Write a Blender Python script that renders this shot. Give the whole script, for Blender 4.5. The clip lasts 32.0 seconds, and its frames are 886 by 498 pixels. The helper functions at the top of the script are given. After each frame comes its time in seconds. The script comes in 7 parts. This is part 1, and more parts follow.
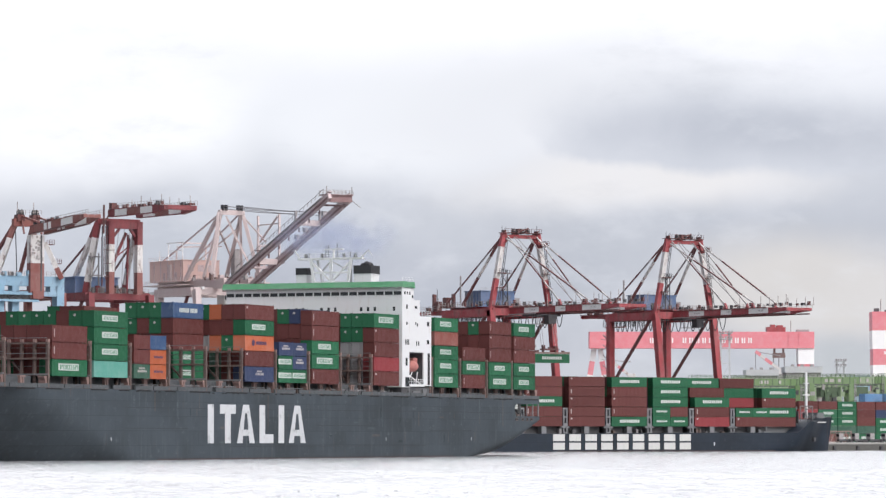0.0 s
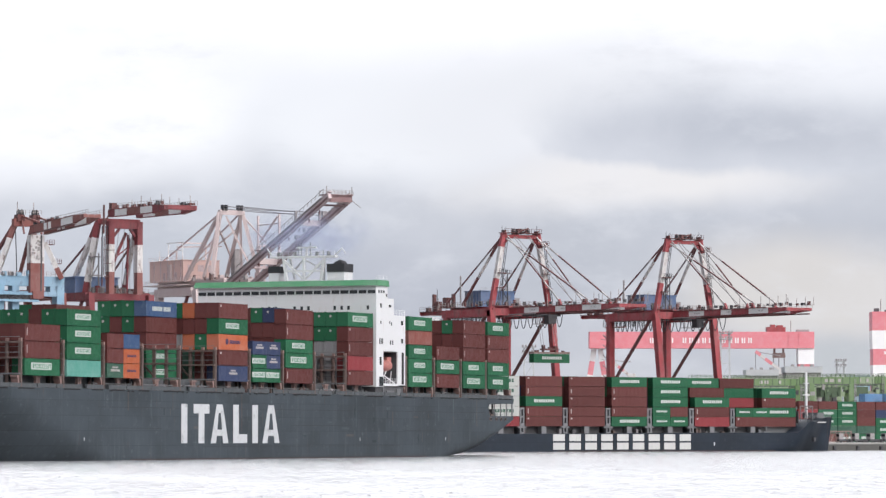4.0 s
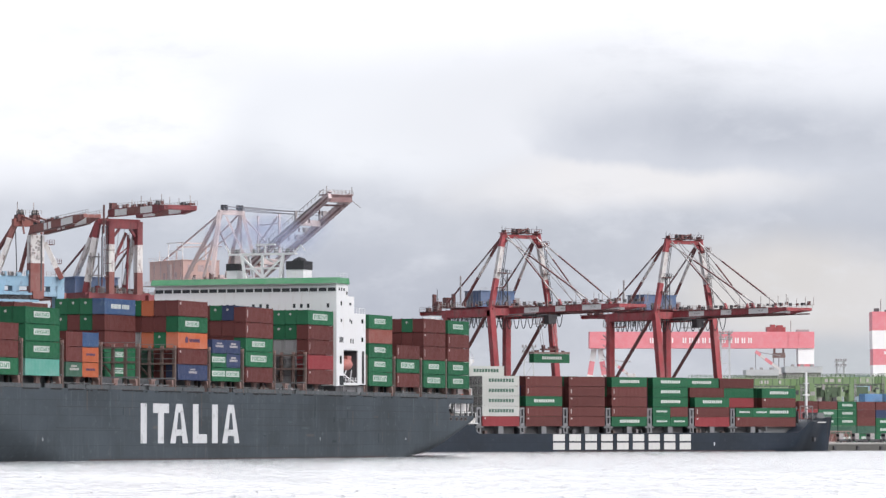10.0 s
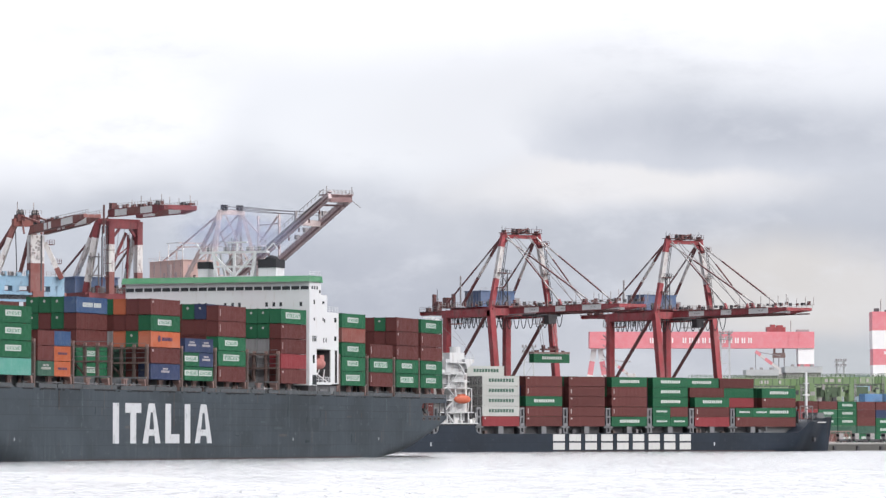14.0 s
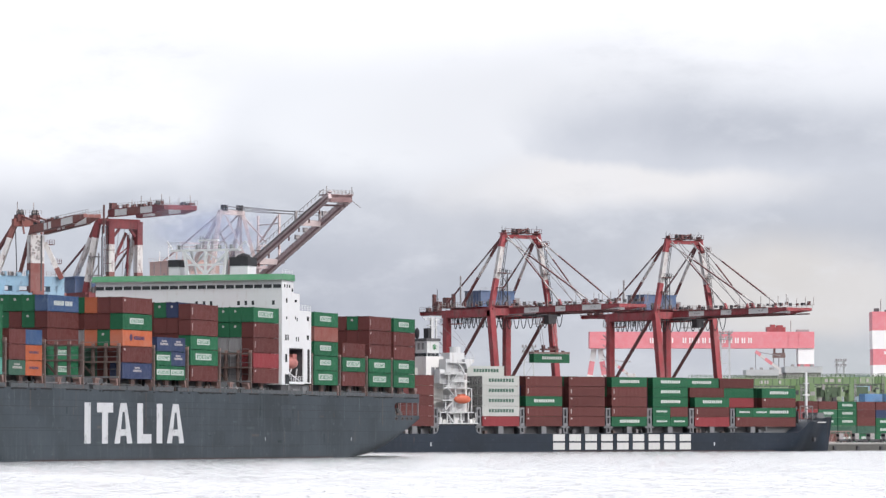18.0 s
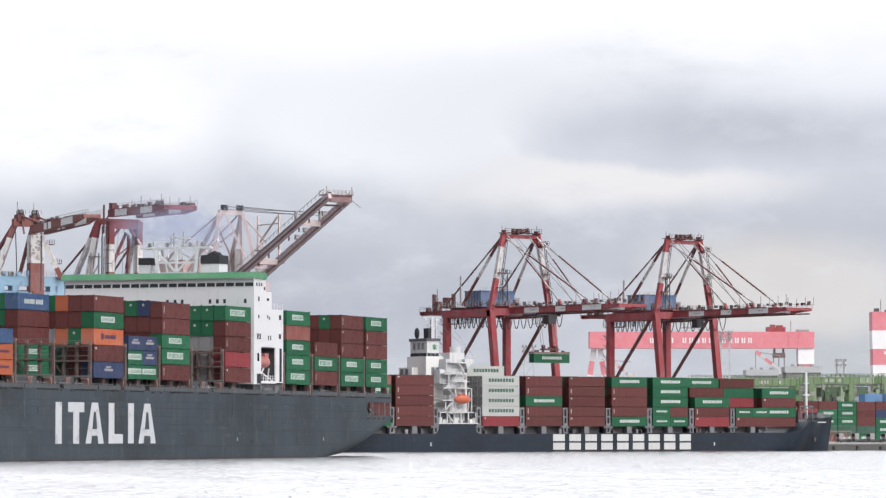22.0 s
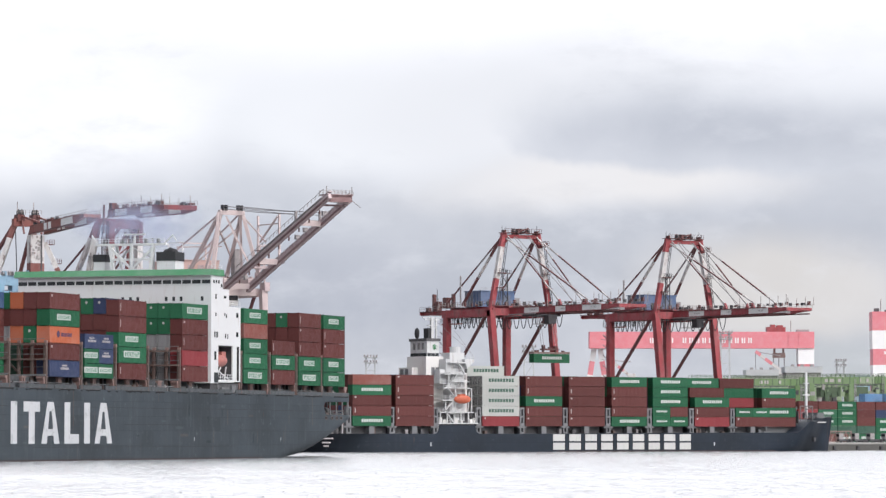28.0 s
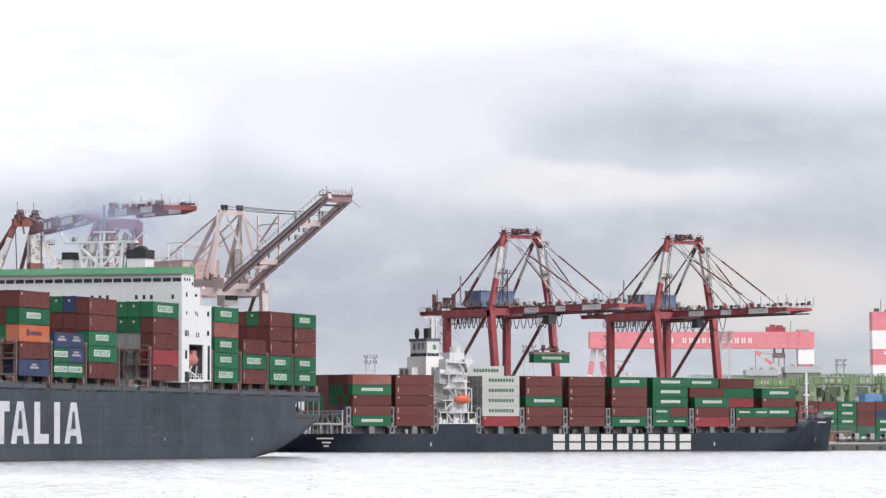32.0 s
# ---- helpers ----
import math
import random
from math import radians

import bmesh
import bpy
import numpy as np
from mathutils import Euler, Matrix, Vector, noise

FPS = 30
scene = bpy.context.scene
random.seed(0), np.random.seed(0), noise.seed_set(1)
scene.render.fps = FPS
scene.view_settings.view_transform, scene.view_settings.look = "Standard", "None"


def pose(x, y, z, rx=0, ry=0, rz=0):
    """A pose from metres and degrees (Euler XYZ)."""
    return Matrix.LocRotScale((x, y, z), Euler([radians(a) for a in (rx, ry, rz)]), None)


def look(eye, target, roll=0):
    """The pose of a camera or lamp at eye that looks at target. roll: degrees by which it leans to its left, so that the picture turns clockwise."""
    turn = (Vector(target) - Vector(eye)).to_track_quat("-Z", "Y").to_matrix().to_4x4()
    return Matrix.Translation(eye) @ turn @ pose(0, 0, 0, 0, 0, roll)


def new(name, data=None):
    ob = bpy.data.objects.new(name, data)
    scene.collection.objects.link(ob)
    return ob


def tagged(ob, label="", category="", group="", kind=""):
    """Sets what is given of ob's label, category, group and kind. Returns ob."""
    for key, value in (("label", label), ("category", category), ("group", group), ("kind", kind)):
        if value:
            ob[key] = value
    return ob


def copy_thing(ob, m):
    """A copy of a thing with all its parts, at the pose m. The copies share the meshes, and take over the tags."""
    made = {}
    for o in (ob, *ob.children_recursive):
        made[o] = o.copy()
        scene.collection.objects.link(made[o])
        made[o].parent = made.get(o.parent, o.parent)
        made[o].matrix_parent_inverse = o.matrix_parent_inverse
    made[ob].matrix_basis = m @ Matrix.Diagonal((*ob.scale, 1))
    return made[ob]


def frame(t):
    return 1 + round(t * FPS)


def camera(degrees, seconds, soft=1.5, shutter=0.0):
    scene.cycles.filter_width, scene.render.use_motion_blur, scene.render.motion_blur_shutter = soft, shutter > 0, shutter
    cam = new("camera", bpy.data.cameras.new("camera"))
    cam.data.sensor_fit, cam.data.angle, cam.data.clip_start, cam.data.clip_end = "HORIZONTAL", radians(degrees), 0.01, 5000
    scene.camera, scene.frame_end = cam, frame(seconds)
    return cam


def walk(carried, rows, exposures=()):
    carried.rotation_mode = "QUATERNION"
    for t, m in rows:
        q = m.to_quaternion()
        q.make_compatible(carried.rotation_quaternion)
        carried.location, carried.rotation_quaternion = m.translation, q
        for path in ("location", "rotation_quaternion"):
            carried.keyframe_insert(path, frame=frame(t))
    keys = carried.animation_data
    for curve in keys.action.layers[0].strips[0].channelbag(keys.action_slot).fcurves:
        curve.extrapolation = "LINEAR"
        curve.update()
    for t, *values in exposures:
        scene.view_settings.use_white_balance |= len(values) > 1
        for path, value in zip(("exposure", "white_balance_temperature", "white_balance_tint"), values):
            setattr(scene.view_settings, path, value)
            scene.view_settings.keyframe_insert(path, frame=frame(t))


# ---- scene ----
# ---------------------------------------------------------------- camera
cam = camera(13.1406, 32.0, soft=1.4)
EYE = pose(0, 0, 4.114, 92.7966, 0, 0)
walk(cam, [(0.0, EYE), (32.0, EYE)], [(0.0, 0.55, 6280, 11), (32.0, 0.55, 6280, 11)])

# ---------------------------------------------------------------- light
world = bpy.data.worlds.new("overcast_sky")
scene.world = world
world.use_nodes = True
wn = world.node_tree
wn.nodes.clear()
w_out = wn.nodes.new("ShaderNodeOutputWorld")
w_bg = wn.nodes.new("ShaderNodeBackground")
w_sky = wn.nodes.new("ShaderNodeTexSky")
w_sky.sky_type = "NISHITA"
w_sky.sun_disc = False
w_sky.sun_elevation, w_sky.sun_rotation = radians(46), radians(137)
w_sky.air_density, w_sky.dust_density, w_sky.ozone_density = 1.0, 6.0, 1.0
w_hsv = wn.nodes.new("ShaderNodeHueSaturation")
w_hsv.inputs["Saturation"].default_value = 0.35
wn.links.new(w_sky.outputs["Color"], w_hsv.inputs["Color"])
wn.links.new(w_hsv.outputs["Color"], w_bg.inputs["Color"])
w_bg.inputs["Strength"].default_value = 0.143
wn.links.new(w_bg.outputs["Background"], w_out.inputs["Surface"])
sun = new("sun", bpy.data.lights.new("sun", "SUN"))
sun.data.energy, sun.data.angle, sun.data.color = 0.32, radians(30), (1.0, 0.98, 0.97)
SUN_TO = Vector((math.sin(radians(137)) * math.cos(radians(46)), math.cos(radians(137)) * math.cos(radians(46)), math.sin(radians(46))))
sun.matrix_world = look(SUN_TO * 900, (0, 0, 0))

# ---------------------------------------------------------------- frames of reference
QUAY = pose(-27.0, 1024.14, 0, 0, 0, 33.115)      # x along the berth, y inland, z up


def liner_pose(t):
    """The large ship's pose: origin at the stern's waterline, x to the bow, y to port."""
    psi = 0.4129100 - 0.00274719 * t
    mid = 0.4129100 - 0.00274719 * t / 2
    way = 2.253363 * t + 0.5 * 0.00897824 * t * t
    ox, oy = -69.7885 - way * math.sin(mid), 640.3789 - way * math.cos(mid)
    fx, fy = -math.sin(psi), -math.cos(psi)
    px, py = -fy, fx
    return Matrix.Translation((ox - 225.4 * fx - 20 * px, oy - 225.4 * fy - 20 * py, 0)) @ Matrix.Rotation(math.atan2(fy, fx), 4, "Z")


TIMES = [0, 2, 4, 6, 8, 10, 12, 14, 16, 18, 20, 22, 24, 26, 28, 30, 32]
ABOARD = []                                        # (thing, its pose on the large ship)


# ---------------------------------------------------------------- materials
def nodes_of(name):
    m = bpy.data.materials.new(name)
    m.use_nodes = True
    nt = m.node_tree
    return m, nt, nt.nodes["Principled BSDF"]


def mixed(nt, a, b, fac):
    n = nt.nodes.new("ShaderNodeMix")
    n.data_type = "RGBA"
    for sock, v in ((n.inputs[0], fac), (n.inputs[6], a), (n.inputs[7], b)):
        if isinstance(v, (tuple, list)):
            sock.default_value = (*v, 1)
        elif isinstance(v, (int, float)):
            sock.default_value = v
        else:
            nt.links.new(v, sock)
    return n.outputs[2]


def noise_of(nt, vec, scale, detail=4, rough=0.6):
    n = nt.nodes.new("ShaderNodeTexNoise")
    n.inputs["Scale"].default_value, n.inputs["Detail"].default_value, n.inputs["Roughness"].default_value = scale, detail, rough
    if vec is not None:
        nt.links.new(vec, n.inputs["Vector"])
    return n.outputs["Fac"]


def ramp_of(nt, fac, lo, hi, a=0.0, b=1.0):
    n = nt.nodes.new("ShaderNodeMapRange")
    n.inputs["From Min"].default_value, n.inputs["From Max"].default_value = lo, hi
    n.inputs["To Min"].default_value, n.inputs["To Max"].default_value = a, b
    n.interpolation_type = "SMOOTHSTEP"
    nt.links.new(fac, n.inputs["Value"])
    return n.outputs["Result"]


def mapped(nt, scale, source="Object"):
    tc = nt.nodes.new("ShaderNodeTexCoord")
    mp = nt.nodes.new("ShaderNodeMapping")
    mp.inputs["Scale"].default_value = scale
    nt.links.new(tc.outputs[source], mp.inputs["Vector"])
    return mp.outputs["Vector"]


def bumped(nt, bsdf, height, strength, distance):
    b = nt.nodes.new("ShaderNodeBump")
    b.inputs["Strength"].default_value, b.inputs["Distance"].default_value = strength, distance
    nt.links.new(height, b.inputs["Height"])
    nt.links.new(b.outputs["Normal"], bsdf.inputs["Normal"])


def paint(name, color, stain=(0.10, 0.055, 0.035), wear=0.35, rough=0.55, streak=(0.5, 0.5, 0.08), fade=0.12, vary=0.0, cover=0.56):
    """Weathered paint: a faded, mottled coat with vertical run-off stains."""
    m, nt, bsdf = nodes_of(name)
    vec = mapped(nt, (1, 1, 1))
    pale = min(0.55, 1.9 * max(color))
    fadec = tuple(c * (1 - fade) + fade * pale for c in color)
    base = mixed(nt, color, fadec, ramp_of(nt, noise_of(nt, vec, 0.25, 5), 0.35, 0.7))
    if vary:
        info = nt.nodes.new("ShaderNodeObjectInfo")
        dark = tuple(c * (1 - vary) for c in color)
        base = mixed(nt, base, dark, ramp_of(nt, info.outputs["Random"], 0.0, 1.0, 0.0, 0.8))
    runs = ramp_of(nt, noise_of(nt, mapped(nt, streak), 2.0, 6, 0.7), cover, cover + 0.18, 0.0, wear)
    base = mixed(nt, base, stain, runs)
    fine = ramp_of(nt, noise_of(nt, vec, 6.0, 3), 0.3, 0.8, 0.0, 0.12)
    base = mixed(nt, base, tuple(c * 0.6 for c in color), fine)
    nt.links.new(base, bsdf.inputs["Base Color"])
    nt.links.new(ramp_of(nt, noise_of(nt, vec, 1.3, 3), 0.3, 0.7, rough - 0.1, rough + 0.15), bsdf.inputs["Roughness"])
    bumped(nt, bsdf, noise_of(nt, vec, 1.1, 4), 0.25, 0.03)
    return m


def hull_paint(name, color, plate=(9.0, 2.6), stain=(0.14, 0.17, 0.18), wear=0.5):
    """Ship's side: plating with faint seams, scuffs, pale run-off and a little rust."""
    m, nt, bsdf = nodes_of(name)
    vec = mapped(nt, (1, 1, 1))
    base = mixed(nt, tuple(c * 0.74 for c in color), tuple(min(1, c * 1.32) for c in color), ramp_of(nt, noise_of(nt, vec, 0.06, 5, 0.6), 0.3, 0.7))
    runs = ramp_of(nt, noise_of(nt, mapped(nt, (0.9, 0.9, 0.07)), 1.2, 6, 0.7), 0.52, 0.78, 0.0, wear)
    base = mixed(nt, base, stain, runs)
    rust = ramp_of(nt, noise_of(nt, mapped(nt, (1.1, 1.1, 0.12)), 0.9, 6, 0.75), 0.60, 0.80, 0.0, 0.65)
    base = mixed(nt, base, (0.16, 0.075, 0.045), rust)
    pale = ramp_of(nt, noise_of(nt, mapped(nt, (0.35, 0.35, 0.45)), 1.6, 7, 0.75), 0.56, 0.74, 0.0, 0.75)
    base = mixed(nt, base, tuple(s * 1.25 for s in stain), pale)
    scuff = ramp_of(nt, noise_of(nt, mapped(nt, (0.12, 0.12, 0.9)), 1.5, 5, 0.7), 0.60, 0.75, 0.0, 0.35)
    base = mixed(nt, base, tuple(c * 0.6 for c in color), scuff)
    sep = nt.nodes.new("ShaderNodeSeparateXYZ")
    nt.links.new(vec, sep.inputs["Vector"])
    comb = nt.nodes.new("ShaderNodeCombineXYZ")
    nt.links.new(sep.outputs["X"], comb.inputs["X"])
    nt.links.new(sep.outputs["Z"], comb.inputs["Y"])
    br = nt.nodes.new("ShaderNodeTexBrick")
    br.inputs["Scale"].default_value, br.inputs["Brick Width"].default_value, br.inputs["Row Height"].default_value = 1.0, *plate
    br.inputs["Mortar Size"].default_value, br.inputs["Mortar Smooth"].default_value = 0.045, 0.5
    nt.links.new(comb.outputs["Vector"], br.inputs["Vector"])
    br.inputs["Color1"].default_value, br.inputs["Color2"].default_value, br.inputs["Mortar"].default_value = (0, 0, 0, 1), (1, 1, 1, 1), (0, 0, 0, 1)
    base = mixed(nt, base, tuple(c * 1.55 for c in color), ramp_of(nt, br.outputs["Color"], 0.2, 1.0, 0.0, 0.34))
    base = mixed(nt, base, tuple(c * 0.55 for c in color), ramp_of(nt, br.outputs["Fac"], 0.0, 1.0, 0.0, 0.65))
    nt.links.new(base, bsdf.inputs["Base Color"])
    bsdf.inputs["Roughness"].default_value = 0.62
    bsdf.inputs["Specular IOR Level"].default_value = 0.35
    bumped(nt, bsdf, noise_of(nt, mapped(nt, (0.5, 0.5, 1.0)), 0.5, 4), 0.35, 0.08)
    return m


def plain(name, color, rough=0.5, metal=0.0):
    m, nt, bsdf = nodes_of(name)
    vec = mapped(nt, (1, 1, 1))
    base = mixed(nt, color, tuple(c * 0.7 for c in color), ramp_of(nt, noise_of(nt, vec, 2.0, 5), 0.4, 0.75))
    nt.links.new(base, bsdf.inputs["Base Color"])
    bsdf.inputs["Roughness"].default_value, bsdf.inputs["Metallic"].default_value = rough, metal
    return m


HULL = hull_paint("slate_hull_paint", (0.0345, 0.0435, 0.0525), stain=(0.078, 0.093, 0.102), wear=0.65)
HULL_NAVY = hull_paint("navy_hull_paint", (0.009, 0.0145, 0.024), stain=(0.035, 0.046, 0.06), wear=0.25)
HULL_PALE = hull_paint("faded_hull_paint", (0.048, 0.062, 0.071), wear=0.5)
HULL_RUST = hull_paint("rust_bled_hull_paint", (0.060, 0.054, 0.053), wear=0.5)
HULL_DEEP = hull_paint("fresh_hull_paint", (0.016, 0.024, 0.030), wear=0.3)
BOOT = hull_paint("boot_topping", (0.035, 0.022, 0.023))
WHITE = paint("white_ship_paint", (0.60, 0.605, 0.615), stain=(0.36, 0.27, 0.21), wear=0.5, rough=0.5)
CREAM = paint("cream_ship_paint", (0.63, 0.62, 0.60), wear=0.4)
FEEDER_WHITE = paint("dull_white_ship_paint", (0.50, 0.505, 0.51), stain=(0.22, 0.16, 0.12), wear=0.5, cover=0.54)
GUNWALE = paint("dark_gunwale_paint", (0.064, 0.070, 0.077), stain=(0.10, 0.075, 0.066), wear=0.7)
ROOFGREEN = paint("roof_green_paint", (0.066, 0.225, 0.11), stain=(0.05, 0.13, 0.075), wear=0.45)
BLACK = plain("soot_black", (0.026, 0.026, 0.03), 0.7)
GLASS = plain("dark_window_glass", (0.045, 0.05, 0.055), 0.12)
DARK = plain("dark_opening", (0.016, 0.015, 0.016), 0.95)
LETTER = paint("white_lettering", (0.48, 0.49, 0.51), stain=(0.17, 0.18, 0.18), wear=0.9, streak=(0.35, 0.35, 0.22), cover=0.52)
NAME_WHITE = paint("dulled_white_lettering", (0.46, 0.46, 0.45), stain=(0.2, 0.2, 0.2), wear=0.6)
GREYSTEEL = paint("grey_deck_steel", (0.135, 0.138, 0.145), stain=(0.11, 0.08, 0.068), wear=0.65)
DARKSTEEL = paint("dark_deck_steel", (0.072, 0.070, 0.076), wear=0.5)
RUSTPRIMER = paint("rusty_pedestal_paint", (0.21, 0.13, 0.115), stain=(0.10, 0.058, 0.05), wear=0.7)
TANSTEEL = paint("tan_lashing_steel", (0.108, 0.074, 0.065), stain=(0.07, 0.04, 0.034), wear=0.8, streak=(0.6, 0.6, 0.3), cover=0.50)
LIFEBOAT = plain("lifeboat_orange", (0.47, 0.11, 0.055), 0.5)
LIFEBOAT_RED = plain("faded_lifeboat_red", (0.40, 0.155, 0.135), 0.5)
CRANE_RED = paint("crane_red_paint", (0.285, 0.038, 0.046), stain=(0.145, 0.06, 0.058), wear=0.8, fade=0.08, cover=0.49)
CRANE_WHITE = paint("crane_white_paint", (0.54, 0.52, 0.51), stain=(0.22, 0.12, 0.11), wear=0.85, streak=(0.45, 0.45, 0.2), cover=0.52)
CRANE_BROWN = paint("faded_crane_red", (0.20, 0.062, 0.052), stain=(0.30, 0.22, 0.20), wear=0.65, cover=0.54)
CRANE_GEAR = paint("dark_red_crane_gear", (0.11, 0.038, 0.036), stain=(0.04, 0.03, 0.03), wear=0.6)
CRANE_OLDRED = paint("old_crane_red", (0.185, 0.032, 0.038), stain=(0.09, 0.04, 0.04), wear=0.7, fade=0.06, cover=0.5)
CRANE_OLDWHITE = paint("dirty_crane_white", (0.60, 0.58, 0.57), stain=(0.15, 0.08, 0.07), wear=0.9, streak=(0.4, 0.4, 0.16), cover=0.5)
# The haze over the pink crane is put into these three pale paints.
CRANE_PINK = paint("haze_paled_pink_crane_paint", (0.53, 0.435, 0.425), stain=(0.40, 0.29, 0.28), wear=0.6)
HOUSE_SALMON = paint("salmon_house_paint", (0.62, 0.43, 0.385), stain=(0.40, 0.25, 0.215), wear=0.6)
CRANE_PINKDARK = paint("weathered_pink_crane_paint", (0.48, 0.385, 0.39), stain=(0.27, 0.18, 0.185), wear=0.8, streak=(0.4, 0.4, 0.4), cover=0.5)
CRANE_RUSTED = paint("rusted_pink_crane_steel", (0.20, 0.115, 0.115), stain=(0.33, 0.24, 0.23), wear=0.6, streak=(0.4, 0.4, 0.4), cover=0.54)
# Crane white lifted: the brightness of boom faces is put into its colour.
LIT_BAND_WHITE = paint("brightened_boom_band_white", (0.70, 0.69, 0.68), stain=(0.34, 0.22, 0.20), wear=0.6, streak=(0.45, 0.45, 0.3), cover=0.56)
CRANE_BLUE = paint("pale_blue_crane_paint", (0.20, 0.335, 0.45), stain=(0.10, 0.10, 0.11), wear=0.6, streak=(0.45, 0.45, 0.2), cover=0.52)
HOUSE_BLUE = paint("machinery_house_blue", (0.095, 0.155, 0.29), stain=(0.13, 0.14, 0.19), wear=0.6, streak=(0.5, 0.5, 0.2), cover=0.5)
HOUSE_GREY = paint("grey_blue_annex_paint", (0.19, 0.215, 0.265), stain=(0.14, 0.15, 0.18), wear=0.6)
STAY = plain("stay_steel", (0.15, 0.055, 0.055), 0.6)
STAY_PALE = paint("worn_white_stay_paint", (0.46, 0.44, 0.43), stain=(0.17, 0.09, 0.085), wear=0.9, streak=(0.5, 0.5, 0.5), cover=0.48)
STAYGREY = plain("grey_stay_steel", (0.30, 0.28, 0.28), 0.6)
CABLE = plain("black_cable", (0.058, 0.056, 0.062), 0.7)
RAIL = plain("handrail_steel", (0.32, 0.29, 0.28), 0.6)
# Red made pale: distance haze is put into the colour.
GANTRY_PINK = paint("hazy_goliath_red", (0.62, 0.19, 0.22), stain=(0.55, 0.25, 0.26), wear=0.2)
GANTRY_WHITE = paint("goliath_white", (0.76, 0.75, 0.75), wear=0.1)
YARD_GREEN = paint("yard_crane_green", (0.13, 0.21, 0.085), wear=0.2)
YARD_PALE = paint("hazy_yard_green", (0.21, 0.28, 0.16), wear=0.2)
YARD_DARK = paint("yard_crane_dark_green", (0.065, 0.105, 0.055), wear=0.2)
WETWALL = paint("wet_quay_wall", (0.07, 0.068, 0.062), stain=(0.03, 0.03, 0.028), wear=0.5)
CONCRETE = paint("quay_concrete", (0.26, 0.25, 0.24), stain=(0.14, 0.13, 0.12), wear=0.5)
TOWERGREY = paint("galvanised_tower", (0.42, 0.43, 0.44), wear=0.2)

PAINTS = {
    "B": paint("maroon_container_paint", (0.104, 0.0315, 0.0290), stain=(0.082, 0.036, 0.032), wear=0.3, fade=0.02, vary=0.25),
    "G": paint("green_container_paint", (0.016, 0.102, 0.048), stain=(0.024, 0.068, 0.041), wear=0.25, fade=0.03, vary=0.25),
    "O": paint("orange_container_paint", (0.38, 0.098, 0.040), stain=(0.25, 0.08, 0.04), wear=0.3, vary=0.2),
    "N": paint("navy_container_paint", (0.030, 0.043, 0.098), stain=(0.05, 0.06, 0.09), wear=0.3, vary=0.2),
    "R": paint("red_container_paint", (0.215, 0.036, 0.042), stain=(0.13, 0.04, 0.04), wear=0.3, fade=0.02, vary=0.15),
    "T": paint("teal_container_paint", (0.085, 0.26, 0.215), stain=(0.06, 0.18, 0.15), wear=0.3),
    "K": paint("dark_green_container_paint", (0.035, 0.085, 0.06), wear=0.25),
    "W": paint("white_container_paint", (0.385, 0.395, 0.375), stain=(0.35, 0.33, 0.30), wear=0.3, vary=0.15),
    "L": paint("blue_container_paint", (0.03, 0.065, 0.145), stain=(0.13, 0.18, 0.25), wear=0.7, streak=(0.4, 0.4, 0.4), cover=0.54),
    "P": paint("pale_blue_container_paint", (0.105, 0.215, 0.38), stain=(0.12, 0.17, 0.24), wear=0.4),
    "S": paint("rust_red_container_paint", (0.19, 0.062, 0.05), stain=(0.14, 0.05, 0.04), wear=0.3),
    "E": paint("grey_container_paint", (0.25, 0.25, 0.26), stain=(0.09, 0.08, 0.085), wear=0.8, streak=(0.5, 1.6, 0.05), cover=0.48, vary=0.3),
}


def mixed_stack_paint():
    """Containers joined in one mesh: each island takes its own colour."""
    m, nt, bsdf = nodes_of("mixed_container_paints")
    geo = nt.nodes.new("ShaderNodeNewGeometry")
    ramp = nt.nodes.new("ShaderNodeValToRGB")
    ramp.color_ramp.interpolation = "CONSTANT"
    stops = ((0.0, (0.155, 0.055, 0.055)), (0.42, (0.03, 0.155, 0.075)), (0.66, (0.13, 0.05, 0.052)), (0.88, (0.034, 0.052, 0.118)), (0.93, (0.06, 0.10, 0.08)))
    el = ramp.color_ramp.elements
    while len(el) < len(stops):
        el.new(0.5)
    for e, (p, col) in zip(el, stops):
        e.position, e.color = p, (*col, 1)
    nt.links.new(geo.outputs["Random Per Island"], ramp.inputs["Fac"])
    runs = ramp_of(nt, noise_of(nt, mapped(nt, (0.5, 0.5, 0.08)), 2.0, 6, 0.7), 0.5, 0.78, 0.0, 0.4)
    nt.links.new(mixed(nt, ramp.outputs["Color"], (0.07, 0.04, 0.035), runs), bsdf.inputs["Base Color"])
    bsdf.inputs["Roughness"].default_value = 0.6
    return m


MIXED = mixed_stack_paint()
for _m in [*PAINTS.values(), MIXED]:
    _m.node_tree.nodes["Principled BSDF"].inputs["Specular IOR Level"].default_value = 0.28
COLOUR_WORDS = {"B": "maroon", "G": "green", "O": "orange", "N": "navy blue", "R": "red", "T": "pale teal", "K": "dark green",
                "W": "white", "L": "bright blue", "S": "rust red", "E": "grey", "P": "pale blue"}


# ---------------------------------------------------------------- mesh helpers
def mesh_of(name, bm, material):
    me = bpy.data.meshes.new(name)
    bmesh.ops.recalc_face_normals(bm, faces=bm.faces[:])
    bm.to_mesh(me)
    bm.free()
    me.materials.append(material)
    return me


def part(name, bm, material, parent=None, label=""):
    ob = new(name, bm if isinstance(bm, bpy.types.Mesh) else mesh_of(name, bm, material))
    if parent is not None:
        ob.parent = parent
    return tagged(ob, label)


def thing(name, m, label, category, group="", kind=""):
    ob = new(name)
    ob.matrix_basis = m
    return tagged(ob, label, category, group, kind)


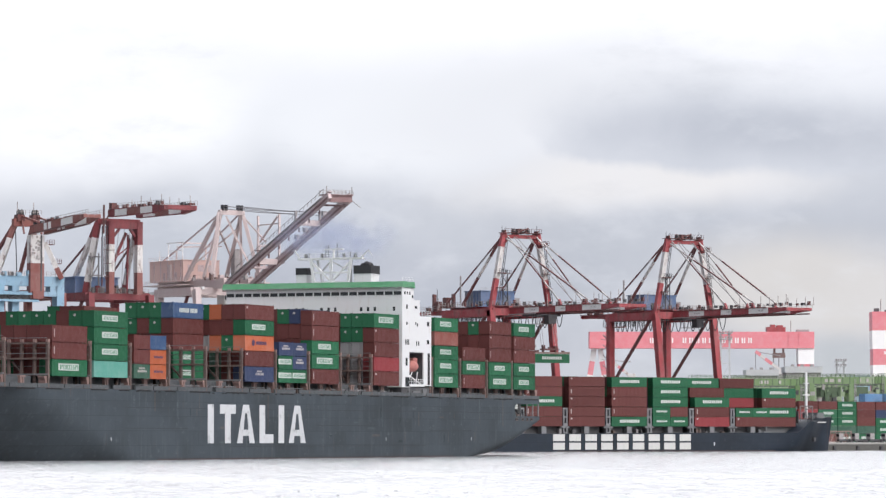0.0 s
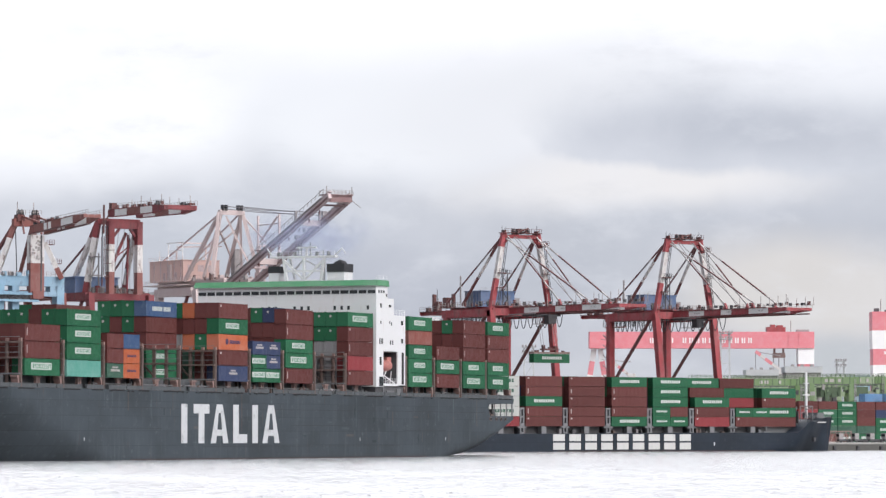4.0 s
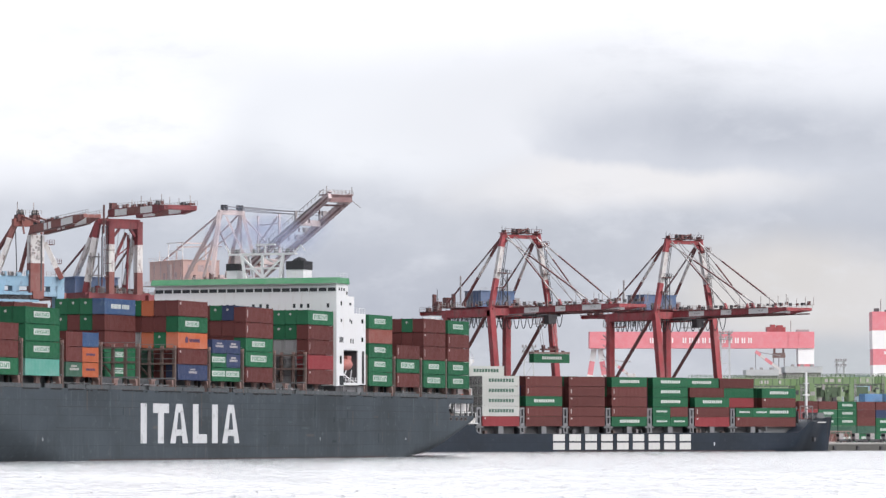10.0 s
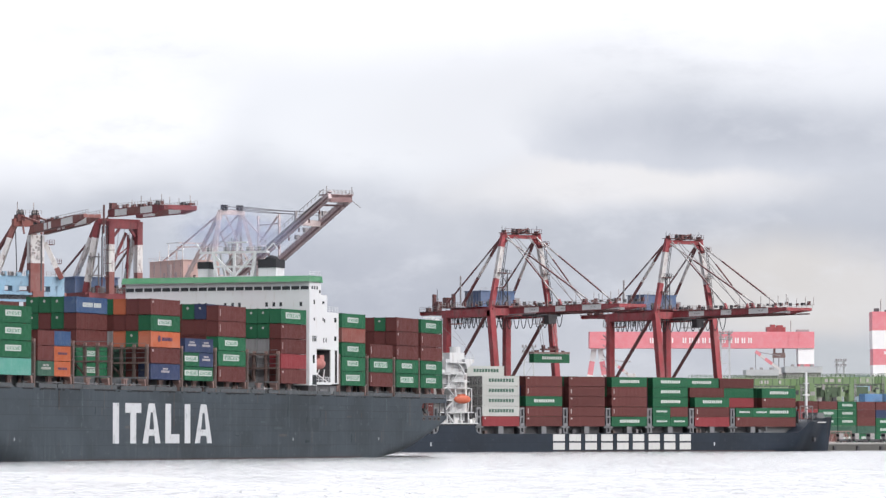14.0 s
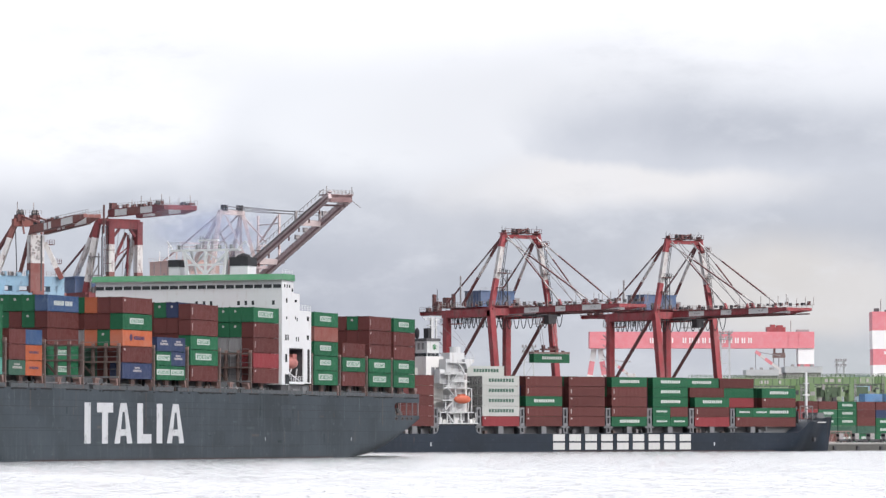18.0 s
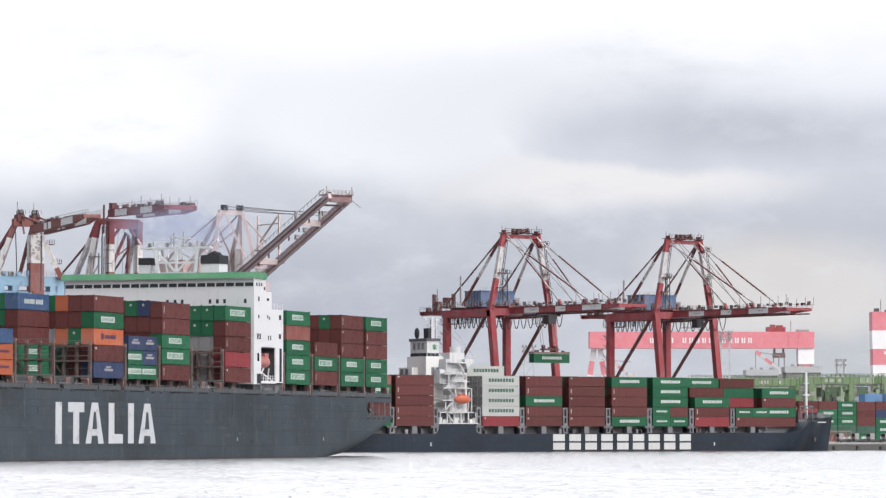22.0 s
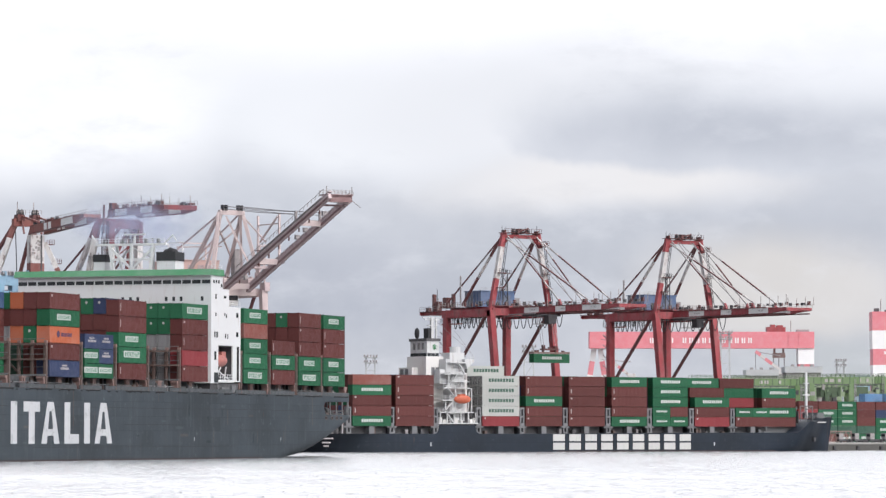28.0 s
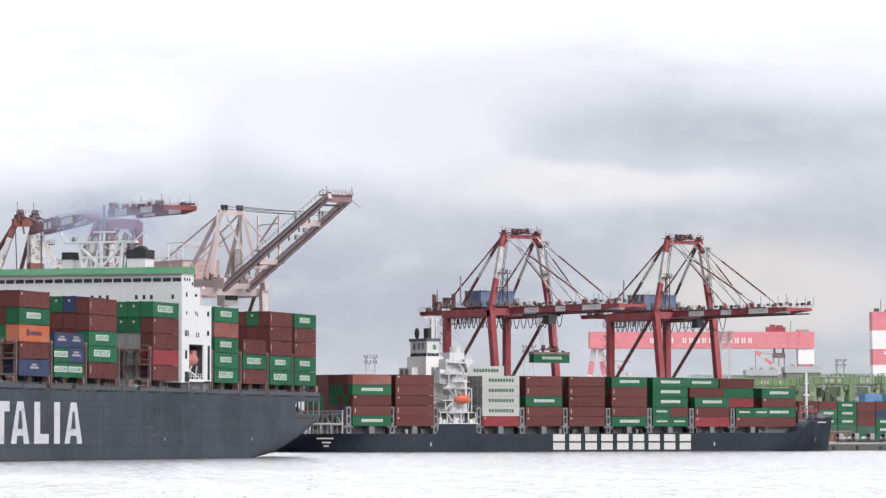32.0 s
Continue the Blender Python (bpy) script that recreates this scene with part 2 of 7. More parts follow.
def box(bm, lo, hi):
    m = Matrix.Translation([(a + b) / 2 for a, b in zip(lo, hi)]) @ Matrix.Diagonal([max(1e-4, abs(b - a)) for a, b in zip(lo, hi)] + [1])
    bmesh.ops.create_cube(bm, size=1, matrix=m)
    return bm


def boxes(*pairs):
    bm = bmesh.new()
    for lo, hi in pairs:
        box(bm, lo, hi)
    return bm


def beam(bm, p, q, w, h=None, up=(0, 0, 1)):
    """A box from p to q, w wide and h deep."""
    p, q = Vector(p), Vector(q)
    h = w if h is None else h
    z = (q - p).normalized()
    x = Vector(up).cross(z)
    if x.length < 1e-3:
        x = Vector((1, 0, 0))
    x.normalize()
    y = z.cross(x)
    m = Matrix((x, y, z)).transposed().to_4x4()
    m.translation = (p + q) / 2
    bmesh.ops.create_cube(bm, size=1, matrix=m @ Matrix.Diagonal((w, h, (q - p).length, 1)))
    return bm


def beams(*rows, up=(0, 0, 1)):
    bm = bmesh.new()
    for p, q, w, *h in rows:
        beam(bm, p, q, w, h[0] if h else None, up)
    return bm


def tube(bm, p, q, r, n=8, r2=None):
    p, q = Vector(p), Vector(q)
    m = Matrix.Translation((p + q) / 2) @ (q - p).to_track_quat("Z", "Y").to_matrix().to_4x4()
    bmesh.ops.create_cone(bm, cap_ends=True, segments=n, radius1=r, radius2=r if r2 is None else r2, depth=(q - p).length, matrix=m)
    return bm


def tubes(*rows, n=8):
    bm = bmesh.new()
    for p, q, r in rows:
        tube(bm, p, q, r, n)
    return bm


def lerp(p, q, t):
    return tuple(a + (b - a) * t for a, b in zip(p, q))


def railing(p, q, height=1.1, step=1.6, r=0.06, rails=3):
    """Posts and rails from p to q."""
    bm = bmesh.new()
    n = max(1, round((Vector(q) - Vector(p)).length / step))
    for i in range(n + 1):
        a = lerp(p, q, i / n)
        beam(bm, a, (a[0], a[1], a[2] + height), r * 1.4)
    for k in range(1, rails + 1):
        beam(bm, (p[0], p[1], p[2] + height * k / rails), (q[0], q[1], q[2] + height * k / rails), r)
    return bm


# ---------------------------------------------------------------- water, quay, sky, distance
def water_material():
    m, nt, bsdf = nodes_of("harbour_water")
    bsdf.inputs["Base Color"].default_value = (0.318, 0.323, 0.330, 1)
    bsdf.inputs["Roughness"].default_value = 0.195
    bsdf.inputs["IOR"].default_value = 1.33
    chop = noise_of(nt, mapped(nt, (1.2, 0.6, 1)), 1.0, 4, 0.6)
    swell = noise_of(nt, mapped(nt, (0.3, 0.15, 1)), 1.0, 3, 0.5)
    add = nt.nodes.new("ShaderNodeMath")
    add.operation = "MULTIPLY_ADD"
    nt.links.new(swell, add.inputs[0])
    add.inputs[1].default_value = 2.0
    nt.links.new(chop, add.inputs[2])
    calm = ramp_of(nt, noise_of(nt, mapped(nt, (0.50, 0.062, 1)), 1.0, 2, 0.5), 0.355, 0.385)   # small smooth slicks
    mul = nt.nodes.new("ShaderNodeMath")
    mul.operation = "MULTIPLY"
    nt.links.new(add.outputs[0], mul.inputs[0])
    nt.links.new(calm, mul.inputs[1])
    bumped(nt, bsdf, mul.outputs[0], 1.0, 0.34)
    return m


def water_sheet():
    """One sheet to the horizon: low wind waves where it is seen close, flat further out."""
    side = np.concatenate([np.arange(66, 150, 1.5), [160, 200, 320, 600, 1200, 2400, 4800]])
    xs = np.concatenate([-side[::-1], np.arange(-65, 65.1, 0.42), side])
    ys = [-600, -100, 60, 140, 190, 215]
    y = 232.0
    while y < 1120:
        ys.append(y)
        y += 0.38 if y < 420 else 0.38 + (y - 420) * 0.006
    ys = np.array(ys + [1250, 1500, 2000, 3000, 4900])
    X, Y = np.meshgrid(xs, ys)
    Z = np.zeros_like(X)
    r = np.random.RandomState(3)
    for _ in range(30):
        lam = 1.3 * (3.4 ** r.rand())
        ang = radians(r.uniform(35, 145))
        Z += 0.0078 * lam * np.sin((X * math.cos(ang) + Y * math.sin(ang)) * 2 * math.pi / lam + r.uniform(0, 6.28))
    chop = np.zeros_like(X)
    for _ in range(14):
        lam = 0.95 * (1.7 ** r.rand())
        ang = radians(r.uniform(50, 130))
        chop += 0.0105 * lam * np.sin((X * math.cos(ang) + Y * math.sin(ang)) * 2 * math.pi / lam + r.uniform(0, 6.28))
    patch = np.sin(X * 0.11 + 2.0) * np.sin(Y * 0.045 + 0.4) + 0.6 * np.sin(X * 0.29 + Y * 0.09) + 0.5 * np.sin(X * 0.05 - Y * 0.16)
    Z = 0.20 * Z + 0.50 * chop * np.clip(0.75 + 0.35 * patch, 0.5, 1.3)
    gust = 0.8 + 0.3 * np.sin(X * 0.07 + 1.3) * np.sin(Y * 0.03 + X * 0.02) + 0.25 * np.sin(X * 0.19 + Y * 0.05)
    Z *= np.clip(gust, 0.7, 1.2) * np.clip((150 - np.abs(X)) / 20, 0, 1) * np.clip((Y - 215) / 25, 0, 1) * np.clip((1120 - Y) / 120, 0, 1)
    nx, ny = len(xs), len(ys)
    verts = np.stack([X, Y, Z], -1).reshape(-1, 3)
    idx = np.arange(nx * ny).reshape(ny, nx)
    faces = np.stack([idx[:-1, :-1], idx[:-1, 1:], idx[1:, 1:], idx[1:, :-1]], -1).reshape(-1, 4)
    me = bpy.data.meshes.new("water")
    me.from_pydata(verts.tolist(), [], faces.tolist())
    me.polygons.foreach_set("use_smooth", [True] * len(me.polygons))
    me.materials.append(water_material())
    return tagged(new("water", me), "pale rippled harbour water under an overcast sky", "water", kind="structure")


WATER = water_sheet()

quay = part("quay", boxes(((-700, 27, -4), (900, 1500, 2.4))), CONCRETE)
quay.matrix_basis = QUAY
tagged(quay, "grey concrete container quay with a dark wet face", "quay", kind="structure")


part("quay_face", boxes(((-700, 26.7, -4), (900, 26.98, 1.92))), WETWALL, quay)
part("quay_edge", boxes(((-700, 26.6, 1.92), (900, 27.4, 2.46))), CONCRETE, quay)


def cloud_material():
    """Glowing overcast: U and V run across and up the sky from the horizon's middle."""
    m = bpy.data.materials.new("overcast_cloud")
    m.use_nodes = True
    nt = m.node_tree
    nt.nodes.clear()
    out = nt.nodes.new("ShaderNodeOutputMaterial")
    em = nt.nodes.new("ShaderNodeEmission")
    k = 6.807 / 4400
    vec = mapped(nt, (k, k, k))
    warp = nt.nodes.new("ShaderNodeTexNoise")
    warp.inputs["Scale"].default_value, warp.inputs["Detail"].default_value = 2.2, 4
    nt.links.new(vec, warp.inputs["Vector"])
    off = nt.nodes.new("ShaderNodeVectorMath")
    off.operation = "MULTIPLY_ADD"
    nt.links.new(warp.outputs["Color"], off.inputs[0])
    off.inputs[1].default_value = (0.26, 0.0, 0.13)
    nt.links.new(vec, off.inputs[2])
    shift = nt.nodes.new("ShaderNodeVectorMath")
    shift.operation = "ADD"
    nt.links.new(off.outputs[0], shift.inputs[0])
    shift.inputs[1].default_value = (-0.13, 0, -0.065)
    sep = nt.nodes.new("ShaderNodeSeparateXYZ")
    nt.links.new(shift.outputs[0], sep.inputs[0])
    ramp = nt.nodes.new("ShaderNodeValToRGB")
    stops = ((0.0, (0.633, 0.640, 0.658)), (0.056, (0.560, 0.575, 0.619)), (0.104, (0.525, 0.545, 0.594)), (0.15, (0.560, 0.580, 0.627)), (0.188, (0.673, 0.690, 0.732)),
             (0.232, (0.841, 0.855, 0.884)), (0.28, (1.0, 1.0, 1.02)), (0.38, (1.4, 1.4, 1.41)), (0.55, (2.6, 2.6, 2.6)), (0.78, (4.0, 4.0, 4.0)))
    el = ramp.color_ramp.elements
    while len(el) < len(stops):
        el.new(0.5)
    for e, (p, c) in zip(el, stops):
        e.position, e.color = p, (*c, 1)
    low = nt.nodes.new("ShaderNodeMath")
    low.operation = "MULTIPLY"
    low.inputs[1].default_value = 0.4
    nt.links.new(sep.outputs["Z"], low.inputs[0])
    nt.links.new(low.outputs[0], ramp.inputs["Fac"])

    def blob(u, v, ru, rv, lo=1.0, hi=0.35):
        """1 inside an oval of sky, fading to 0 at its edge."""
        mp = nt.nodes.new("ShaderNodeMapping")
        mp.vector_type = "TEXTURE"
        mp.inputs["Location"].default_value = (u, 0, v)
        mp.inputs["Scale"].default_value = (ru, 1000, rv)
        nt.links.new(shift.outputs[0], mp.inputs["Vector"])
        ln = nt.nodes.new("ShaderNodeVectorMath")
        ln.operation = "LENGTH"
        nt.links.new(mp.outputs["Vector"], ln.inputs[0])
        return ramp_of(nt, ln.outputs["Value"], hi, lo, 1.0, 0.0)

    col = ramp.outputs["Color"]
    col = mixed(nt, col, (1.05, 1.05, 1.06), blob(-0.66, 0.58, 0.46, 0.20))
    col = mixed(nt, col, (0.93, 0.94, 0.96), blob(-0.10, 0.56, 0.30, 0.13))
    col = mixed(nt, col, (0.86, 0.865, 0.885), blob(0.18, 0.58, 0.5, 0.17, 1.0, 0.2))
    col = mixed(nt, col, (0.87, 0.85, 0.84), blob(0.36, 0.455, 0.46, 0.075, 1.0, 0.3))

    # the shelf of dark cloud: a sharp lower edge, a ragged upper one
    ragged = nt.nodes.new("ShaderNodeTexNoise")
    ragged.inputs["Scale"].default_value, ragged.inputs["Detail"].default_value, ragged.inputs["Roughness"].default_value = 7.0, 6, 0.55
    nt.links.new(vec, ragged.inputs["Vector"])
    curl = nt.nodes.new("ShaderNodeVectorMath")
    curl.operation = "MULTIPLY_ADD"
    nt.links.new(ragged.outputs["Color"], curl.inputs[0])
    curl.inputs[1].default_value = (0.10, 0.0, 0.055)
    nt.links.new(vec, curl.inputs[2])
    uv = nt.nodes.new("ShaderNodeSeparateXYZ")
    nt.links.new(curl.outputs[0], uv.inputs[0])

    def profile(points, lo, hi):
        """A height over u, from (u, v) points."""
        to = nt.nodes.new("ShaderNodeMapRange")
        to.inputs["From Min"].default_value, to.inputs["From Max"].default_value = lo, hi
        nt.links.new(uv.outputs["X"], to.inputs["Value"])
        cr = nt.nodes.new("ShaderNodeValToRGB")
        cr.color_ramp.interpolation = "B_SPLINE"
        while len(cr.color_ramp.elements) < len(points):
            cr.color_ramp.elements.new(0.5)
        for e, (u, v) in zip(cr.color_ramp.elements, points):
            e.position, e.color = (u - lo) / (hi - lo), (v, v, v, 1)
        nt.links.new(to.outputs["Result"], cr.inputs["Fac"])
        return cr.outputs["Color"]

    def above(curve, lo, hi):
        sub = nt.nodes.new("ShaderNodeMath")
        sub.operation = "SUBTRACT"
        nt.links.new(uv.outputs["Z"], sub.inputs[0])
        nt.links.new(curve, sub.inputs[1])
        return ramp_of(nt, sub.outputs[0], lo, hi)

    def times(a, b):
        n = nt.nodes.new("ShaderNodeMath")
        n.operation = "MULTIPLY"
        for sock, v in zip(n.inputs, (a, b)):
            if isinstance(v, (int, float)):
                sock.default_value = v
            else:
                nt.links.new(v, sock)
        return n.outputs[0]

    floor_edge = profile(((0.10, 0.63), (0.195, 0.572), (0.25, 0.526), (0.35, 0.508), (0.50, 0.500), (0.68, 0.490), (0.90, 0.500), (1.1, 0.52)), 0.1, 1.2)
    top_edge = profile(((0.10, 0.62), (0.22, 0.64), (0.34, 0.67), (0.47, 0.705), (0.60, 0.68), (0.78, 0.64), (0.95, 0.645), (1.1, 0.65)), 0.1, 1.2)
    veil = times(times(above(floor_edge, -0.006, 0.020), ramp_of(nt, uv.outputs["X"], 0.15, 0.31)), 0.96)
    lid = nt.nodes.new("ShaderNodeMath")
    lid.operation = "SUBTRACT"
    lid.inputs[0].default_value = 1.0
    nt.links.new(above(top_edge, -0.11, 0.03), lid.inputs[1])
    shelf = times(veil, lid.outputs[0])
    col = mixed(nt, col, (0.665, 0.685, 0.733), shelf)
    belly = times(shelf, blob(0.60, 0.545, 0.50, 0.085, 1.0, 0.2))
    col = mixed(nt, col, (0.560, 0.582, 0.636), belly)
    col = mixed(nt, col, (0.729, 0.700, 0.673), blob(0.66, 0.27, 0.36, 0.13))
    col = mixed(nt, col, (0.561, 0.580, 0.599), blob(0.72, 0.14, 0.22, 0.07))
    col = mixed(nt, col, (0.591, 0.615, 0.668), blob(-0.45, 0.36, 0.55, 0.09))
    col = mixed(nt, col, (0.455, 0.478, 0.540), blob(-0.17, 0.27, 0.34, 0.15, 1.0, 0.2))
    fine = ramp_of(nt, noise_of(nt, vec, 5.0, 6, 0.55), 0.35, 0.7, 0.0, 0.18)
    col = mixed(nt, col, (0.92, 0.92, 0.95), fine)
    wisps = ramp_of(nt, noise_of(nt, mapped(nt, (k * 0.8, k, k * 1.7)), 7.0, 8, 0.6), 0.46, 0.72, 0.0, 0.30)
    col = mixed(nt, col, (0.86, 0.87, 0.90), wisps)
    shreds = ramp_of(nt, noise_of(nt, mapped(nt, (k * 0.7, k, k * 1.9)), 4.3, 8, 0.62), 0.52, 0.74, 0.0, 0.22)
    col = mixed(nt, col, (0.50, 0.515, 0.555), shreds)
    nt.links.new(col, em.inputs["Color"])
    em.inputs["Strength"].default_value = 0.683
    nt.links.new(em.outputs[0], out.inputs["Surface"])
    return m


def cloud_bank():
    bm = bmesh.new()
    rows = []
    for i in range(41):
        a = radians(-20 + i)
        rows.append([bm.verts.new((4400 * math.sin(a), 4400 * math.cos(a), z)) for z in (-60, 300, 800, 1500, 2300)])
    for a, b in zip(rows, rows[1:]):
        for j in range(4):
            bm.faces.new((a[j], b[j], b[j + 1], a[j + 1]))
    ob = part("backdrop", bm, cloud_material())
    return tagged(ob, "grey and white overcast cloud bank drifting over the harbour", "sky", kind="structure")


CLOUDS = cloud_bank()


# ---------------------------------------------------------------- shipping containers
CONTAINER_MESHES = {}


def container_mesh(length, height, colour):
    key = (length, height, colour)
    if key in CONTAINER_MESHES:
        return CONTAINER_MESHES[key]
    bm = bmesh.new()
    height -= 0.08
    hx, hy = length / 2, 1.219
    for sx in (-1, 1):
        for sy in (-1, 1):
            box(bm, (sx * hx, sy * hy, 0), (sx * (hx - 0.16), sy * (hy - 0.16), height + 0.08))
    for sy in (-1, 1):
        box(bm, (-hx, sy * hy, 0), (hx, sy * (hy - 0.10), 0.16))
        box(bm, (-hx, sy * hy, height - 0.10), (hx, sy * (hy - 0.10), height))
    for sx in (-1, 1):
        box(bm, (sx * hx, -hy, 0), (sx * (hx - 0.1), hy, 0.16))
        box(bm, (sx * hx, -hy, height - 0.12), (sx * (hx - 0.1), hy, height))
    box(bm, (-hx + 0.05, -hy + 0.05, 0.1), (hx - 0.05, hy - 0.05, height - 0.03))
    n = int(length / 0.28)
    for sy in (-1, 1):                              # corrugated side sheets
        prof = []
        for i in range(n):
            x = -hx + 0.16 + (length - 0.32) * i / n
            s = (length - 0.32) / n
            prof += [(x, 0.012), (x + s * 0.35, 0.012), (x + s * 0.5, 0.034), (x + s * 0.85, 0.034)]
        lowv = [bm.verts.new((x, sy * (hy - d), 0.16)) for x, d in prof]
        topv = [bm.verts.new((x, sy * (hy - d), height - 0.10)) for x, d in prof]
        for i in range(len(prof) - 1):
            bm.faces.new((lowv[i], lowv[i + 1], topv[i + 1], topv[i]))
    for y in (-0.85, -0.3, 0.3, 0.85):               # door locking bars
        box(bm, (-hx - 0.05, y - 0.05, 0.14), (-hx + 0.02, y + 0.05, height - 0.1))
    CONTAINER_MESHES[key] = mesh_of("shipping_container", bm, PAINTS[colour])
    return CONTAINER_MESHES[key]


SIGN_MESHES = {}


def sign_mesh(kind):
    """Flat name panels and markings on a side that faces +y, drawn as plain bars."""
    if kind not in SIGN_MESHES:
        bm = bmesh.new()
        if kind == "panel":
            box(bm, (-3.5, 0, -0.58), (3.5, 0.012, 0.58))
        elif kind == "shortpanel":
            box(bm, (-2.8, 0, -0.5), (2.8, 0.012, 0.5))
        elif kind == "letters":
            for i in range(9):
                box(bm, (-3.4 + i * 0.76, 0, -0.40), (-3.4 + i * 0.76 + 0.60, 0.02, 0.40))
        elif kind == "shortletters":
            for i in range(9):
                box(bm, (-1.9 + i * 0.42, 0, -0.25), (-1.9 + i * 0.42 + 0.32, 0.02, 0.25))
        elif kind == "upright":
            box(bm, (-0.11, 0, -0.75), (0.11, 0.02, 0.6))
        elif kind == "square":
            box(bm, (-0.28, 0, -0.2), (0.28, 0.02, 0.2))
        elif kind == "words":
            for i in range(5):
                box(bm, (-3.6 + i * 0.58, 0, -0.4), (-3.14 + i * 0.58, 0.02, 0.4))
            for i in range(8):
                box(bm, (-0.3 + i * 0.5, 0, -0.4), (0.08 + i * 0.5, 0.02, 0.4))
        elif kind in ("wordblock", "navybar"):
            for i in range(8):
                box(bm, (-1.7 + i * 0.43, 0, -0.2), (-1.7 + i * 0.43 + 0.32, 0.02, 0.2))
            if kind == "wordblock":
                for i in range(5):
                    box(bm, (-1.0 + i * 0.43, 0, 0.36), (-1.0 + i * 0.43 + 0.3, 0.02, 0.66))
        elif kind == "dot":
            bmesh.ops.create_cone(bm, cap_ends=True, segments=10, radius1=0.24, radius2=0.24, depth=0.03)
        elif kind == "emblem":
            bmesh.ops.create_cone(bm, cap_ends=True, segments=12, radius1=0.62, radius2=0.62, depth=0.02, matrix=pose(2.6, 0.01, 0.05, 90))
            for i in range(10):
                box(bm, (-2.9 + i * 0.45, 0, -0.32), (-2.9 + i * 0.45 + 0.33, 0.02, 0.32))
        SIGN_MESHES[kind] = bm
        m = {"emblem": SIGN_NAVY, "navybar": SIGN_NAVY, "upright": MARK_WHITE, "square": MARK_WHITE, "wordblock": MARK_WHITE, "dot": MARK_WHITE}.get(kind, SIGN_WHITE)
        SIGN_MESHES[kind] = mesh_of("marking", bm, m)
    return SIGN_MESHES[kind]


SIGN_PALEGREEN = plain("pale_green_sign_paint", (0.075, 0.20, 0.125), 0.6)
SIGN_WHITE = paint("white_sign_paint", (0.43, 0.46, 0.44), stain=(0.25, 0.32, 0.27), wear=0.6)
MARK_WHITE = paint("dull_white_mark", (0.36, 0.33, 0.32), stain=(0.2, 0.14, 0.13), wear=0.5)
SIGN_GREEN = plain("green_sign_paint", (0.04, 0.095, 0.07), 0.6)
SIGN_NAVY = plain("navy_sign_paint", (0.06, 0.032, 0.085), 0.6)
rng = random.Random(7)


def container(colour, length, height, m, side=1, sign="", where="", group="", aboard=False, dot=False):
    """A corrugated steel box; m is the pose of its base's middle. side: the y side that carries its markings."""
    body = new("shipping_container", container_mesh(length, height, colour))
    size = "long" if length > 10 else "short"
    tagged(body, f"{COLOUR_WORDS[colour]} {size} corrugated steel container {where}", "container", group)
    turn = 0 if side > 0 else 180

    def mark(kind, x, z, y=0.0, name="marking"):
        ob = tagged(part(name, sign_mesh(kind), None, body), kind="" if kind in ("panel", "shortpanel", "square", "dot", "upright") else "stuff")
        ob.matrix_basis = pose(0, 0, 0, 0, 0, turn) @ pose(x, 1.213 + y, z)

    if sign in ("panel", "shortpanel"):
        mark(sign, 0.35, height * 0.54, name="name_panel")
        ob = tagged(part("name_marking", PANEL_BARS[sign], None, body), kind="stuff")
        ob.matrix_basis = pose(0, 0, 0, 0, 0, turn) @ pose(0.35, 1.226, height * 0.54)
    elif sign == "letters":
        mark("letters", 0.0, height * 0.53)
    elif sign == "greenletters":
        ob = tagged(part("marking", GREEN_LETTERS[0], None, body), kind="stuff")
        ob.matrix_basis = pose(0, 0, 0, 0, 0, turn) @ pose(0, 1.213, height * 0.53)
    elif sign == "shortletters":
        mark("shortletters", 0, height * 0.53)
    elif sign == "words":
        mark("words", 0, height * 0.5)
    elif sign in ("wordblock", "navybar"):
        mark(sign, 0, height * 0.5)
    elif sign == "emblem":
        mark("emblem", 0, height * 0.5)
    elif sign == "upright":
        mark("upright", length / 2 - 0.8, height * 0.55)
    elif sign == "square":
        mark("square", length / 2 - 0.9, height * 0.78)
    if colour == "W":                               # cooling unit in the end that faces astern
        unit = part("reefer_unit", REEFER[0], None, body, "dark grey cooling unit")
        part("unit_frame", REEFER[1], None, unit)
        unit.matrix_basis = pose(-length / 2 - 0.03, 0, 0)
    if dot:
        ob = part("marking", sign_mesh("dot"), None, body)
        ob.matrix_basis = pose(length / 2 + 0.005, -0.1, height * 0.7, 0, 90, 0)
    if aboard:
        body.matrix_basis = liner_pose(0) @ m
        ABOARD.append((body, m))
    else:
        body.matrix_basis = m
    return body


_gl = bmesh.new()
for _i in range(9):
    box(_gl, (-4.2 + _i * 0.94, 0, -0.46), (-4.2 + _i * 0.94 + 0.70, 0.02, 0.46))
GREEN_LETTERS = [mesh_of("marking", _gl, SIGN_GREEN)]
REEFER = [mesh_of("reefer_unit", boxes(((0, -1.05, 0.25), (0.06, 1.05, 2.45))), DARKSTEEL),
          mesh_of("unit_frame", boxes(((-0.03, -0.1, 0.25), (0.02, 0.1, 2.45)), ((-0.03, -1.0, 1.25), (0.02, 1.0, 1.4)), ((-0.03, 0.3, 1.6), (0.02, 0.9, 2.3))), STAYGREY)]
PANEL_BARS = {}
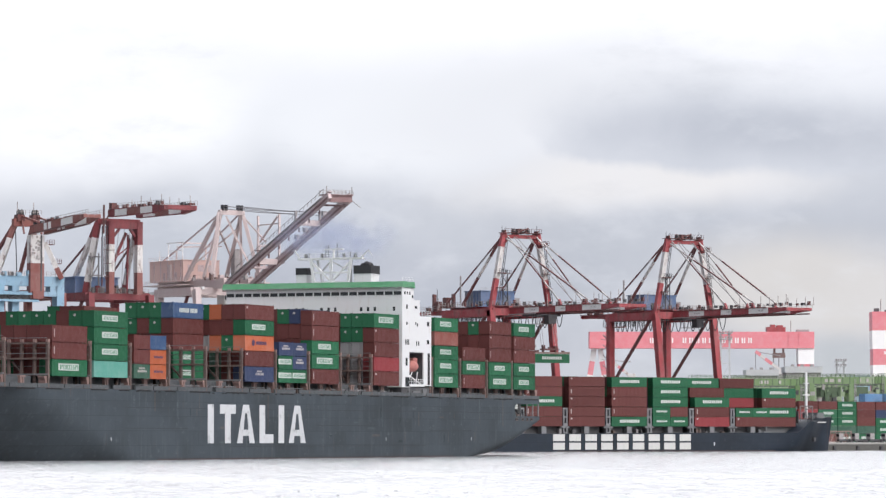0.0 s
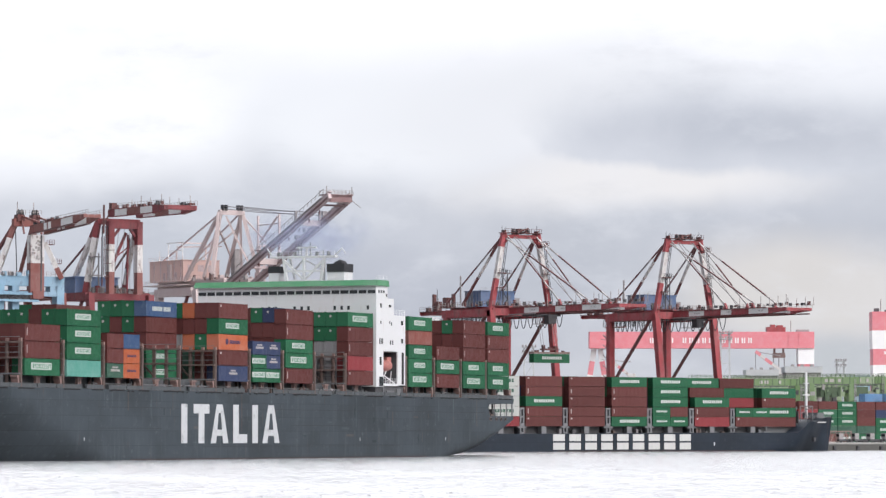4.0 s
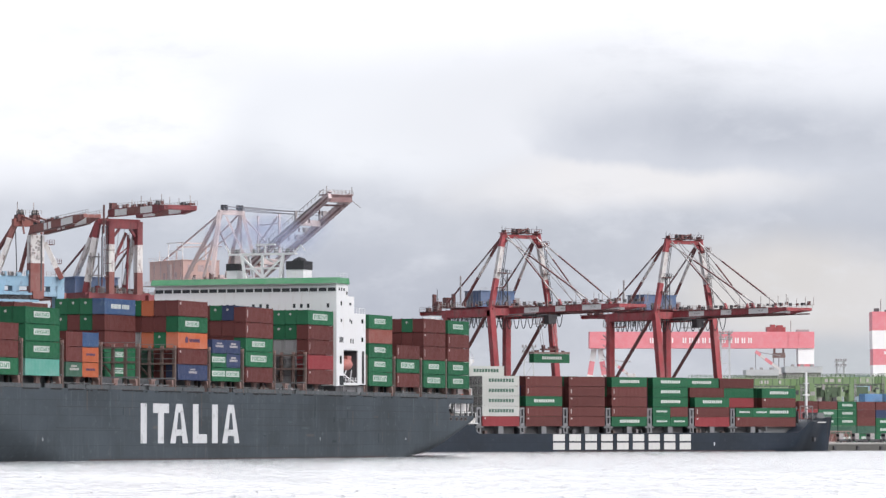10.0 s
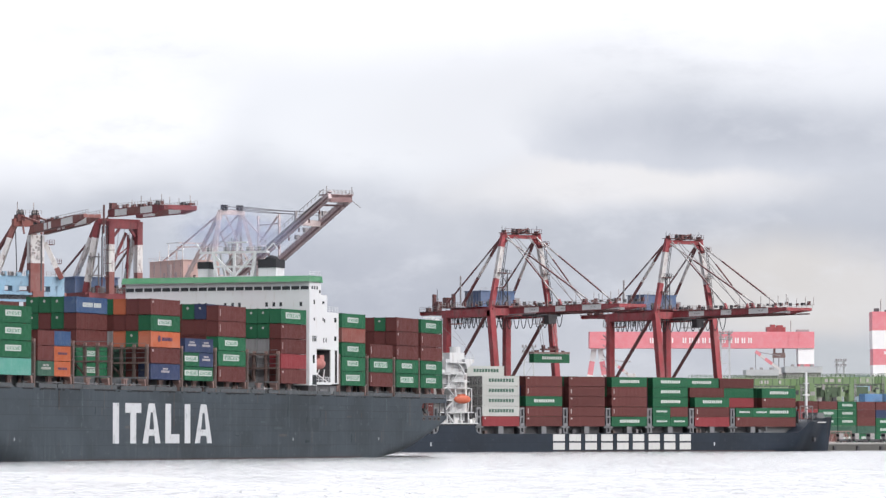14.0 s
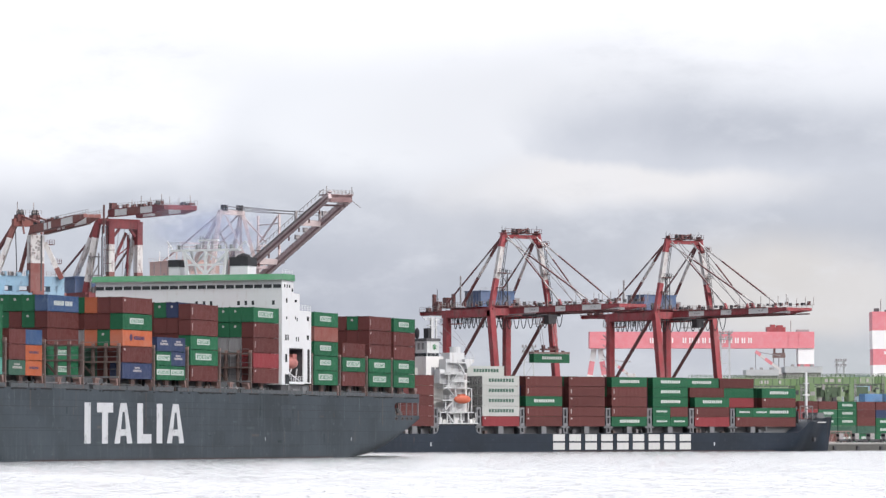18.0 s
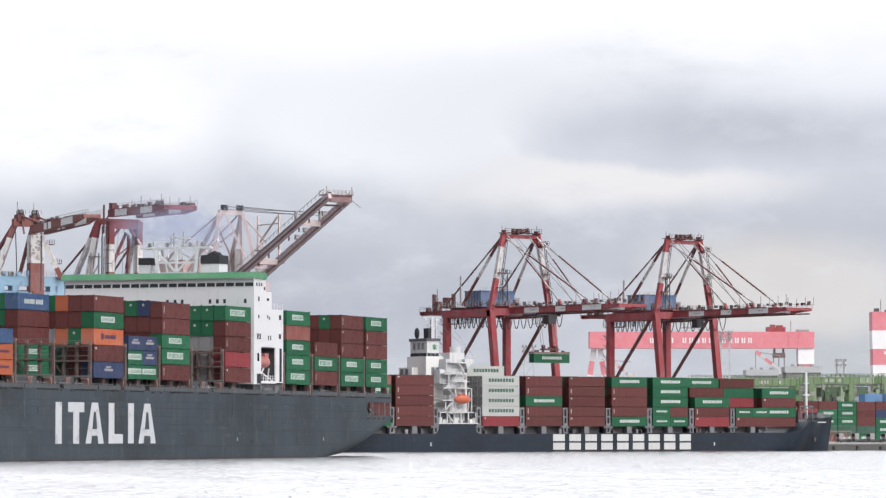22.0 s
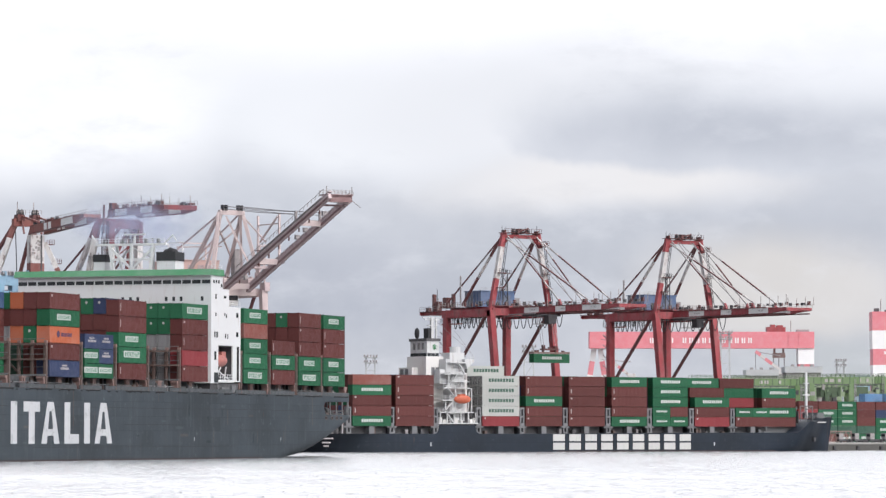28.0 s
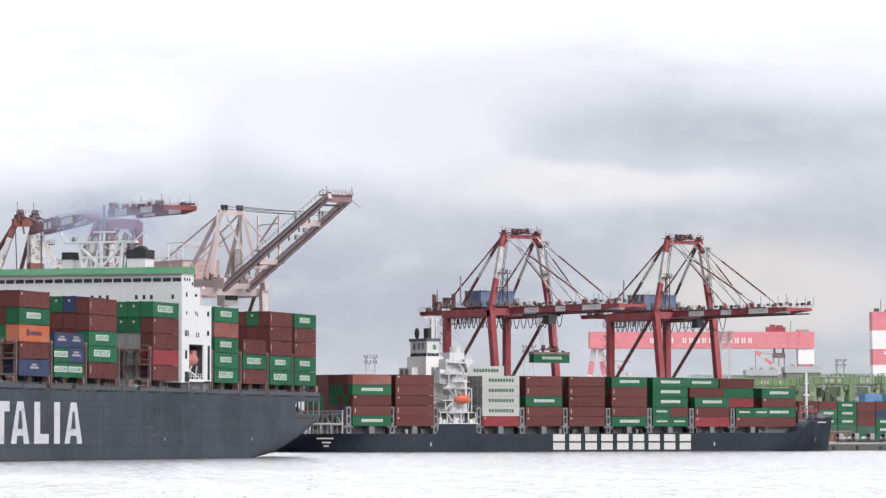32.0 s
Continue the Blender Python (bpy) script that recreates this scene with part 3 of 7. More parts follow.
for _kind, _w, _h in (("panel", 6.4, 0.40), ("shortpanel", 5.0, 0.30)):
    _gl = bmesh.new()
    for _i in range(9):
        _x = -_w / 2 + _i * _w / 9
        _d = _w / 30
        box(_gl, (_x, 0, -_h), (_x + _d, 0.012, _h))
        for _z in rng.choice((((-1.0, -0.55), (0.5, 1.0)), ((-1.0, 0.1),), ((0.1, 1.0),), ((-1.0, -0.6), (-0.1, 0.25)), ((-0.95, 1.0),))):
            box(_gl, (_x + _d * 1.25, 0, _h * _z[0]), (_x + _d * 2.3, 0.012, _h * _z[1]))
    PANEL_BARS[_kind] = mesh_of("name_marking", _gl, SIGN_PALEGREEN)

# ---------------------------------------------------------------- the large container ship
BAYS = {13: 1.0, 12: 14.65, 11: 29.0, 10: 43.6, 9: 73.6, 8: 88.0, 7: 102.3, 6: 116.8, 5: 131.1, 4: 145.6, 3: 160.2, 2: 174.6, 1: 189.1,
        0: 203.7, -1: 218.3, -2: 232.8}
BASE = 14.41
# stacks from the port side inwards, each written from the lowest tier up
STACKS = {
    13: {1: "GGBBG", 2: "BBBBB", 3: "BGBBB"},
    12: {1: "GGBBB", 2: "BGBBG", 3: "BGBBB", 4: "BBBBB"},
    11: {1: "BGB", 2: "BGB", 3: "GBB"},
    10: {1: "GGGSG", 2: "BBBBB"},
    9: {1: "BRBBG", 2: "EEEGG", 3: "EEEGG", 4: "BBBBB"},
    7: {1: "BGgBB", 2: "BBBBN", 3: "BBBBG", 4: "BBBBB"},
    5: {1: "NBOGB", 2: "BBGBB", 3: "KKOBO", 4: "BBEBG"},
    4: {4: "GGBBL", 5: "BBBGG", 6: "BBBBG", 7: "BBBGG"},
    3: {4: "BB", 5: "BB"},
    2: {5: "bbbbb", 6: "bbbbb", 7: "bbbbg"},
    1: {1: "TGGG", 2: "BBBG", 3: "BBBB", 4: "BBBG", 5: "BBBG", 6: "BBBG", 7: "BBBG", 8: "BBBB", 9: "BBBR"},
    0: {1: "GBB", 2: "BBB", 3: "BBB", 4: "GBB", 5: "BBG", 6: "BBN"},
}
TWENTIES = {2: ("kbb", "ool"), 6: ("ggn", "gnn")}
INNER = {13: (4, 5), 12: (5, 5), 11: (4, 4), 10: (3, 5), 9: (5, 4), 8: (4, 4), 7: (5, 4), 6: (4, 3), 5: (5, 4), 4: (8, 4), 3: (6, 2), 2: (8, 3),
         1: (10, 3), 0: (7, 2), -1: (7, 2)}
SIGNS_G = {(13, 0): "shortpanel", (13, 1): "shortpanel", (13, 4): "shortpanel", (12, 1): "shortpanel", (12, 0): "panel", (11, 1): "panel",
           (10, 0): "panel", (10, 1): "shortpanel", (10, 2): "shortpanel", (10, 4): "shortpanel", (9, 4): "panel", (7, 1): "panel",
           (7, 2): "shortpanel", (5, 3): "shortpanel", (1, 1): "shortpanel", (1, 2): "shortpanel", (1, 3): "shortpanel", (0, 0): "panel"}


def load_liner():
    group = "containers stacked on the large ship"
    for k, stacks in STACKS.items():
        x = BAYS[k] + 6.095
        for row, tiers in stacks.items():
            z = BASE
            for i, c in enumerate(tiers):
                high = 2.59 if c.islower() else 2.9
                sign = ""
                if row == 1 and c in "Gg":
                    sign = SIGNS_G.get((k, i), "shortpanel")
                elif row == 1 and c == "B":
                    sign = "upright" if (k + i) % 3 else "square"
                elif (k, row, i) == (4, 4, 4):
                    sign = "words"
                elif (k, row) == (4, 4) and c == "G":
                    sign = "shortpanel"
                elif row == 1 and c == "N":
                    sign = "wordblock"
                elif row == 1 and c == "O":
                    sign = "emblem"
                container(c.upper(), 12.19, high - 0.02, pose(x, 20 - 1.23 - 2.5 * (row - 1), z), 1, sign,
                          "stacked on the deck", group, True, dot=(row > 1 and c in "GN" and i >= 2))
                z += high
    for k, (fore, aft) in TWENTIES.items():
        for row in (1, 2, 3):
            for tiers, dx in ((fore, 9.14), (aft, 3.05)):
                z = BASE
                for i, c in enumerate(tiers if row == 1 else "bbb"):
                    sign = {"o": "emblem20", "n": "wordblock", "g": "bar20", "k": "wordblock"}.get(c, "") if row == 1 else ""
                    container(c.upper(), 6.06, 2.57, pose(BAYS[k] + dx, 20 - 1.23 - 2.5 * (row - 1), z), 1,
                              {"emblem20": "navybar", "bar20": "shortpanel"}.get(sign, sign), "stacked low on deck", group, True)
                    z += 2.59
    bm = bmesh.new()                                # the rows hidden behind
    for k, (first, tiers) in INNER.items():
        x = BAYS[k]
        for row in range(first, 17):
            y = 20 - 1.23 - 2.5 * (row - 1)
            for i in range(tiers):
                box(bm, (x, y - 1.219, BASE + 2.9 * i), (x + 12.19, y + 1.219, BASE + 2.9 * i + 2.88))
    ob = part("inner_containers", bm, MIXED)
    tagged(ob, "maroon and green containers filling the deck's inner rows", "container", kind="stuff")
    ob.matrix_basis = liner_pose(0)
    ABOARD.append((ob, Matrix()))


def hull_shell(stations, half, low, deck, levels):
    """Side shell, bottom and deck lofted through stations; half(x, v) is the half-breadth at height share v."""
    bm = bmesh.new()
    grid = []
    for x in stations:
        ring = []
        for s in (1, -1):
            col = []
            for v in levels:
                z = low(x) + (deck(x) - low(x)) * v
                col.append(bm.verts.new((x, s * half(x, v), z)))
            ring.append(col)
        grid.append(ring)
    for a, b in zip(grid, grid[1:]):
        for s in (0, 1):
            for j in range(len(levels) - 1):
                bm.faces.new((a[s][j], b[s][j], b[s][j + 1], a[s][j + 1]))
        bm.faces.new((a[0][-1], b[0][-1], b[1][-1], a[1][-1]))
        bm.faces.new((a[0][0], a[1][0], b[1][0], b[0][0]))
    for ring in (grid[0], grid[-1]):
        bm.faces.new(ring[0] + ring[1][::-1])
    bmesh.ops.remove_doubles(bm, verts=bm.verts[:], dist=0.01)
    bmesh.ops.recalc_face_normals(bm, faces=bm.faces[:])
    return bm


def smoothstep(a, b, x):
    t = min(1, max(0, (x - a) / (b - a)))          # a may lie above b
    return t * t * (3 - 2 * t)


def letter_strokes(ch, w, h):
    """Plain capital from straight strokes: quads in (u, v)."""
    s = 2.35 if w > 4 else w
    if ch == "I":
        return [((0, 0), (w, 0), (w, h), (0, h))]
    if ch == "T":
        return [((0, h - 1.7), (w, h - 1.7), (w, h), (0, h)), ((w / 2 - s / 2, 0), (w / 2 + s / 2, 0), (w / 2 + s / 2, h - 1.7), (w / 2 - s / 2, h - 1.7))]
    if ch == "L":
        return [((0, 0), (s, 0), (s, h), (0, h)), ((s, 0), (w, 0), (w, 1.65), (s, 1.65))]
    t = 2.2
    return [((0, 0), (t, 0), (w / 2 - 0.15, h), (w / 2 - 1.2, h)), ((w - t, 0), (w, 0), (w / 2 + 1.2, h), (w / 2 + 0.15, h)),
            ((w / 2 - 0.15, h), (w / 2 - 0.45, h * 0.78), (w / 2 + 0.45, h * 0.78), (w / 2 + 0.15, h)),
            ((t * 0.85 + 0.2, 1.35), (w - t * 0.85 - 0.2, 1.35), (w - t * 0.85 - 0.55, 2.5), (t * 0.85 + 0.55, 2.5))]


def prism(bm, quad, place, depth):
    """Extrude a flat polygon of (u, v) into depth; place(u, v, d) gives the point."""
    a = [bm.verts.new(place(u, v, 0)) for u, v in quad]
    b = [bm.verts.new(place(u, v, depth)) for u, v in quad]
    bm.faces.new(b)
    bm.faces.new(a[::-1])
    n = len(quad)
    for i in range(n):
        bm.faces.new((a[i], a[(i + 1) % n], b[(i + 1) % n], b[i]))


def large_ship():
    ship = thing("container_ship", liner_pose(0), "large dark slate container ship under way with white bridge house", "ship")
    ABOARD.append((ship, Matrix()))

    def half(x, v):
        b = 20.0
        if x < 40:                                  # run aft, tucked up under the counter
            tuck = (1 - x / 40)
            side = 0.45 + 6.9 * max(0, 1 - x / 36.5) ** 1.6
            lim = min(0.98, max(0.04, (side - low(x)) / (deck(x) - low(x))))
            if v < lim:
                b *= (1 - tuck ** 0.6 * 0.85) + tuck ** 0.6 * 0.85 * (v / lim) ** 0.25
        start = 182.5 + 42 * v                        # forebody, flared
        if x > start:
            f = min(1, (x - start) / (244 + 44.5 * v - start))
            b *= 1 - 0.985 * f ** (1.05 + 0.2 * v)
        return max(b, 0.15)

    def low(x):
        return -2.5 + 2.4 * smoothstep(42, 29, x) if x > 29 else -0.1 + 0.02 * (29 - x) + 4.6 * (max(0, 22 - x) / 23.5) ** 1.9

    def deck(x):
        if x < 12.7:                                # open mooring deck aft
            return 8.6
        return 12.4 + (5.5 * smoothstep(236, 262, x))

    stations = [-1.5, 0, 2, 4, 7, 10, 12.69, 12.71, 14, 18, 22, 26, 30, 34, 37, 40, 60, 90, 120, 150, 180, 183, 186, 189, 192, 195, 198, 201, 204, 207, 210, 213, 216, 219, 222, 225, 228, 232, 241, 250, 259, 268, 277, 284, 288]
    levels = [0, 0.04, 0.08, 0.13, 0.19, 0.26, 0.34, 0.44, 0.56, 0.68, 0.8, 0.9, 1.0]
    shell = part("hull", hull_shell(stations, half, low, deck, levels), HULL, ship, "dark slate-grey plated hull with streaks")
    for p in shell.data.polygons:
        p.use_smooth = abs(p.normal.z) < 0.9
    shell.data.set_sharp_from_angle(angle=radians(50))

    def on_side(x0):
        return lambda u, v, d: (x0 - u, 20.0 + 0.02 + d, 2.95 + v)

    for ch, x0, x1 in (("I", 158.4, 156.0), ("T", 153.5, 147.1), ("A", 146.5, 139.2), ("L", 137.2, 131.3), ("I", 129.1, 126.7), ("A", 124.7, 117.3)):
        bm = bmesh.new()
        for q in letter_strokes(ch, x0 - x1, 7.12):
            prism(bm, q, on_side(x0), 0.03)
        part("hull_letter", bm, LETTER, ship, "tall white hull letter")

    # side deck: gunwale strake, coaming, pedestals under the stacks
    r = random.Random(77)
    x = -1.4
    while x < 232:                                  # gunwale plates with gaps and open slots below them
        w = r.choice((9.0, 13.5, 14.4, 6.5))
        part("gunwale", boxes(((x, 19.78, 12.44), (x + w, 20.03, 13.02)), ((x, 19.7, 13.02), (x + w, 20.06, 13.12))), GUNWALE, ship, "grey gunwale plate with a rolled edge")
        if r.random() < 0.8:
            part("freeing_port", boxes(((x + 0.6, 19.96, 12.12), (x + w * r.uniform(0.5, 0.9), 20.02, 12.34))), DARK, ship)
        x += w + r.choice((0.15, 0.3, 1.6))
    for i in range(130):                            # pipes, lockers and lashing gear along the side deck
        x, w, h = r.uniform(0, 190), r.uniform(0.15, 1.1), r.uniform(0.3, 1.25)
        y = r.uniform(17.7, 19.2)
        part("deck_fitting", boxes(((x, y, 12.4), (x + w, y + 0.4, 12.4 + h)), ((x + w * 0.2, y + 0.05, 12.4 + h), (x + w * 0.6, y + 0.3, 12.4 + h * 1.25))),
             r.choice((GREYSTEEL, TANSTEEL, RUSTPRIMER, STAYGREY, DARKSTEEL, GREYSTEEL)), ship)
    for x0, x1 in ((14, 44), (76, 104), (104, 133), (133, 162), (162, 190)):
        part("deck_pipe", tubes(((x0, 18.9, 13.35), (x1 - 0.6, 18.9, 13.35), 0.11), n=6), GREYSTEEL, ship)
    part("gunwale", boxes(((0, -20.04, 12.4), (236, -19.82, 13.3))), GUNWALE, ship, "dark grey gunwale plate")
    for x0, x1, z in ((40, 76, 9.3), (76, 190, 9.25), (14, 40, 9.25), (60, 150, 2.3), (36, 58, 5.4), (166, 190, 5.6), (84, 112, 6.3)):
        part("plate_seam", boxes(((x0 + 0.1, 19.98, z), (x1 - 0.1, 20.012, z + 0.08))), BLACK, ship)
    r = random.Random(41)
    part("boot_line", boxes(((46, 19.9, -0.5), (178, 20.025, 0.26))), BOOT, ship, "dull red line of boot topping at the waterline")
    for i in range(30):                             # pale run-off below the freeing ports
        x, z1 = r.uniform(16, 188), r.choice((12.0, 12.0, 9.2))
        part("run_off", boxes(((x, 19.98, z1 - r.uniform(1.2, 6.0)), (x + r.uniform(0.12, 0.55), 20.006, z1))), (HULL_PALE, HULL_PALE, HULL_RUST)[i % 3], ship)
    for i in range(34):
        x, zz = r.uniform(20, 186), r.choice((3.0, 4.2, 5.6, 6.8, 8.0, 9.6))
        w, h = r.uniform(0.15, 0.5) if i % 3 else r.uniform(1.5, 4.0), r.uniform(0.6, 2.4) if i % 3 else r.uniform(0.15, 0.5)
        part("paint_patch", boxes(((x, 19.98, zz), (x + w, 20.01, zz + h))), (HULL_PALE, HULL_PALE, HULL_RUST, HULL_DEEP)[i % 4], ship)
    r = random.Random(23)
    for i in range(46):
        x = r.uniform(14, 190)
        part("scupper", boxes(((x, 19.98, 12.0), (x + r.uniform(0.2, 0.9), 20.015, 12.22))), DARK, ship)
    for k, x in BAYS.items():
        part("hatch_coaming", boxes(((x + 0.4, -17.5, 12.4), (x + 11.8, 17.5, 14.38))), GUNWALE, ship, "dark grey hatch coaming")
    ped = bmesh.new()
    prism(ped, ((-0.35, 0), (0.35, 0), (0.55, 1.3), (0.85, 1.75), (0.85, 1.98), (-0.85, 1.98), (-0.85, 1.75), (-0.55, 1.3)), lambda u, v, d: (u, d, v), 1.3)
    ped = mesh_of("pedestal", ped, RUSTPRIMER)
    thin = mesh_of("pedestal", boxes(((-0.26, 0, 0), (0.26, 0.5, 1.98)), ((-0.5, 0, 1.7), (0.5, 0.6, 1.98))), RUSTPRIMER)
    for k, x in BAYS.items():
        for dx, me in ((-1.1, ped), (6.1, thin), (5.3, thin)):
            if k == 9 and dx < 0:
                continue
            part("pedestal", me, None, ship, "rusty pink container pedestal").matrix_basis = pose(x + dx, 18.45, 12.4)
    part("pedestal", ped, None, ship, "rusty pink container pedestal").matrix_basis = pose(BAYS[10] + 13.2, 18.45, 12.4)
    # lashing bridges between the bays
    post = mesh_of("post", boxes(((-0.22, -0.24, 0), (0.22, 0.24, 7.7))), TANSTEEL)
    postg = mesh_of("post", boxes(((-0.27, -0.2, 0), (0.27, 0.2, 7.7)), ((-0.45, -0.3, 4.7), (0.45, 0.3, 5.1))), TANSTEEL)
    cap = mesh_of("lamp", boxes(((-0.22, -0.26, 7.7), (0.22, 0.26, 8.2))), RUSTPRIMER)
    WALK = mesh_of("walkway", boxes(((-0.5, -19.5, -0.08), (0.5, 19.9, 0.2))), TANSTEEL)
    HAND = mesh_of("handrail", boxes(((0.44, -19.5, 0.9), (0.5, 19.9, 1.0))), GREYSTEEL)
    BRACE = mesh_of("brace", beams(((0, 0, 0), (0, -2.2, 2.2), 0.3)), TANSTEEL)
    for k, x in BAYS.items():
        if k in (13, 9):
            xs = x + 13.2
        else:
            xs = x + 13.3
        if k == -2:
            continue
        bridge = part("lashing_bridge", boxes(((xs - 0.5, -19.5, 14.5), (xs + 0.5, 19.9, 14.78))), GREYSTEEL, ship, "grey and rusty lashing bridge between bays")
        for z in (17.25, 19.85):
            part("walkway", WALK, None, bridge).matrix_basis = pose(xs, 0, z)
            part("handrail", HAND, None, bridge).matrix_basis = pose(xs, 0, z)
        for y, z in ((14.9, 14.7),):
            part("brace", BRACE, None, bridge).matrix_basis = pose(xs - 0.3, y, z)
        part("mid_rail", HAND, None, bridge).matrix_basis = pose(xs - 1.2, 0, 15.1)
        part("mid_rail", HAND, None, bridge).matrix_basis = pose(xs - 1.2, 0, 18.2)
        for i in range(10):
            p = part("post", post if i % 3 == 0 else postg, None, bridge)
            p.matrix_basis = pose(xs, 19.8 - 2.5 * i, 12.4)
            if i < 6:
                part("post", postg, None, bridge).matrix_basis = pose(xs - 0.75, 19.3 - 2.5 * i, 12.4)
            if i < 5:
                part("lamp", cap, None, bridge).matrix_basis = pose(xs, 19.8 - 2.5 * i, 12.4)

    # bridge house
    house = part("deckhouse", boxes(((57.5, -20, 12.4), (72.1, 12.5, 28.8))), WHITE, ship, "white painted bridge house spanning the whole beam")
    for lo, hi in (((57.5, 12.5, 21.4), (72.1, 20, 28.8)), ((68.5, 12.5, 14.2), (72.1, 20, 21.4)), ((57.5, 12.5, 14.6), (60.9, 20, 21.4)), ((60.9, 12.5, 14.4), (68.5, 20, 14.9)),
                   ((63.3, -20, 28.8), (72.1, 20, 32.1)), ((66.4, -20, 32.1), (72.1, 20, 34.55))):
        part("house_block", boxes((lo, hi)), WHITE, house)
    # Dark panels paint the recess's shade onto its back, sides and top.
    part("recess_lining", boxes(((60.95, 12.5, 14.95), (68.45, 12.6, 21.35)), ((60.9, 12.6, 14.95), (60.98, 19.6, 21.35)), ((68.42, 12.6, 14.95), (68.5, 19.6, 21.35)), ((60.98, 12.6, 21.2), (68.42, 19.5, 21.38))), DARKSTEEL, house, "dark grey lining of the lifeboat recess")
    for x0, x1 in ((60.9, 61.3),):
        part("pillar", boxes(((x0, 19.7, 14.9), (x1, 19.98, 21.4))), WHITE, house)
    rb = bmesh.new()
    prof = ((66.2, 34.5), (72.9, 34.55), (72.3, 35.7), (66.6, 35.7))
    prism(rb, prof, lambda u, v, d: (u, -20.6 + d, v), 40.9)
    part("roof", rb, ROOFGREEN, house, "long green bridge roof")
    part("roof_fascia", boxes(((72.1, -20.5, 34.4), (72.75, 20.2, 34.54))), WHITE, house)
    # bridge windows and lower windows
    n = 20
    for i in range(n):
        y = -19.0 + i * (38.0 / (n - 1))
        w = 0.86 if i % 4 else 0.90
        win = part("window", boxes(((72.1, y - w, 32.98), (72.16, y + w, 33.68))), GLASS, house)
        part("mullion", boxes(((72.1, y + w, 32.9), (72.18, y + w + 0.1, 33.76))), WHITE, win)
    for y in (10.25, 11.8, 13.3, 17.6, 1.3, 2.9, 4.4, -4.4, -2.9, -10.2, -11.8, -17.6):
        win = part("window", boxes(((72.1, y + 0.3, 29.72), (72.15, y + 0.85, 30.55))), GLASS, house)
        part("window_frame", boxes(((72.1, y + 0.2, 29.62), (72.13, y + 0.95, 30.65))), WHITE, win)
    for x, z, wx, h in ((69.8, 30.6, 0.3, 0.9), (65.6, 30.6, 0.25, 0.5), (65.0, 30.6, 0.25, 0.5), (69.8, 27.2, 0.25, 0.6), (65.4, 27.3, 0.22, 0.6), (64.6, 27.0, 0.22, 0.7),
                        (70.4, 23.4, 0.2, 1.1), (69.7, 23.4, 0.2, 1.1), (69.0, 23.4, 0.2, 1.1), (65.0, 23.2, 0.2, 0.9), (63.9, 23.2, 0.2, 0.9),
                        (59.2, 27.3, 0.5, 0.9), (59.2, 23.6, 0.5, 0.9), (70.0, 19.4, 0.45, 1.6), (69.6, 15.3, 1.0, 1.9), (67.0, 32.7, 0.3, 0.6), (68.4, 33.4, 0.3, 0.6), (69.6, 33.4, 0.3, 0.6), (70.8, 33.4, 0.3, 0.6)):
        part("window", boxes(((x - wx, 19.98, z - h / 2), (x + wx, 20.04, z + h / 2))), GLASS, house)
    part("slot_opening", boxes(((58.3, 19.9, 14.8), (59.4, 20.03, 21.3))), DARK, house)
    lb = bmesh.new()
    bmesh.ops.create_uvsphere(lb, u_segments=18, v_segments=12, radius=1.0, matrix=Matrix.Translation((64.6, 18.5, 18.55)) @ Matrix.Diagonal((3.0, 1.2, 1.2, 1)))
    box(lb, (62.6, 17.9, 19.2), (64.6, 19.1, 20.3))
    part("lifeboat", lb, LIFEBOAT_RED, house, "faded red enclosed lifeboat")
    part("davit", beams(((62.2, 18.6, 14.9), (63.0, 19.3, 17.4), 0.2), ((66.6, 18.6, 14.9), (65.6, 19.3, 17.4), 0.2), ((62.2, 19.6, 15.0), (67.6, 19.4, 16.7), 0.16)), WHITE, house)
    part("railing", railing((61.3, 19.9, 14.9), (68.4, 19.9, 14.9), 1.0, 1.2, 0.07, 2), WHITE, house)
    part("deck_opening", boxes(((57.6, 16.5, 12.5), (71.6, 19.6, 14.3))), DARKSTEEL, house)
    part("deck_gear", boxes(((59.5, 19.5, 12.6), (61.5, 19.9, 13.9)), ((63.0, 19.5, 12.6), (66.5, 19.9, 13.5)), ((68.0, 19.5, 12.6), (68.6, 19.9, 14.2))), GREYSTEEL, house)
    part("railing", railing((57.6, 19.9, 28.8), (63.2, 19.9, 28.8)), WHITE, house)
    part("railing", railing((66.6, 19.9, 35.7), (71.8, 19.9, 35.7), 0.9, 1.5, 0.04, 2), WHITE, house)
    # funnels
    for y0, y1, x0, x1 in ((4.4, 8.2, 57.6, 61.8), (-9.2, -6.8, 58.0, 61.2)):
        fn = part("funnel", boxes(((x0, y0, 28.8), (x1, y1, 38.0))), WHITE, ship, "white funnel with a black top")
        tb = bmesh.new()
        box(tb, (x0 - 0.1, y0 - 0.1, 37.9), (x1 + 0.1, y1 + 0.1, 39.6 if y0 > 0 else 39.3))
        part("funnel_top", tb, BLACK, fn, "soot-black funnel top")
        if y0 < 0:
            continue
        for j in range(3):
            q = j / 2
            yc = y0 + 0.9 + q * (y1 - y0 - 1.8)
            cap = bmesh.new()
            bmesh.ops.create_uvsphere(cap, u_segments=14, v_segments=8, radius=1.0, matrix=Matrix.Translation((x0 + 1.2 + q * 1.6, yc, 39.55)) @ Matrix.Diagonal((0.9, 0.85, 0.75 + 0.25 * (j % 2), 1)))
            part("exhaust_cowl", cap, BLACK, fn)
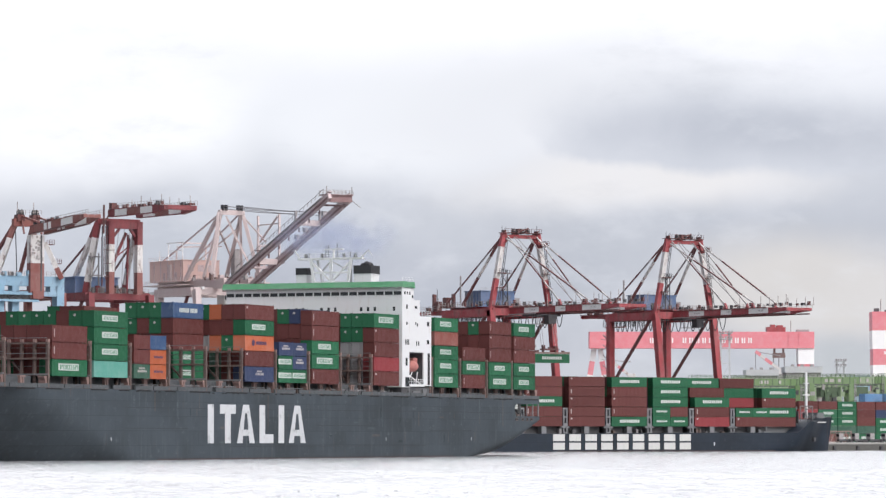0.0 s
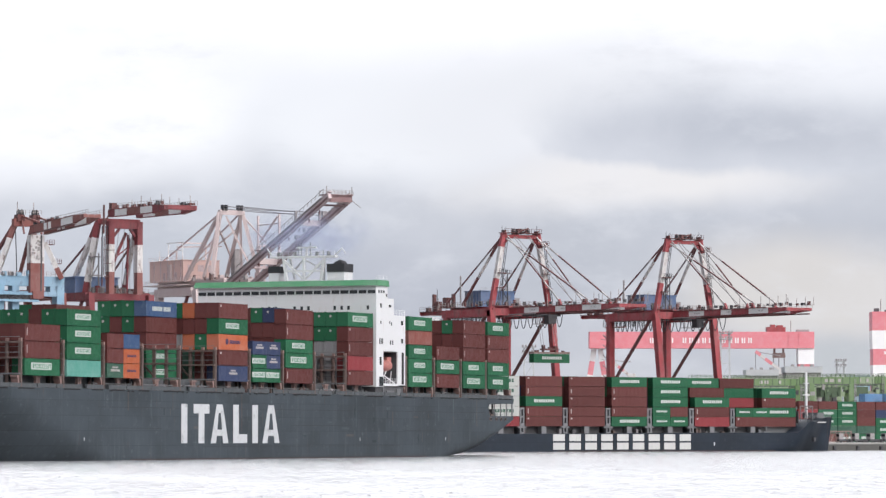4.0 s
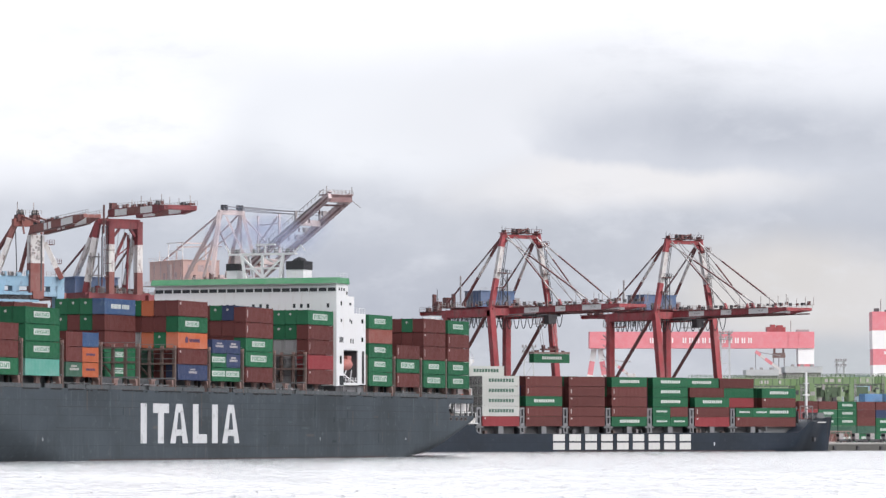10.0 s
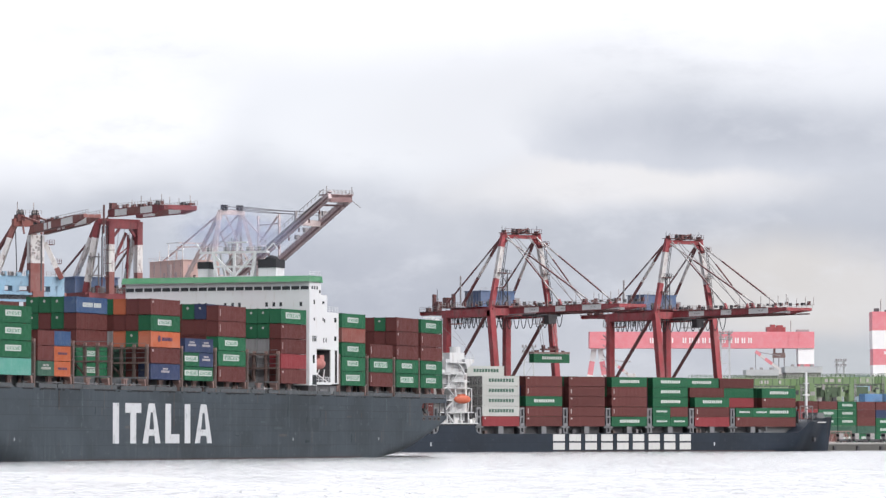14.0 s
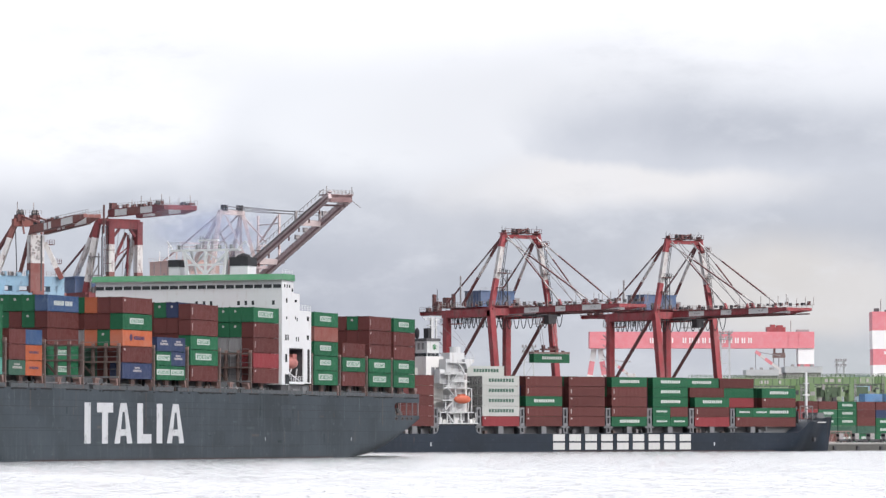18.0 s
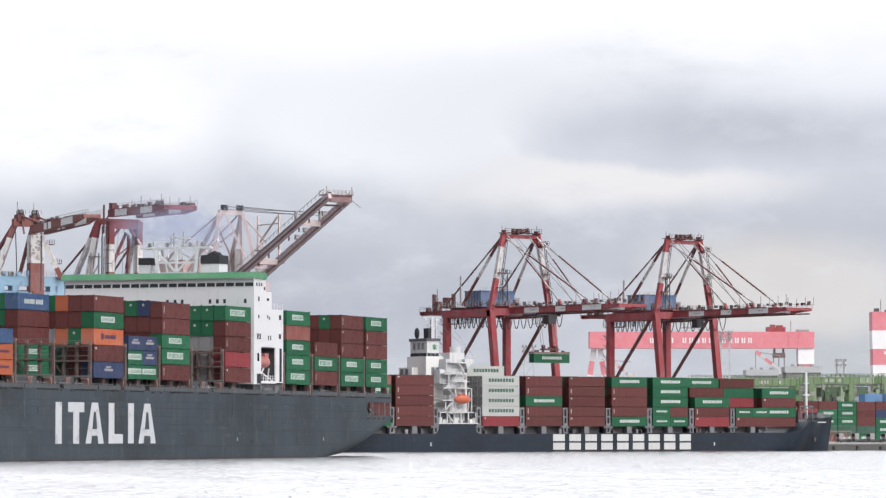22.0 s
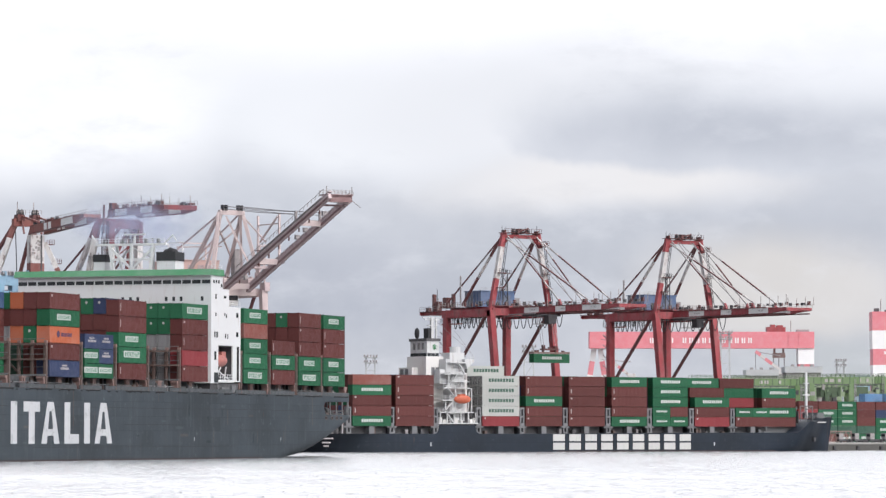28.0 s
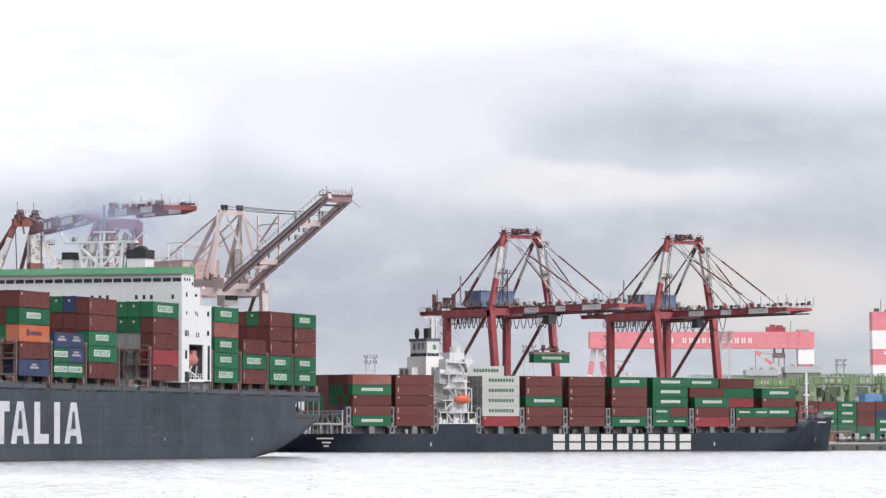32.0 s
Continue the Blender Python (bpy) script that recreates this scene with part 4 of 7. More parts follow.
    # radar mast
    members = (((62, -4.6, 35.7), (62, -5.4, 40.9), 0.55), ((62, 3.0, 35.7), (62, 3.8, 40.9), 0.55), ((59.0, -4.0, 35.7), (60.5, -4.6, 40.9), 0.4), ((59.0, 2.4, 35.7), (60.5, 3.2, 40.9), 0.4),
               ((62, -0.8, 35.7), (62, -0.8, 40.9), 0.5), ((62, -5.2, 40.4), (62, -0.9, 36.4), 0.42), ((62, 3.6, 40.4), (62, -0.7, 36.4), 0.42), ((62, -4.8, 38.2), (62, 3.2, 38.2), 0.4),
               ((62, -4.6, 36.2), (62, 3.0, 36.2), 0.35), ((59.6, -4.2, 38.4), (62, -0.8, 40.6), 0.26), ((59.6, 2.8, 38.4), (62, -0.8, 40.6), 0.26),
               ((61.5, -8.4, 41.1), (61.5, 6.4, 41.1), 1.5, 0.4), ((61.5, -8.2, 41.2), (61.5, -9.4, 43.0), 0.24), ((61.5, 5.8, 41.2), (61.5, 7.6, 42.8), 0.22), ((61.5, 7.6, 42.8), (61.5, 8.4, 41.6), 0.16))
    mast = part("radar_mast", beams(members[0]), WHITE, ship, "white lattice radar mast")
    for m in members[1:]:
        part("mast_member", beams(m), WHITE, mast)
    part("railing", railing((62.2, -8.2, 41.3), (62.2, 6.2, 41.3), 0.9, 1.3, 0.05, 2), WHITE, mast)
    for y in (-6.8, -3.0, 2.0, 4.6):
        part("mast_fitting", boxes(((61.2, y - 0.3, 41.3), (61.8, y + 0.3, 42.1))), GREYSTEEL, mast)
    part("radar_scanner", boxes(((61.2, -2.6, 42.9), (61.8, 1.8, 43.2))), WHITE, mast)
    part("radar_post", tubes(((61.5, -0.4, 41.2), (61.5, -0.4, 43.0), 0.22)), WHITE, mast)
    for y, h in ((-2.2, 43.8), (-1.6, 44.0), (0.4, 44.2), (-6.0, 42.4), (3.4, 42.5), (4.3, 42.2)):
        part("antenna", tubes(((61.5, y, 41.3), (61.5, y, h), 0.09)), GREYSTEEL, mast)
    # stern: mooring deck opening and rail
    part("mooring_deck_roof", boxes(((-1.5, -20, 11.3), (12.72, 20, 12.4))), HULL, ship, "slate plating over the open mooring deck")
    for sgn, me in ((1, bmesh.new()), (-1, bmesh.new())):
        prism(me, ((12.72, 8.55), (11.6, 8.55), (12.2, 9.1), (12.72, 9.9)), lambda u, v, d: (u, 19.7 * sgn + d * sgn, v), 0.28)
        prism(me, ((12.72, 11.35), (11.4, 11.35), (12.2, 11.0), (12.72, 10.3)), lambda u, v, d: (u, 19.7 * sgn + d * sgn, v), 0.28)
        part("opening_corner", me, HULL, ship)
    for x, w in ((-1.2, 0.5), (2.0, 0.3), (5.4, 0.22), (9.0, 0.22)):
        for y in (19.7, -19.9):
            part("opening_post", boxes(((x - w / 2, y, 8.58), (x + w / 2, y + 0.2, 11.32))), GREYSTEEL, ship)
    for y in (15.0, 10.0, 5.0, 0.0, -5.0, -10.0, -15.0):
        part("opening_post", boxes(((-1.4, y, 8.58), (-1.1, y + 0.3, 11.32))), GREYSTEEL, ship)
    part("mooring_bulkhead", boxes(((2.2, 15.0, 8.58), (12.6, 15.2, 11.3)), ((2.0, -19.4, 8.58), (2.2, 15.2, 11.3))), DARKSTEEL, ship, "dark inner bulkhead of the mooring deck")
    part("mooring_rail", railing((-1.3, 19.8, 8.58), (-1.3, -19.6, 8.58), 1.0, 1.8, 0.06, 2), GREYSTEEL, ship)
    for x0, x1, y0, y1, h, m in ((5.8, 8.0, 16, 18.6, 1.0, TANSTEEL), (2.6, 4.4, 15.6, 17.6, 1.6, GREYSTEEL), (8.8, 11.2, 17, 18.8, 0.9, TANSTEEL), (9.4, 10.6, 15.6, 16.8, 2.2, STAYGREY), (6.6, 7.4, 15.4, 16.4, 2.4, STAYGREY)):
        w = part("mooring_winch", boxes(((x0, y0, 8.58), (x1, y1, 8.58 + h * 0.5))), m, ship)
        part("winch_drum", tubes(((x0 + 0.2, (y0 + y1) / 2, 8.6 + h * 0.55), (x1 - 0.2, (y0 + y1) / 2, 8.6 + h * 0.55), h * 0.45), n=12), m, w)
    for x in (11.6, 8.2, 5.6, 3.2):
        fl = bmesh.new()
        bmesh.ops.create_cone(fl, cap_ends=True, segments=12, radius1=0.75, radius2=0.75, depth=0.1, matrix=pose(x, 20.02, 7.95, 90) @ Matrix.Diagonal((1, 0.5, 1, 1)))
        f = part("fairlead", fl, TANSTEEL, ship)
        fl = bmesh.new()
        bmesh.ops.create_cone(fl, cap_ends=True, segments=12, radius1=0.5, radius2=0.5, depth=0.1, matrix=pose(x, 20.035, 7.95, 90) @ Matrix.Diagonal((1, 0.5, 1, 1)))
        part("fairlead_hole", fl, DARK, f)
    for x in (80, 36.5, 195.0):
        part("draught_mark", boxes(((x - 0.1, 20.0, 3.4), (x + 0.1, 20.03, 4.0))), LETTER, ship)
    return ship


large_ship()
load_liner()


def exhaust_haze():
    """Thin exhaust over the funnels: flattened puffs, thinnest at their rims."""
    m, nt, bsdf = nodes_of("exhaust_haze")
    bsdf.inputs["Base Color"].default_value = (0.42, 0.475, 0.66, 1)
    bsdf.inputs["Roughness"].default_value = 1.0
    bsdf.inputs["Specular IOR Level"].default_value = 0.0
    ln = nt.nodes.new("ShaderNodeVectorMath")
    ln.operation = "LENGTH"
    nt.links.new(mapped(nt, (0.0, 1.0, 1.0)), ln.inputs[0])
    body = ramp_of(nt, ln.outputs["Value"], 0.1, 0.97, 0.38, 0.0)
    info = nt.nodes.new("ShaderNodeObjectInfo")
    seat = nt.nodes.new("ShaderNodeVectorMath")
    seat.operation = "ADD"
    nt.links.new(mapped(nt, (1.0, 1.3, 1.0)), seat.inputs[0])
    nt.links.new(info.outputs["Random"], seat.inputs[1])
    rags = ramp_of(nt, noise_of(nt, seat.outputs[0], 1.3, 3, 0.5), 0.28, 0.60)
    mul = nt.nodes.new("ShaderNodeMath")
    mul.operation = "MULTIPLY"
    nt.links.new(body, mul.inputs[0])
    nt.links.new(rags, mul.inputs[1])
    nt.links.new(mul.outputs[0], bsdf.inputs["Alpha"])
    bm = bmesh.new()
    bmesh.ops.create_uvsphere(bm, u_segments=24, v_segments=14, radius=1.0)
    me = mesh_of("exhaust_haze", bm, m)
    for p in me.polygons:
        p.use_smooth = True
    for x, y, z, rx, ry, rz in ((57.0, 3.0, 45.5, 1.6, 12.0, 7.0), (53.5, -9.0, 46.5, 1.6, 12.0, 6.5)):
        ob = new("exhaust_haze", me)
        place = Matrix.Translation((x, y, z)) @ Matrix.Diagonal((rx, ry, rz, 1))
        ob.matrix_basis = liner_pose(0) @ place
        ob.scale = (rx, ry, rz)
        tagged(ob, "thin bluish exhaust haze hanging over the ship's funnels", "smoke", kind="stuff")
        ABOARD.append((ob, place))


def counter_reflection():
    """Added smooth sheet, coloured dark for the counter's reflection in the water."""
    m, nt, bsdf = nodes_of("dark_reflection_water")
    tint = ramp_of(nt, noise_of(nt, mapped(nt, (0.3, 0.3, 1)), 1.0, 3), 0.35, 0.7)
    nt.links.new(mixed(nt, (0.03, 0.035, 0.04), (0.06, 0.066, 0.07), tint), bsdf.inputs["Base Color"])
    bsdf.inputs["Roughness"].default_value, bsdf.inputs["IOR"].default_value = 0.08, 1.33
    r = random.Random(41)
    bm = bmesh.new()
    rim = [bm.verts.new((13.5 + (20.5 + r.uniform(-1.2, 1.2)) * math.cos(a), 3.0 + (17.6 + r.uniform(-0.8, 0.8)) * math.sin(a), 0)) for a in [2 * math.pi * k / 40 for k in range(40)]]
    bm.faces.new(rim)
    ob = part("wake_slick", bm, m)
    place = pose(0, 0, 0.10)
    ob.matrix_basis = liner_pose(0) @ place
    tagged(ob, "smooth dark water under the large ship's counter", "wake", kind="stuff")
    ABOARD.append((ob, place))


exhaust_haze()
counter_reflection()


# ---------------------------------------------------------------- the berthed feeder ship
TIER = 2.77
FAR_BAYS = {"A": 3.49, "B": 17.1, "C": 45.09, "D": 59.38, "E": 73.82, "F": 88.37, "G": 102.59, "H": 117.31, "I": 131.85, "J": 145.2}
FAR_STACKS = {
    "A": {1: "GBBGS", 2: "GBGBB", 3: "GGBGB", 4: "KGGGB", 5: "GBKGB", 6: "GKGGB", 7: "GGGBB"},
    "B": {1: "BBBBB", 2: "BBBBB", 3: "GBBGB"},
    "C": {1: "RWWWW", 2: "WWWWW", 3: "WWWWW", 4: "BBBBBW"},
    "D": {1: "BBGBB", 2: "KBKBK"}, "E": {1: "BBBBB", 2: "KBKBK"}, "F": {1: "GBBBG", 2: "KBKBK"},
    "G": {1: "..GGG", 2: "BKBKB"}, "H": {1: "RBG", 2: "BBBB", 3: "BBBBG"}, "I": {1: "B", 4: "BBRGB", 5: "BBBBB"},
    "J": {3: "BGBG", 4: "BGBG"},
}


def feeder_ship():
    ship = thing("feeder_ship", QUAY, "navy-blue container feeder ship moored at the quay", "ship")

    def half(x, v):
        b = 12.6
        if x < 10:
            t = (10 - x) / 21.5
            b *= 1 - t * 0.9 * (1 - v) ** 0.6
        if x > 138:
            f = (x - 138) / 38.5
            b *= max(0.012, 1 - smoothstep(0, 1, f) ** (0.7 + 3.1 * v) * (0.99 - 0.25 * v * (1 - f)))
        return b

    def low(x):
        return -2.0 + 3.6 * max(0, (4 - x) / 15.5) ** 1.4

    def deck(x):
        return 4.98 + 0.35 * smoothstep(60, 130, x) + 3.3 * min(1, max(0, (x - 154.6) / 5.8)) + 1.5 * min(1, max(0, (x - 164) / 12))

    st = [-11.5, -10, -8, -5, -2, 2, 6, 10, 20, 30, 44, 60, 80, 100, 120, 138, 143, 148, 152, 153, 154.6, 156, 157.5, 159, 160.4, 162, 164.0, 167, 170, 172.5, 174.5, 176, 176.8]
    bm = hull_shell(st, half, low, deck, [0, 0.1, 0.2, 0.3, 0.45, 0.6, 0.75, 0.88, 1.0])
    for v in bm.verts:                              # raked, flared stem
        if v.co.x > 164:
            v.co.x += ((v.co.z - 3.0) * 0.013 - 0.09) * (v.co.x - 164)
    bmesh.ops.translate(bm, verts=bm.verts[:], vec=(0, 12.6, 0))
    hull = part("hull", bm, HULL_NAVY, ship, "navy-blue plated hull")
    for p in hull.data.polygons:
        p.use_smooth = abs(p.normal.z) < 0.9
    hull.data.set_sharp_from_angle(angle=radians(50))
    part("boot_stripe", boxes(((70, -0.02, -0.5), (146, 0.3, 0.3))), BOOT, ship, "dull red boot stripe")
    part("bulwark", boxes(((-11.2, 0.0, 4.3), (-10.9, 25, 4.9))), HULL_NAVY, ship, "navy stern bulwark")
    bw = bmesh.new()
    arc = [(1 - math.cos(radians(15 * i)), math.sin(radians(15 * i))) for i in range(7)]
    prof = [(29.6 + 1.5 * q, 4.95 + 2.3 * p) for p, q in arc] + [(44.2 - 1.5 * q, 4.95 + 2.3 * p) for p, q in arc[::-1]]
    prism(bw, prof, lambda u, v, d: (u, d - 0.02, v), 0.25)
    part("bulwark", bw, HULL_NAVY, ship, "raised navy bulwark with curved ends")
    for i in range(9):
        x = 68.4 + i * 5.42
        part("name_bar", boxes(((x + 0.1, -0.04, 0.6), (x + 4.0, 0.02, 2.5)), ((x + 0.1, -0.04, 2.95), (x + 4.0, 0.02, 4.85))), NAME_WHITE, ship, "white painted block on the hull")
    for i, (x, z, w) in enumerate(((-4.8, 3.7, 5.2), (-4.4, 2.6, 2.6), (-4.4, 1.7, 1.6))):
        part("name_bar", boxes(((x - w / 2, 0.55, z - 0.2), (x + w / 2, 0.8, z + 0.2))), STAYGREY, ship)
    part("draught_mark", boxes(((28.2, -0.03, 1.6), (28.5, 0.02, 2.6)), ((124, -0.03, 1.6), (124.3, 0.02, 2.6))), LETTER, ship)
    for k, x in FAR_BAYS.items():
        if k == "J":
            part("hatch_coaming", boxes(((145.4, 6.4, 4.9), (157.0, 19, 7.0))), GREYSTEEL, ship, "grey hatch coaming")
            continue
        part("hatch_coaming", boxes(((x + 0.3, 2.2, 4.9), (x + 11.9, 23, 7.0))), DARKSTEEL, ship, "dark grey hatch coaming")
        part("pedestal", boxes(((x + 5.3, 0.1, 4.9), (x + 6.9, 2.0, 7.0))), GREYSTEEL, ship, "grey container pedestal")
    slot = bmesh.new()
    for lo, hi in (((-0.75, 0, 0), (-0.3, 1.2, 7.2)), ((0.3, 0, 0), (0.75, 1.2, 7.2)), ((-0.3, 0, 0), (0.3, 1.2, 0.5)), ((-0.3, 0, 2.0), (0.3, 1.2, 2.9)),
                   ((-0.3, 0, 4.4), (0.3, 1.2, 4.9)), ((-0.3, 0, 6.7), (0.3, 1.2, 7.2)), ((-1.5, 0, 1.6), (1.5, 1.2, 2.1))):
        box(slot, lo, hi)
    slot = mesh_of("lashing_post", slot, GREYSTEEL)
    part("lashing_post", slot, None, ship, "pierced grey lashing post").matrix_basis = pose(144.2, 2.6, 5.3)
    for k in "ABCDEFGHI":
        part("lashing_post", slot, None, ship, "pierced grey lashing post").matrix_basis = pose(FAR_BAYS[k] - 1.1, 0.15, 4.98)
    part("lashing_post", slot, None, ship, "pierced grey lashing post").matrix_basis = pose(30.0, 0.15, 4.98)
    r = random.Random(13)
    for i in range(26):                             # winches, lockers and hatches along the side deck
        x, w, h = r.uniform(-9, 145), r.uniform(0.3, 1.0), r.uniform(0.5, 1.6)
        if not 28 < x < 46:
            part("deck_fitting", boxes(((x, 0.8, 4.95), (x + w, 1.8, 4.95 + h))), r.choice((GREYSTEEL, STAYGREY, TANSTEEL, DARKSTEEL)), ship)
    # lattice round the stern deck
    bm = bmesh.new()
    for y in [0.6 + 2.5 * i for i in range(10)]:
        beam(bm, (0.6, y, 4.9), (0.6, y, 11.0), 0.42)
    for z in (7.2, 10.2, 11.0):
        beam(bm, (0.6, 0.3, z), (0.6, 24.4, z), 0.4)
    for i in range(4):
        beam(bm, (0.6, 1.0 + 5.6 * i, 7.2), (0.6, 3.8 + 5.6 * i, 10.2), 0.38)
        beam(bm, (0.6, 6.6 + 5.6 * i, 7.2), (0.6, 3.8 + 5.6 * i, 10.2), 0.38)
    for x in (-9.5, -6.2, -3.0):
        for y in (0.5, 12.0, 23.8):
            beam(bm, (x, y, 4.9), (x, y, 7.6), 0.4)
    for y in (0.5, 23.8):
        beam(bm, (-9.5, y, 7.6), (0.6, y, 7.6), 0.4)
    beam(bm, (-9.5, 0.5, 7.6), (-9.5, 23.8, 7.6), 0.4)
    part("stern_lattice", bm, STAYGREY, ship, "grey steel lattice at the stern")
    part("railing", railing((-11, 0.3, 4.9), (0, 0.3, 4.9), 1.1, 1.6, 0.07), GREYSTEEL, ship)
    part("railing", railing((-11, 0.3, 4.9), (-11, 24, 4.9), 1.1, 1.6, 0.07), GREYSTEEL, ship)
    # bridge house
    house = part("deckhouse", boxes(((30.5, 3.5, 5), (42.0, 22, 8.6)), ((36.0, 3.0, 8.6), (42.0, 22, 21.5)), ((30.0, 5.0, 8.6), (37.4, 14.6, 26.0)), ((28.0, 9.0, 8.6), (30.0, 15.6, 23.0))), CREAM, ship, "cream and white accommodation house")
    part("bridge", boxes(((32.0, 7.6, 25.9), (35.9, 16, 30.2))), FEEDER_WHITE, house, "white wheelhouse")
    part("bridge_roof", boxes(((31.7, 7.3, 30.2), (36.2, 16.3, 30.95))), DARKSTEEL, house, "dark roof strip")
    for i in range(3):
        part("window", boxes(((32.15 + i * 1.25, 7.5, 25.95), (33.25 + i * 1.25, 7.6, 26.95))), GLASS, house)
    for i in range(6):
        part("window", boxes(((31.9, 7.8 + i * 1.36, 25.95), (32.0, 9.0 + i * 1.36, 26.95))), GLASS, house)
    em = bmesh.new()
    for a in (0, 45):
        beam(em, (34.4 - math.cos(radians(a)) * 0.8, 7.53, 28.6 - math.sin(radians(a)) * 0.8), (34.4 + math.cos(radians(a)) * 0.8, 7.53, 28.6 + math.sin(radians(a)) * 0.8), 0.35, 0.1)
        beam(em, (34.4 - math.cos(radians(a + 90)) * 0.8, 7.52, 28.6 - math.sin(radians(a + 90)) * 0.8), (34.4 + math.cos(radians(a + 90)) * 0.8, 7.52, 28.6 + math.sin(radians(a + 90)) * 0.8), 0.35, 0.1)
    part("emblem", em, ROOFGREEN, house, "small green star emblem")
    for y in (9.0, 11.2, 13.6):
        part("signal_lamp", boxes(((31.6, y, 27.9), (32.0, y + 0.6, 29.7))), GREYSTEEL, house)
    part("stair_tower", boxes(((35.6, 1.8, 8.4), (40.4, 6, 27.0))), FEEDER_WHITE, house, "white stair tower")
    part("tower_block", boxes(((34.2, 1.6, 21.6), (35.6, 6, 25.2))), FEEDER_WHITE, house)
    part("tower_block", boxes(((32.6, 2.2, 18.6), (35.6, 5.0, 22.4))), FEEDER_WHITE, house)
    tp = bmesh.new()
    tube(tp, (38.4, 3.4, 27.0), (38.4, 3.4, 28.6), 1.5, 16)
    part("tower_top", tp, FEEDER_WHITE, house)
    br = bmesh.new()
    prism(br, ((40.4, 22.6), (42.6, 24.6), (42.6, 25.2), (39.4, 25.2)), lambda u, v, d: (u, 0.4 + d, v), 2.6)
    part("bridge_wing", br, FEEDER_WHITE, house)
    part("wing_rail", railing((39.5, 0.5, 25.2), (42.5, 0.5, 25.2), 1.0, 0.9, 0.07, 2), FEEDER_WHITE, house)
    for z, x0, x1 in ((24.4, 34.6, 39.6), (21.3, 32.8, 40.0), (19.2, 35.2, 40.8), (17.5, 32.4, 41.2), (14.2, 31.8, 38.0), (10.9, 31.2, 42.4), (7.9, 31.0, 43.6)):
        dk = part("side_deck", boxes(((x0, 0.0, z - 0.28), (x1, 3.4, z))), FEEDER_WHITE, house)
        part("railing", railing((x0, 0.1, z), (min(x1, 38.4), 0.1, z), 1.0, 1.2, 0.07, 2), FEEDER_WHITE, dk)
    for z0, z1, x0, x1 in ((7.9, 10.9, 36.0, 33.6), (10.9, 14.2, 33.0, 36.0), (14.2, 17.5, 37.0, 34.0), (17.5, 21.3, 34.5, 37.3), (21.3, 24.4, 39.6, 37.4)):
        part("stair", beams(((x0, 0.7, z0), (x1, 0.7, z1), 0.9, 0.25)), FEEDER_WHITE, house)
    # Grey and dark panels painted in as shade in the recesses between decks.
    for x, z, w, h in ((39.0, 22.8, 0.7, 1.9), (40.6, 20.4, 0.4, 1.6), (38.6, 18.4, 0.6, 1.3), (40.2, 16.0, 0.45, 1.8), (34.6, 12.4, 0.9, 2.0), (32.6, 9.4, 0.8, 2.0), (36.5, 15.8, 0.6, 1.9), (34.9, 20.2, 0.4, 1.2), (39.2, 9.4, 0.5, 2.0), (36.2, 9.4, 0.5, 1.6), (35.2, 6.4, 1.2, 1.5), (40.5, 6.4, 1.4, 1.5)):
        part("doorway", boxes(((x - w, 1.72, z - h / 2), (x + w, 1.79, z + h / 2))), STAYGREY if z > 14 else DARKSTEEL, house)
    # Dark strips stand in for the shade below the side decks.
    part("deck_shade_wall", boxes(((31.2, 1.5, 7.2), (43.4, 1.7, 7.62)), ((31.2, 1.9, 7.9), (43.2, 2.1, 10.6))), DARKSTEEL, house)
    for x, w, h in ((31.8, 0.5, 1.5), (33.4, 0.8, 0.9), (37.0, 0.5, 1.2), (38.6, 0.4, 0.7), (41.8, 0.5, 1.0), (42.8, 0.3, 1.4)):
        part("deck_locker", boxes(((x - w, 0.6, 7.9), (x + w, 1.6, 7.9 + h))), CREAM, house)
    for x in (31.5, 33.7, 36.0, 38.2, 40.6, 43.0):
        part("deck_pillar", boxes(((x - 0.12, 0.1, 7.9), (x + 0.12, 0.35, 10.7))), FEEDER_WHITE, house)
    for x, z0, z1 in ((35.4, 10.9, 14.0), (33.2, 10.9, 14.0), (36.4, 14.2, 17.3), (34.2, 17.5, 21.1), (41.6, 10.9, 17.3)):
        part("deck_pillar", boxes(((x - 0.12, 0.1, z0), (x + 0.12, 0.35, z1))), FEEDER_WHITE, house)
    part("wire_stay", tubes(((42.5, 0.6, 26.0), (38.0, 3.0, 33.0), 0.05), ((36.4, 12, 36.8), (41.0, 2.0, 28.4), 0.05), n=4), STAYGREY, house)
    for y in (11.6, 14.0):
        part("vent", boxes(((27.9, y - 0.8, 20.6), (28.0, y + 0.8, 22.6))), GREYSTEEL, house)
    for x in (32.2, 33.6):
        part("vent", boxes(((x - 0.5, 4.9, 20.8), (x + 0.5, 5.0, 23.0))), GREYSTEEL, house)
    lb = bmesh.new()
    bmesh.ops.create_uvsphere(lb, u_segments=18, v_segments=10, radius=1.0, matrix=Matrix.Translation((38.3, -0.3, 14.3)) @ Matrix.Diagonal((2.7, 1.1, 1.2, 1)))
    box(lb, (37.0, -0.9, 14.8), (39.0, 0.3, 15.7))
    part("lifeboat", lb, LIFEBOAT, ship, "bright orange enclosed lifeboat")
    part("davit", beams(((36.4, 0.2, 10.9), (36.2, -0.2, 16.4), 0.25), ((40.4, 0.2, 10.9), (40.6, -0.2, 16.4), 0.25)), FEEDER_WHITE, ship)
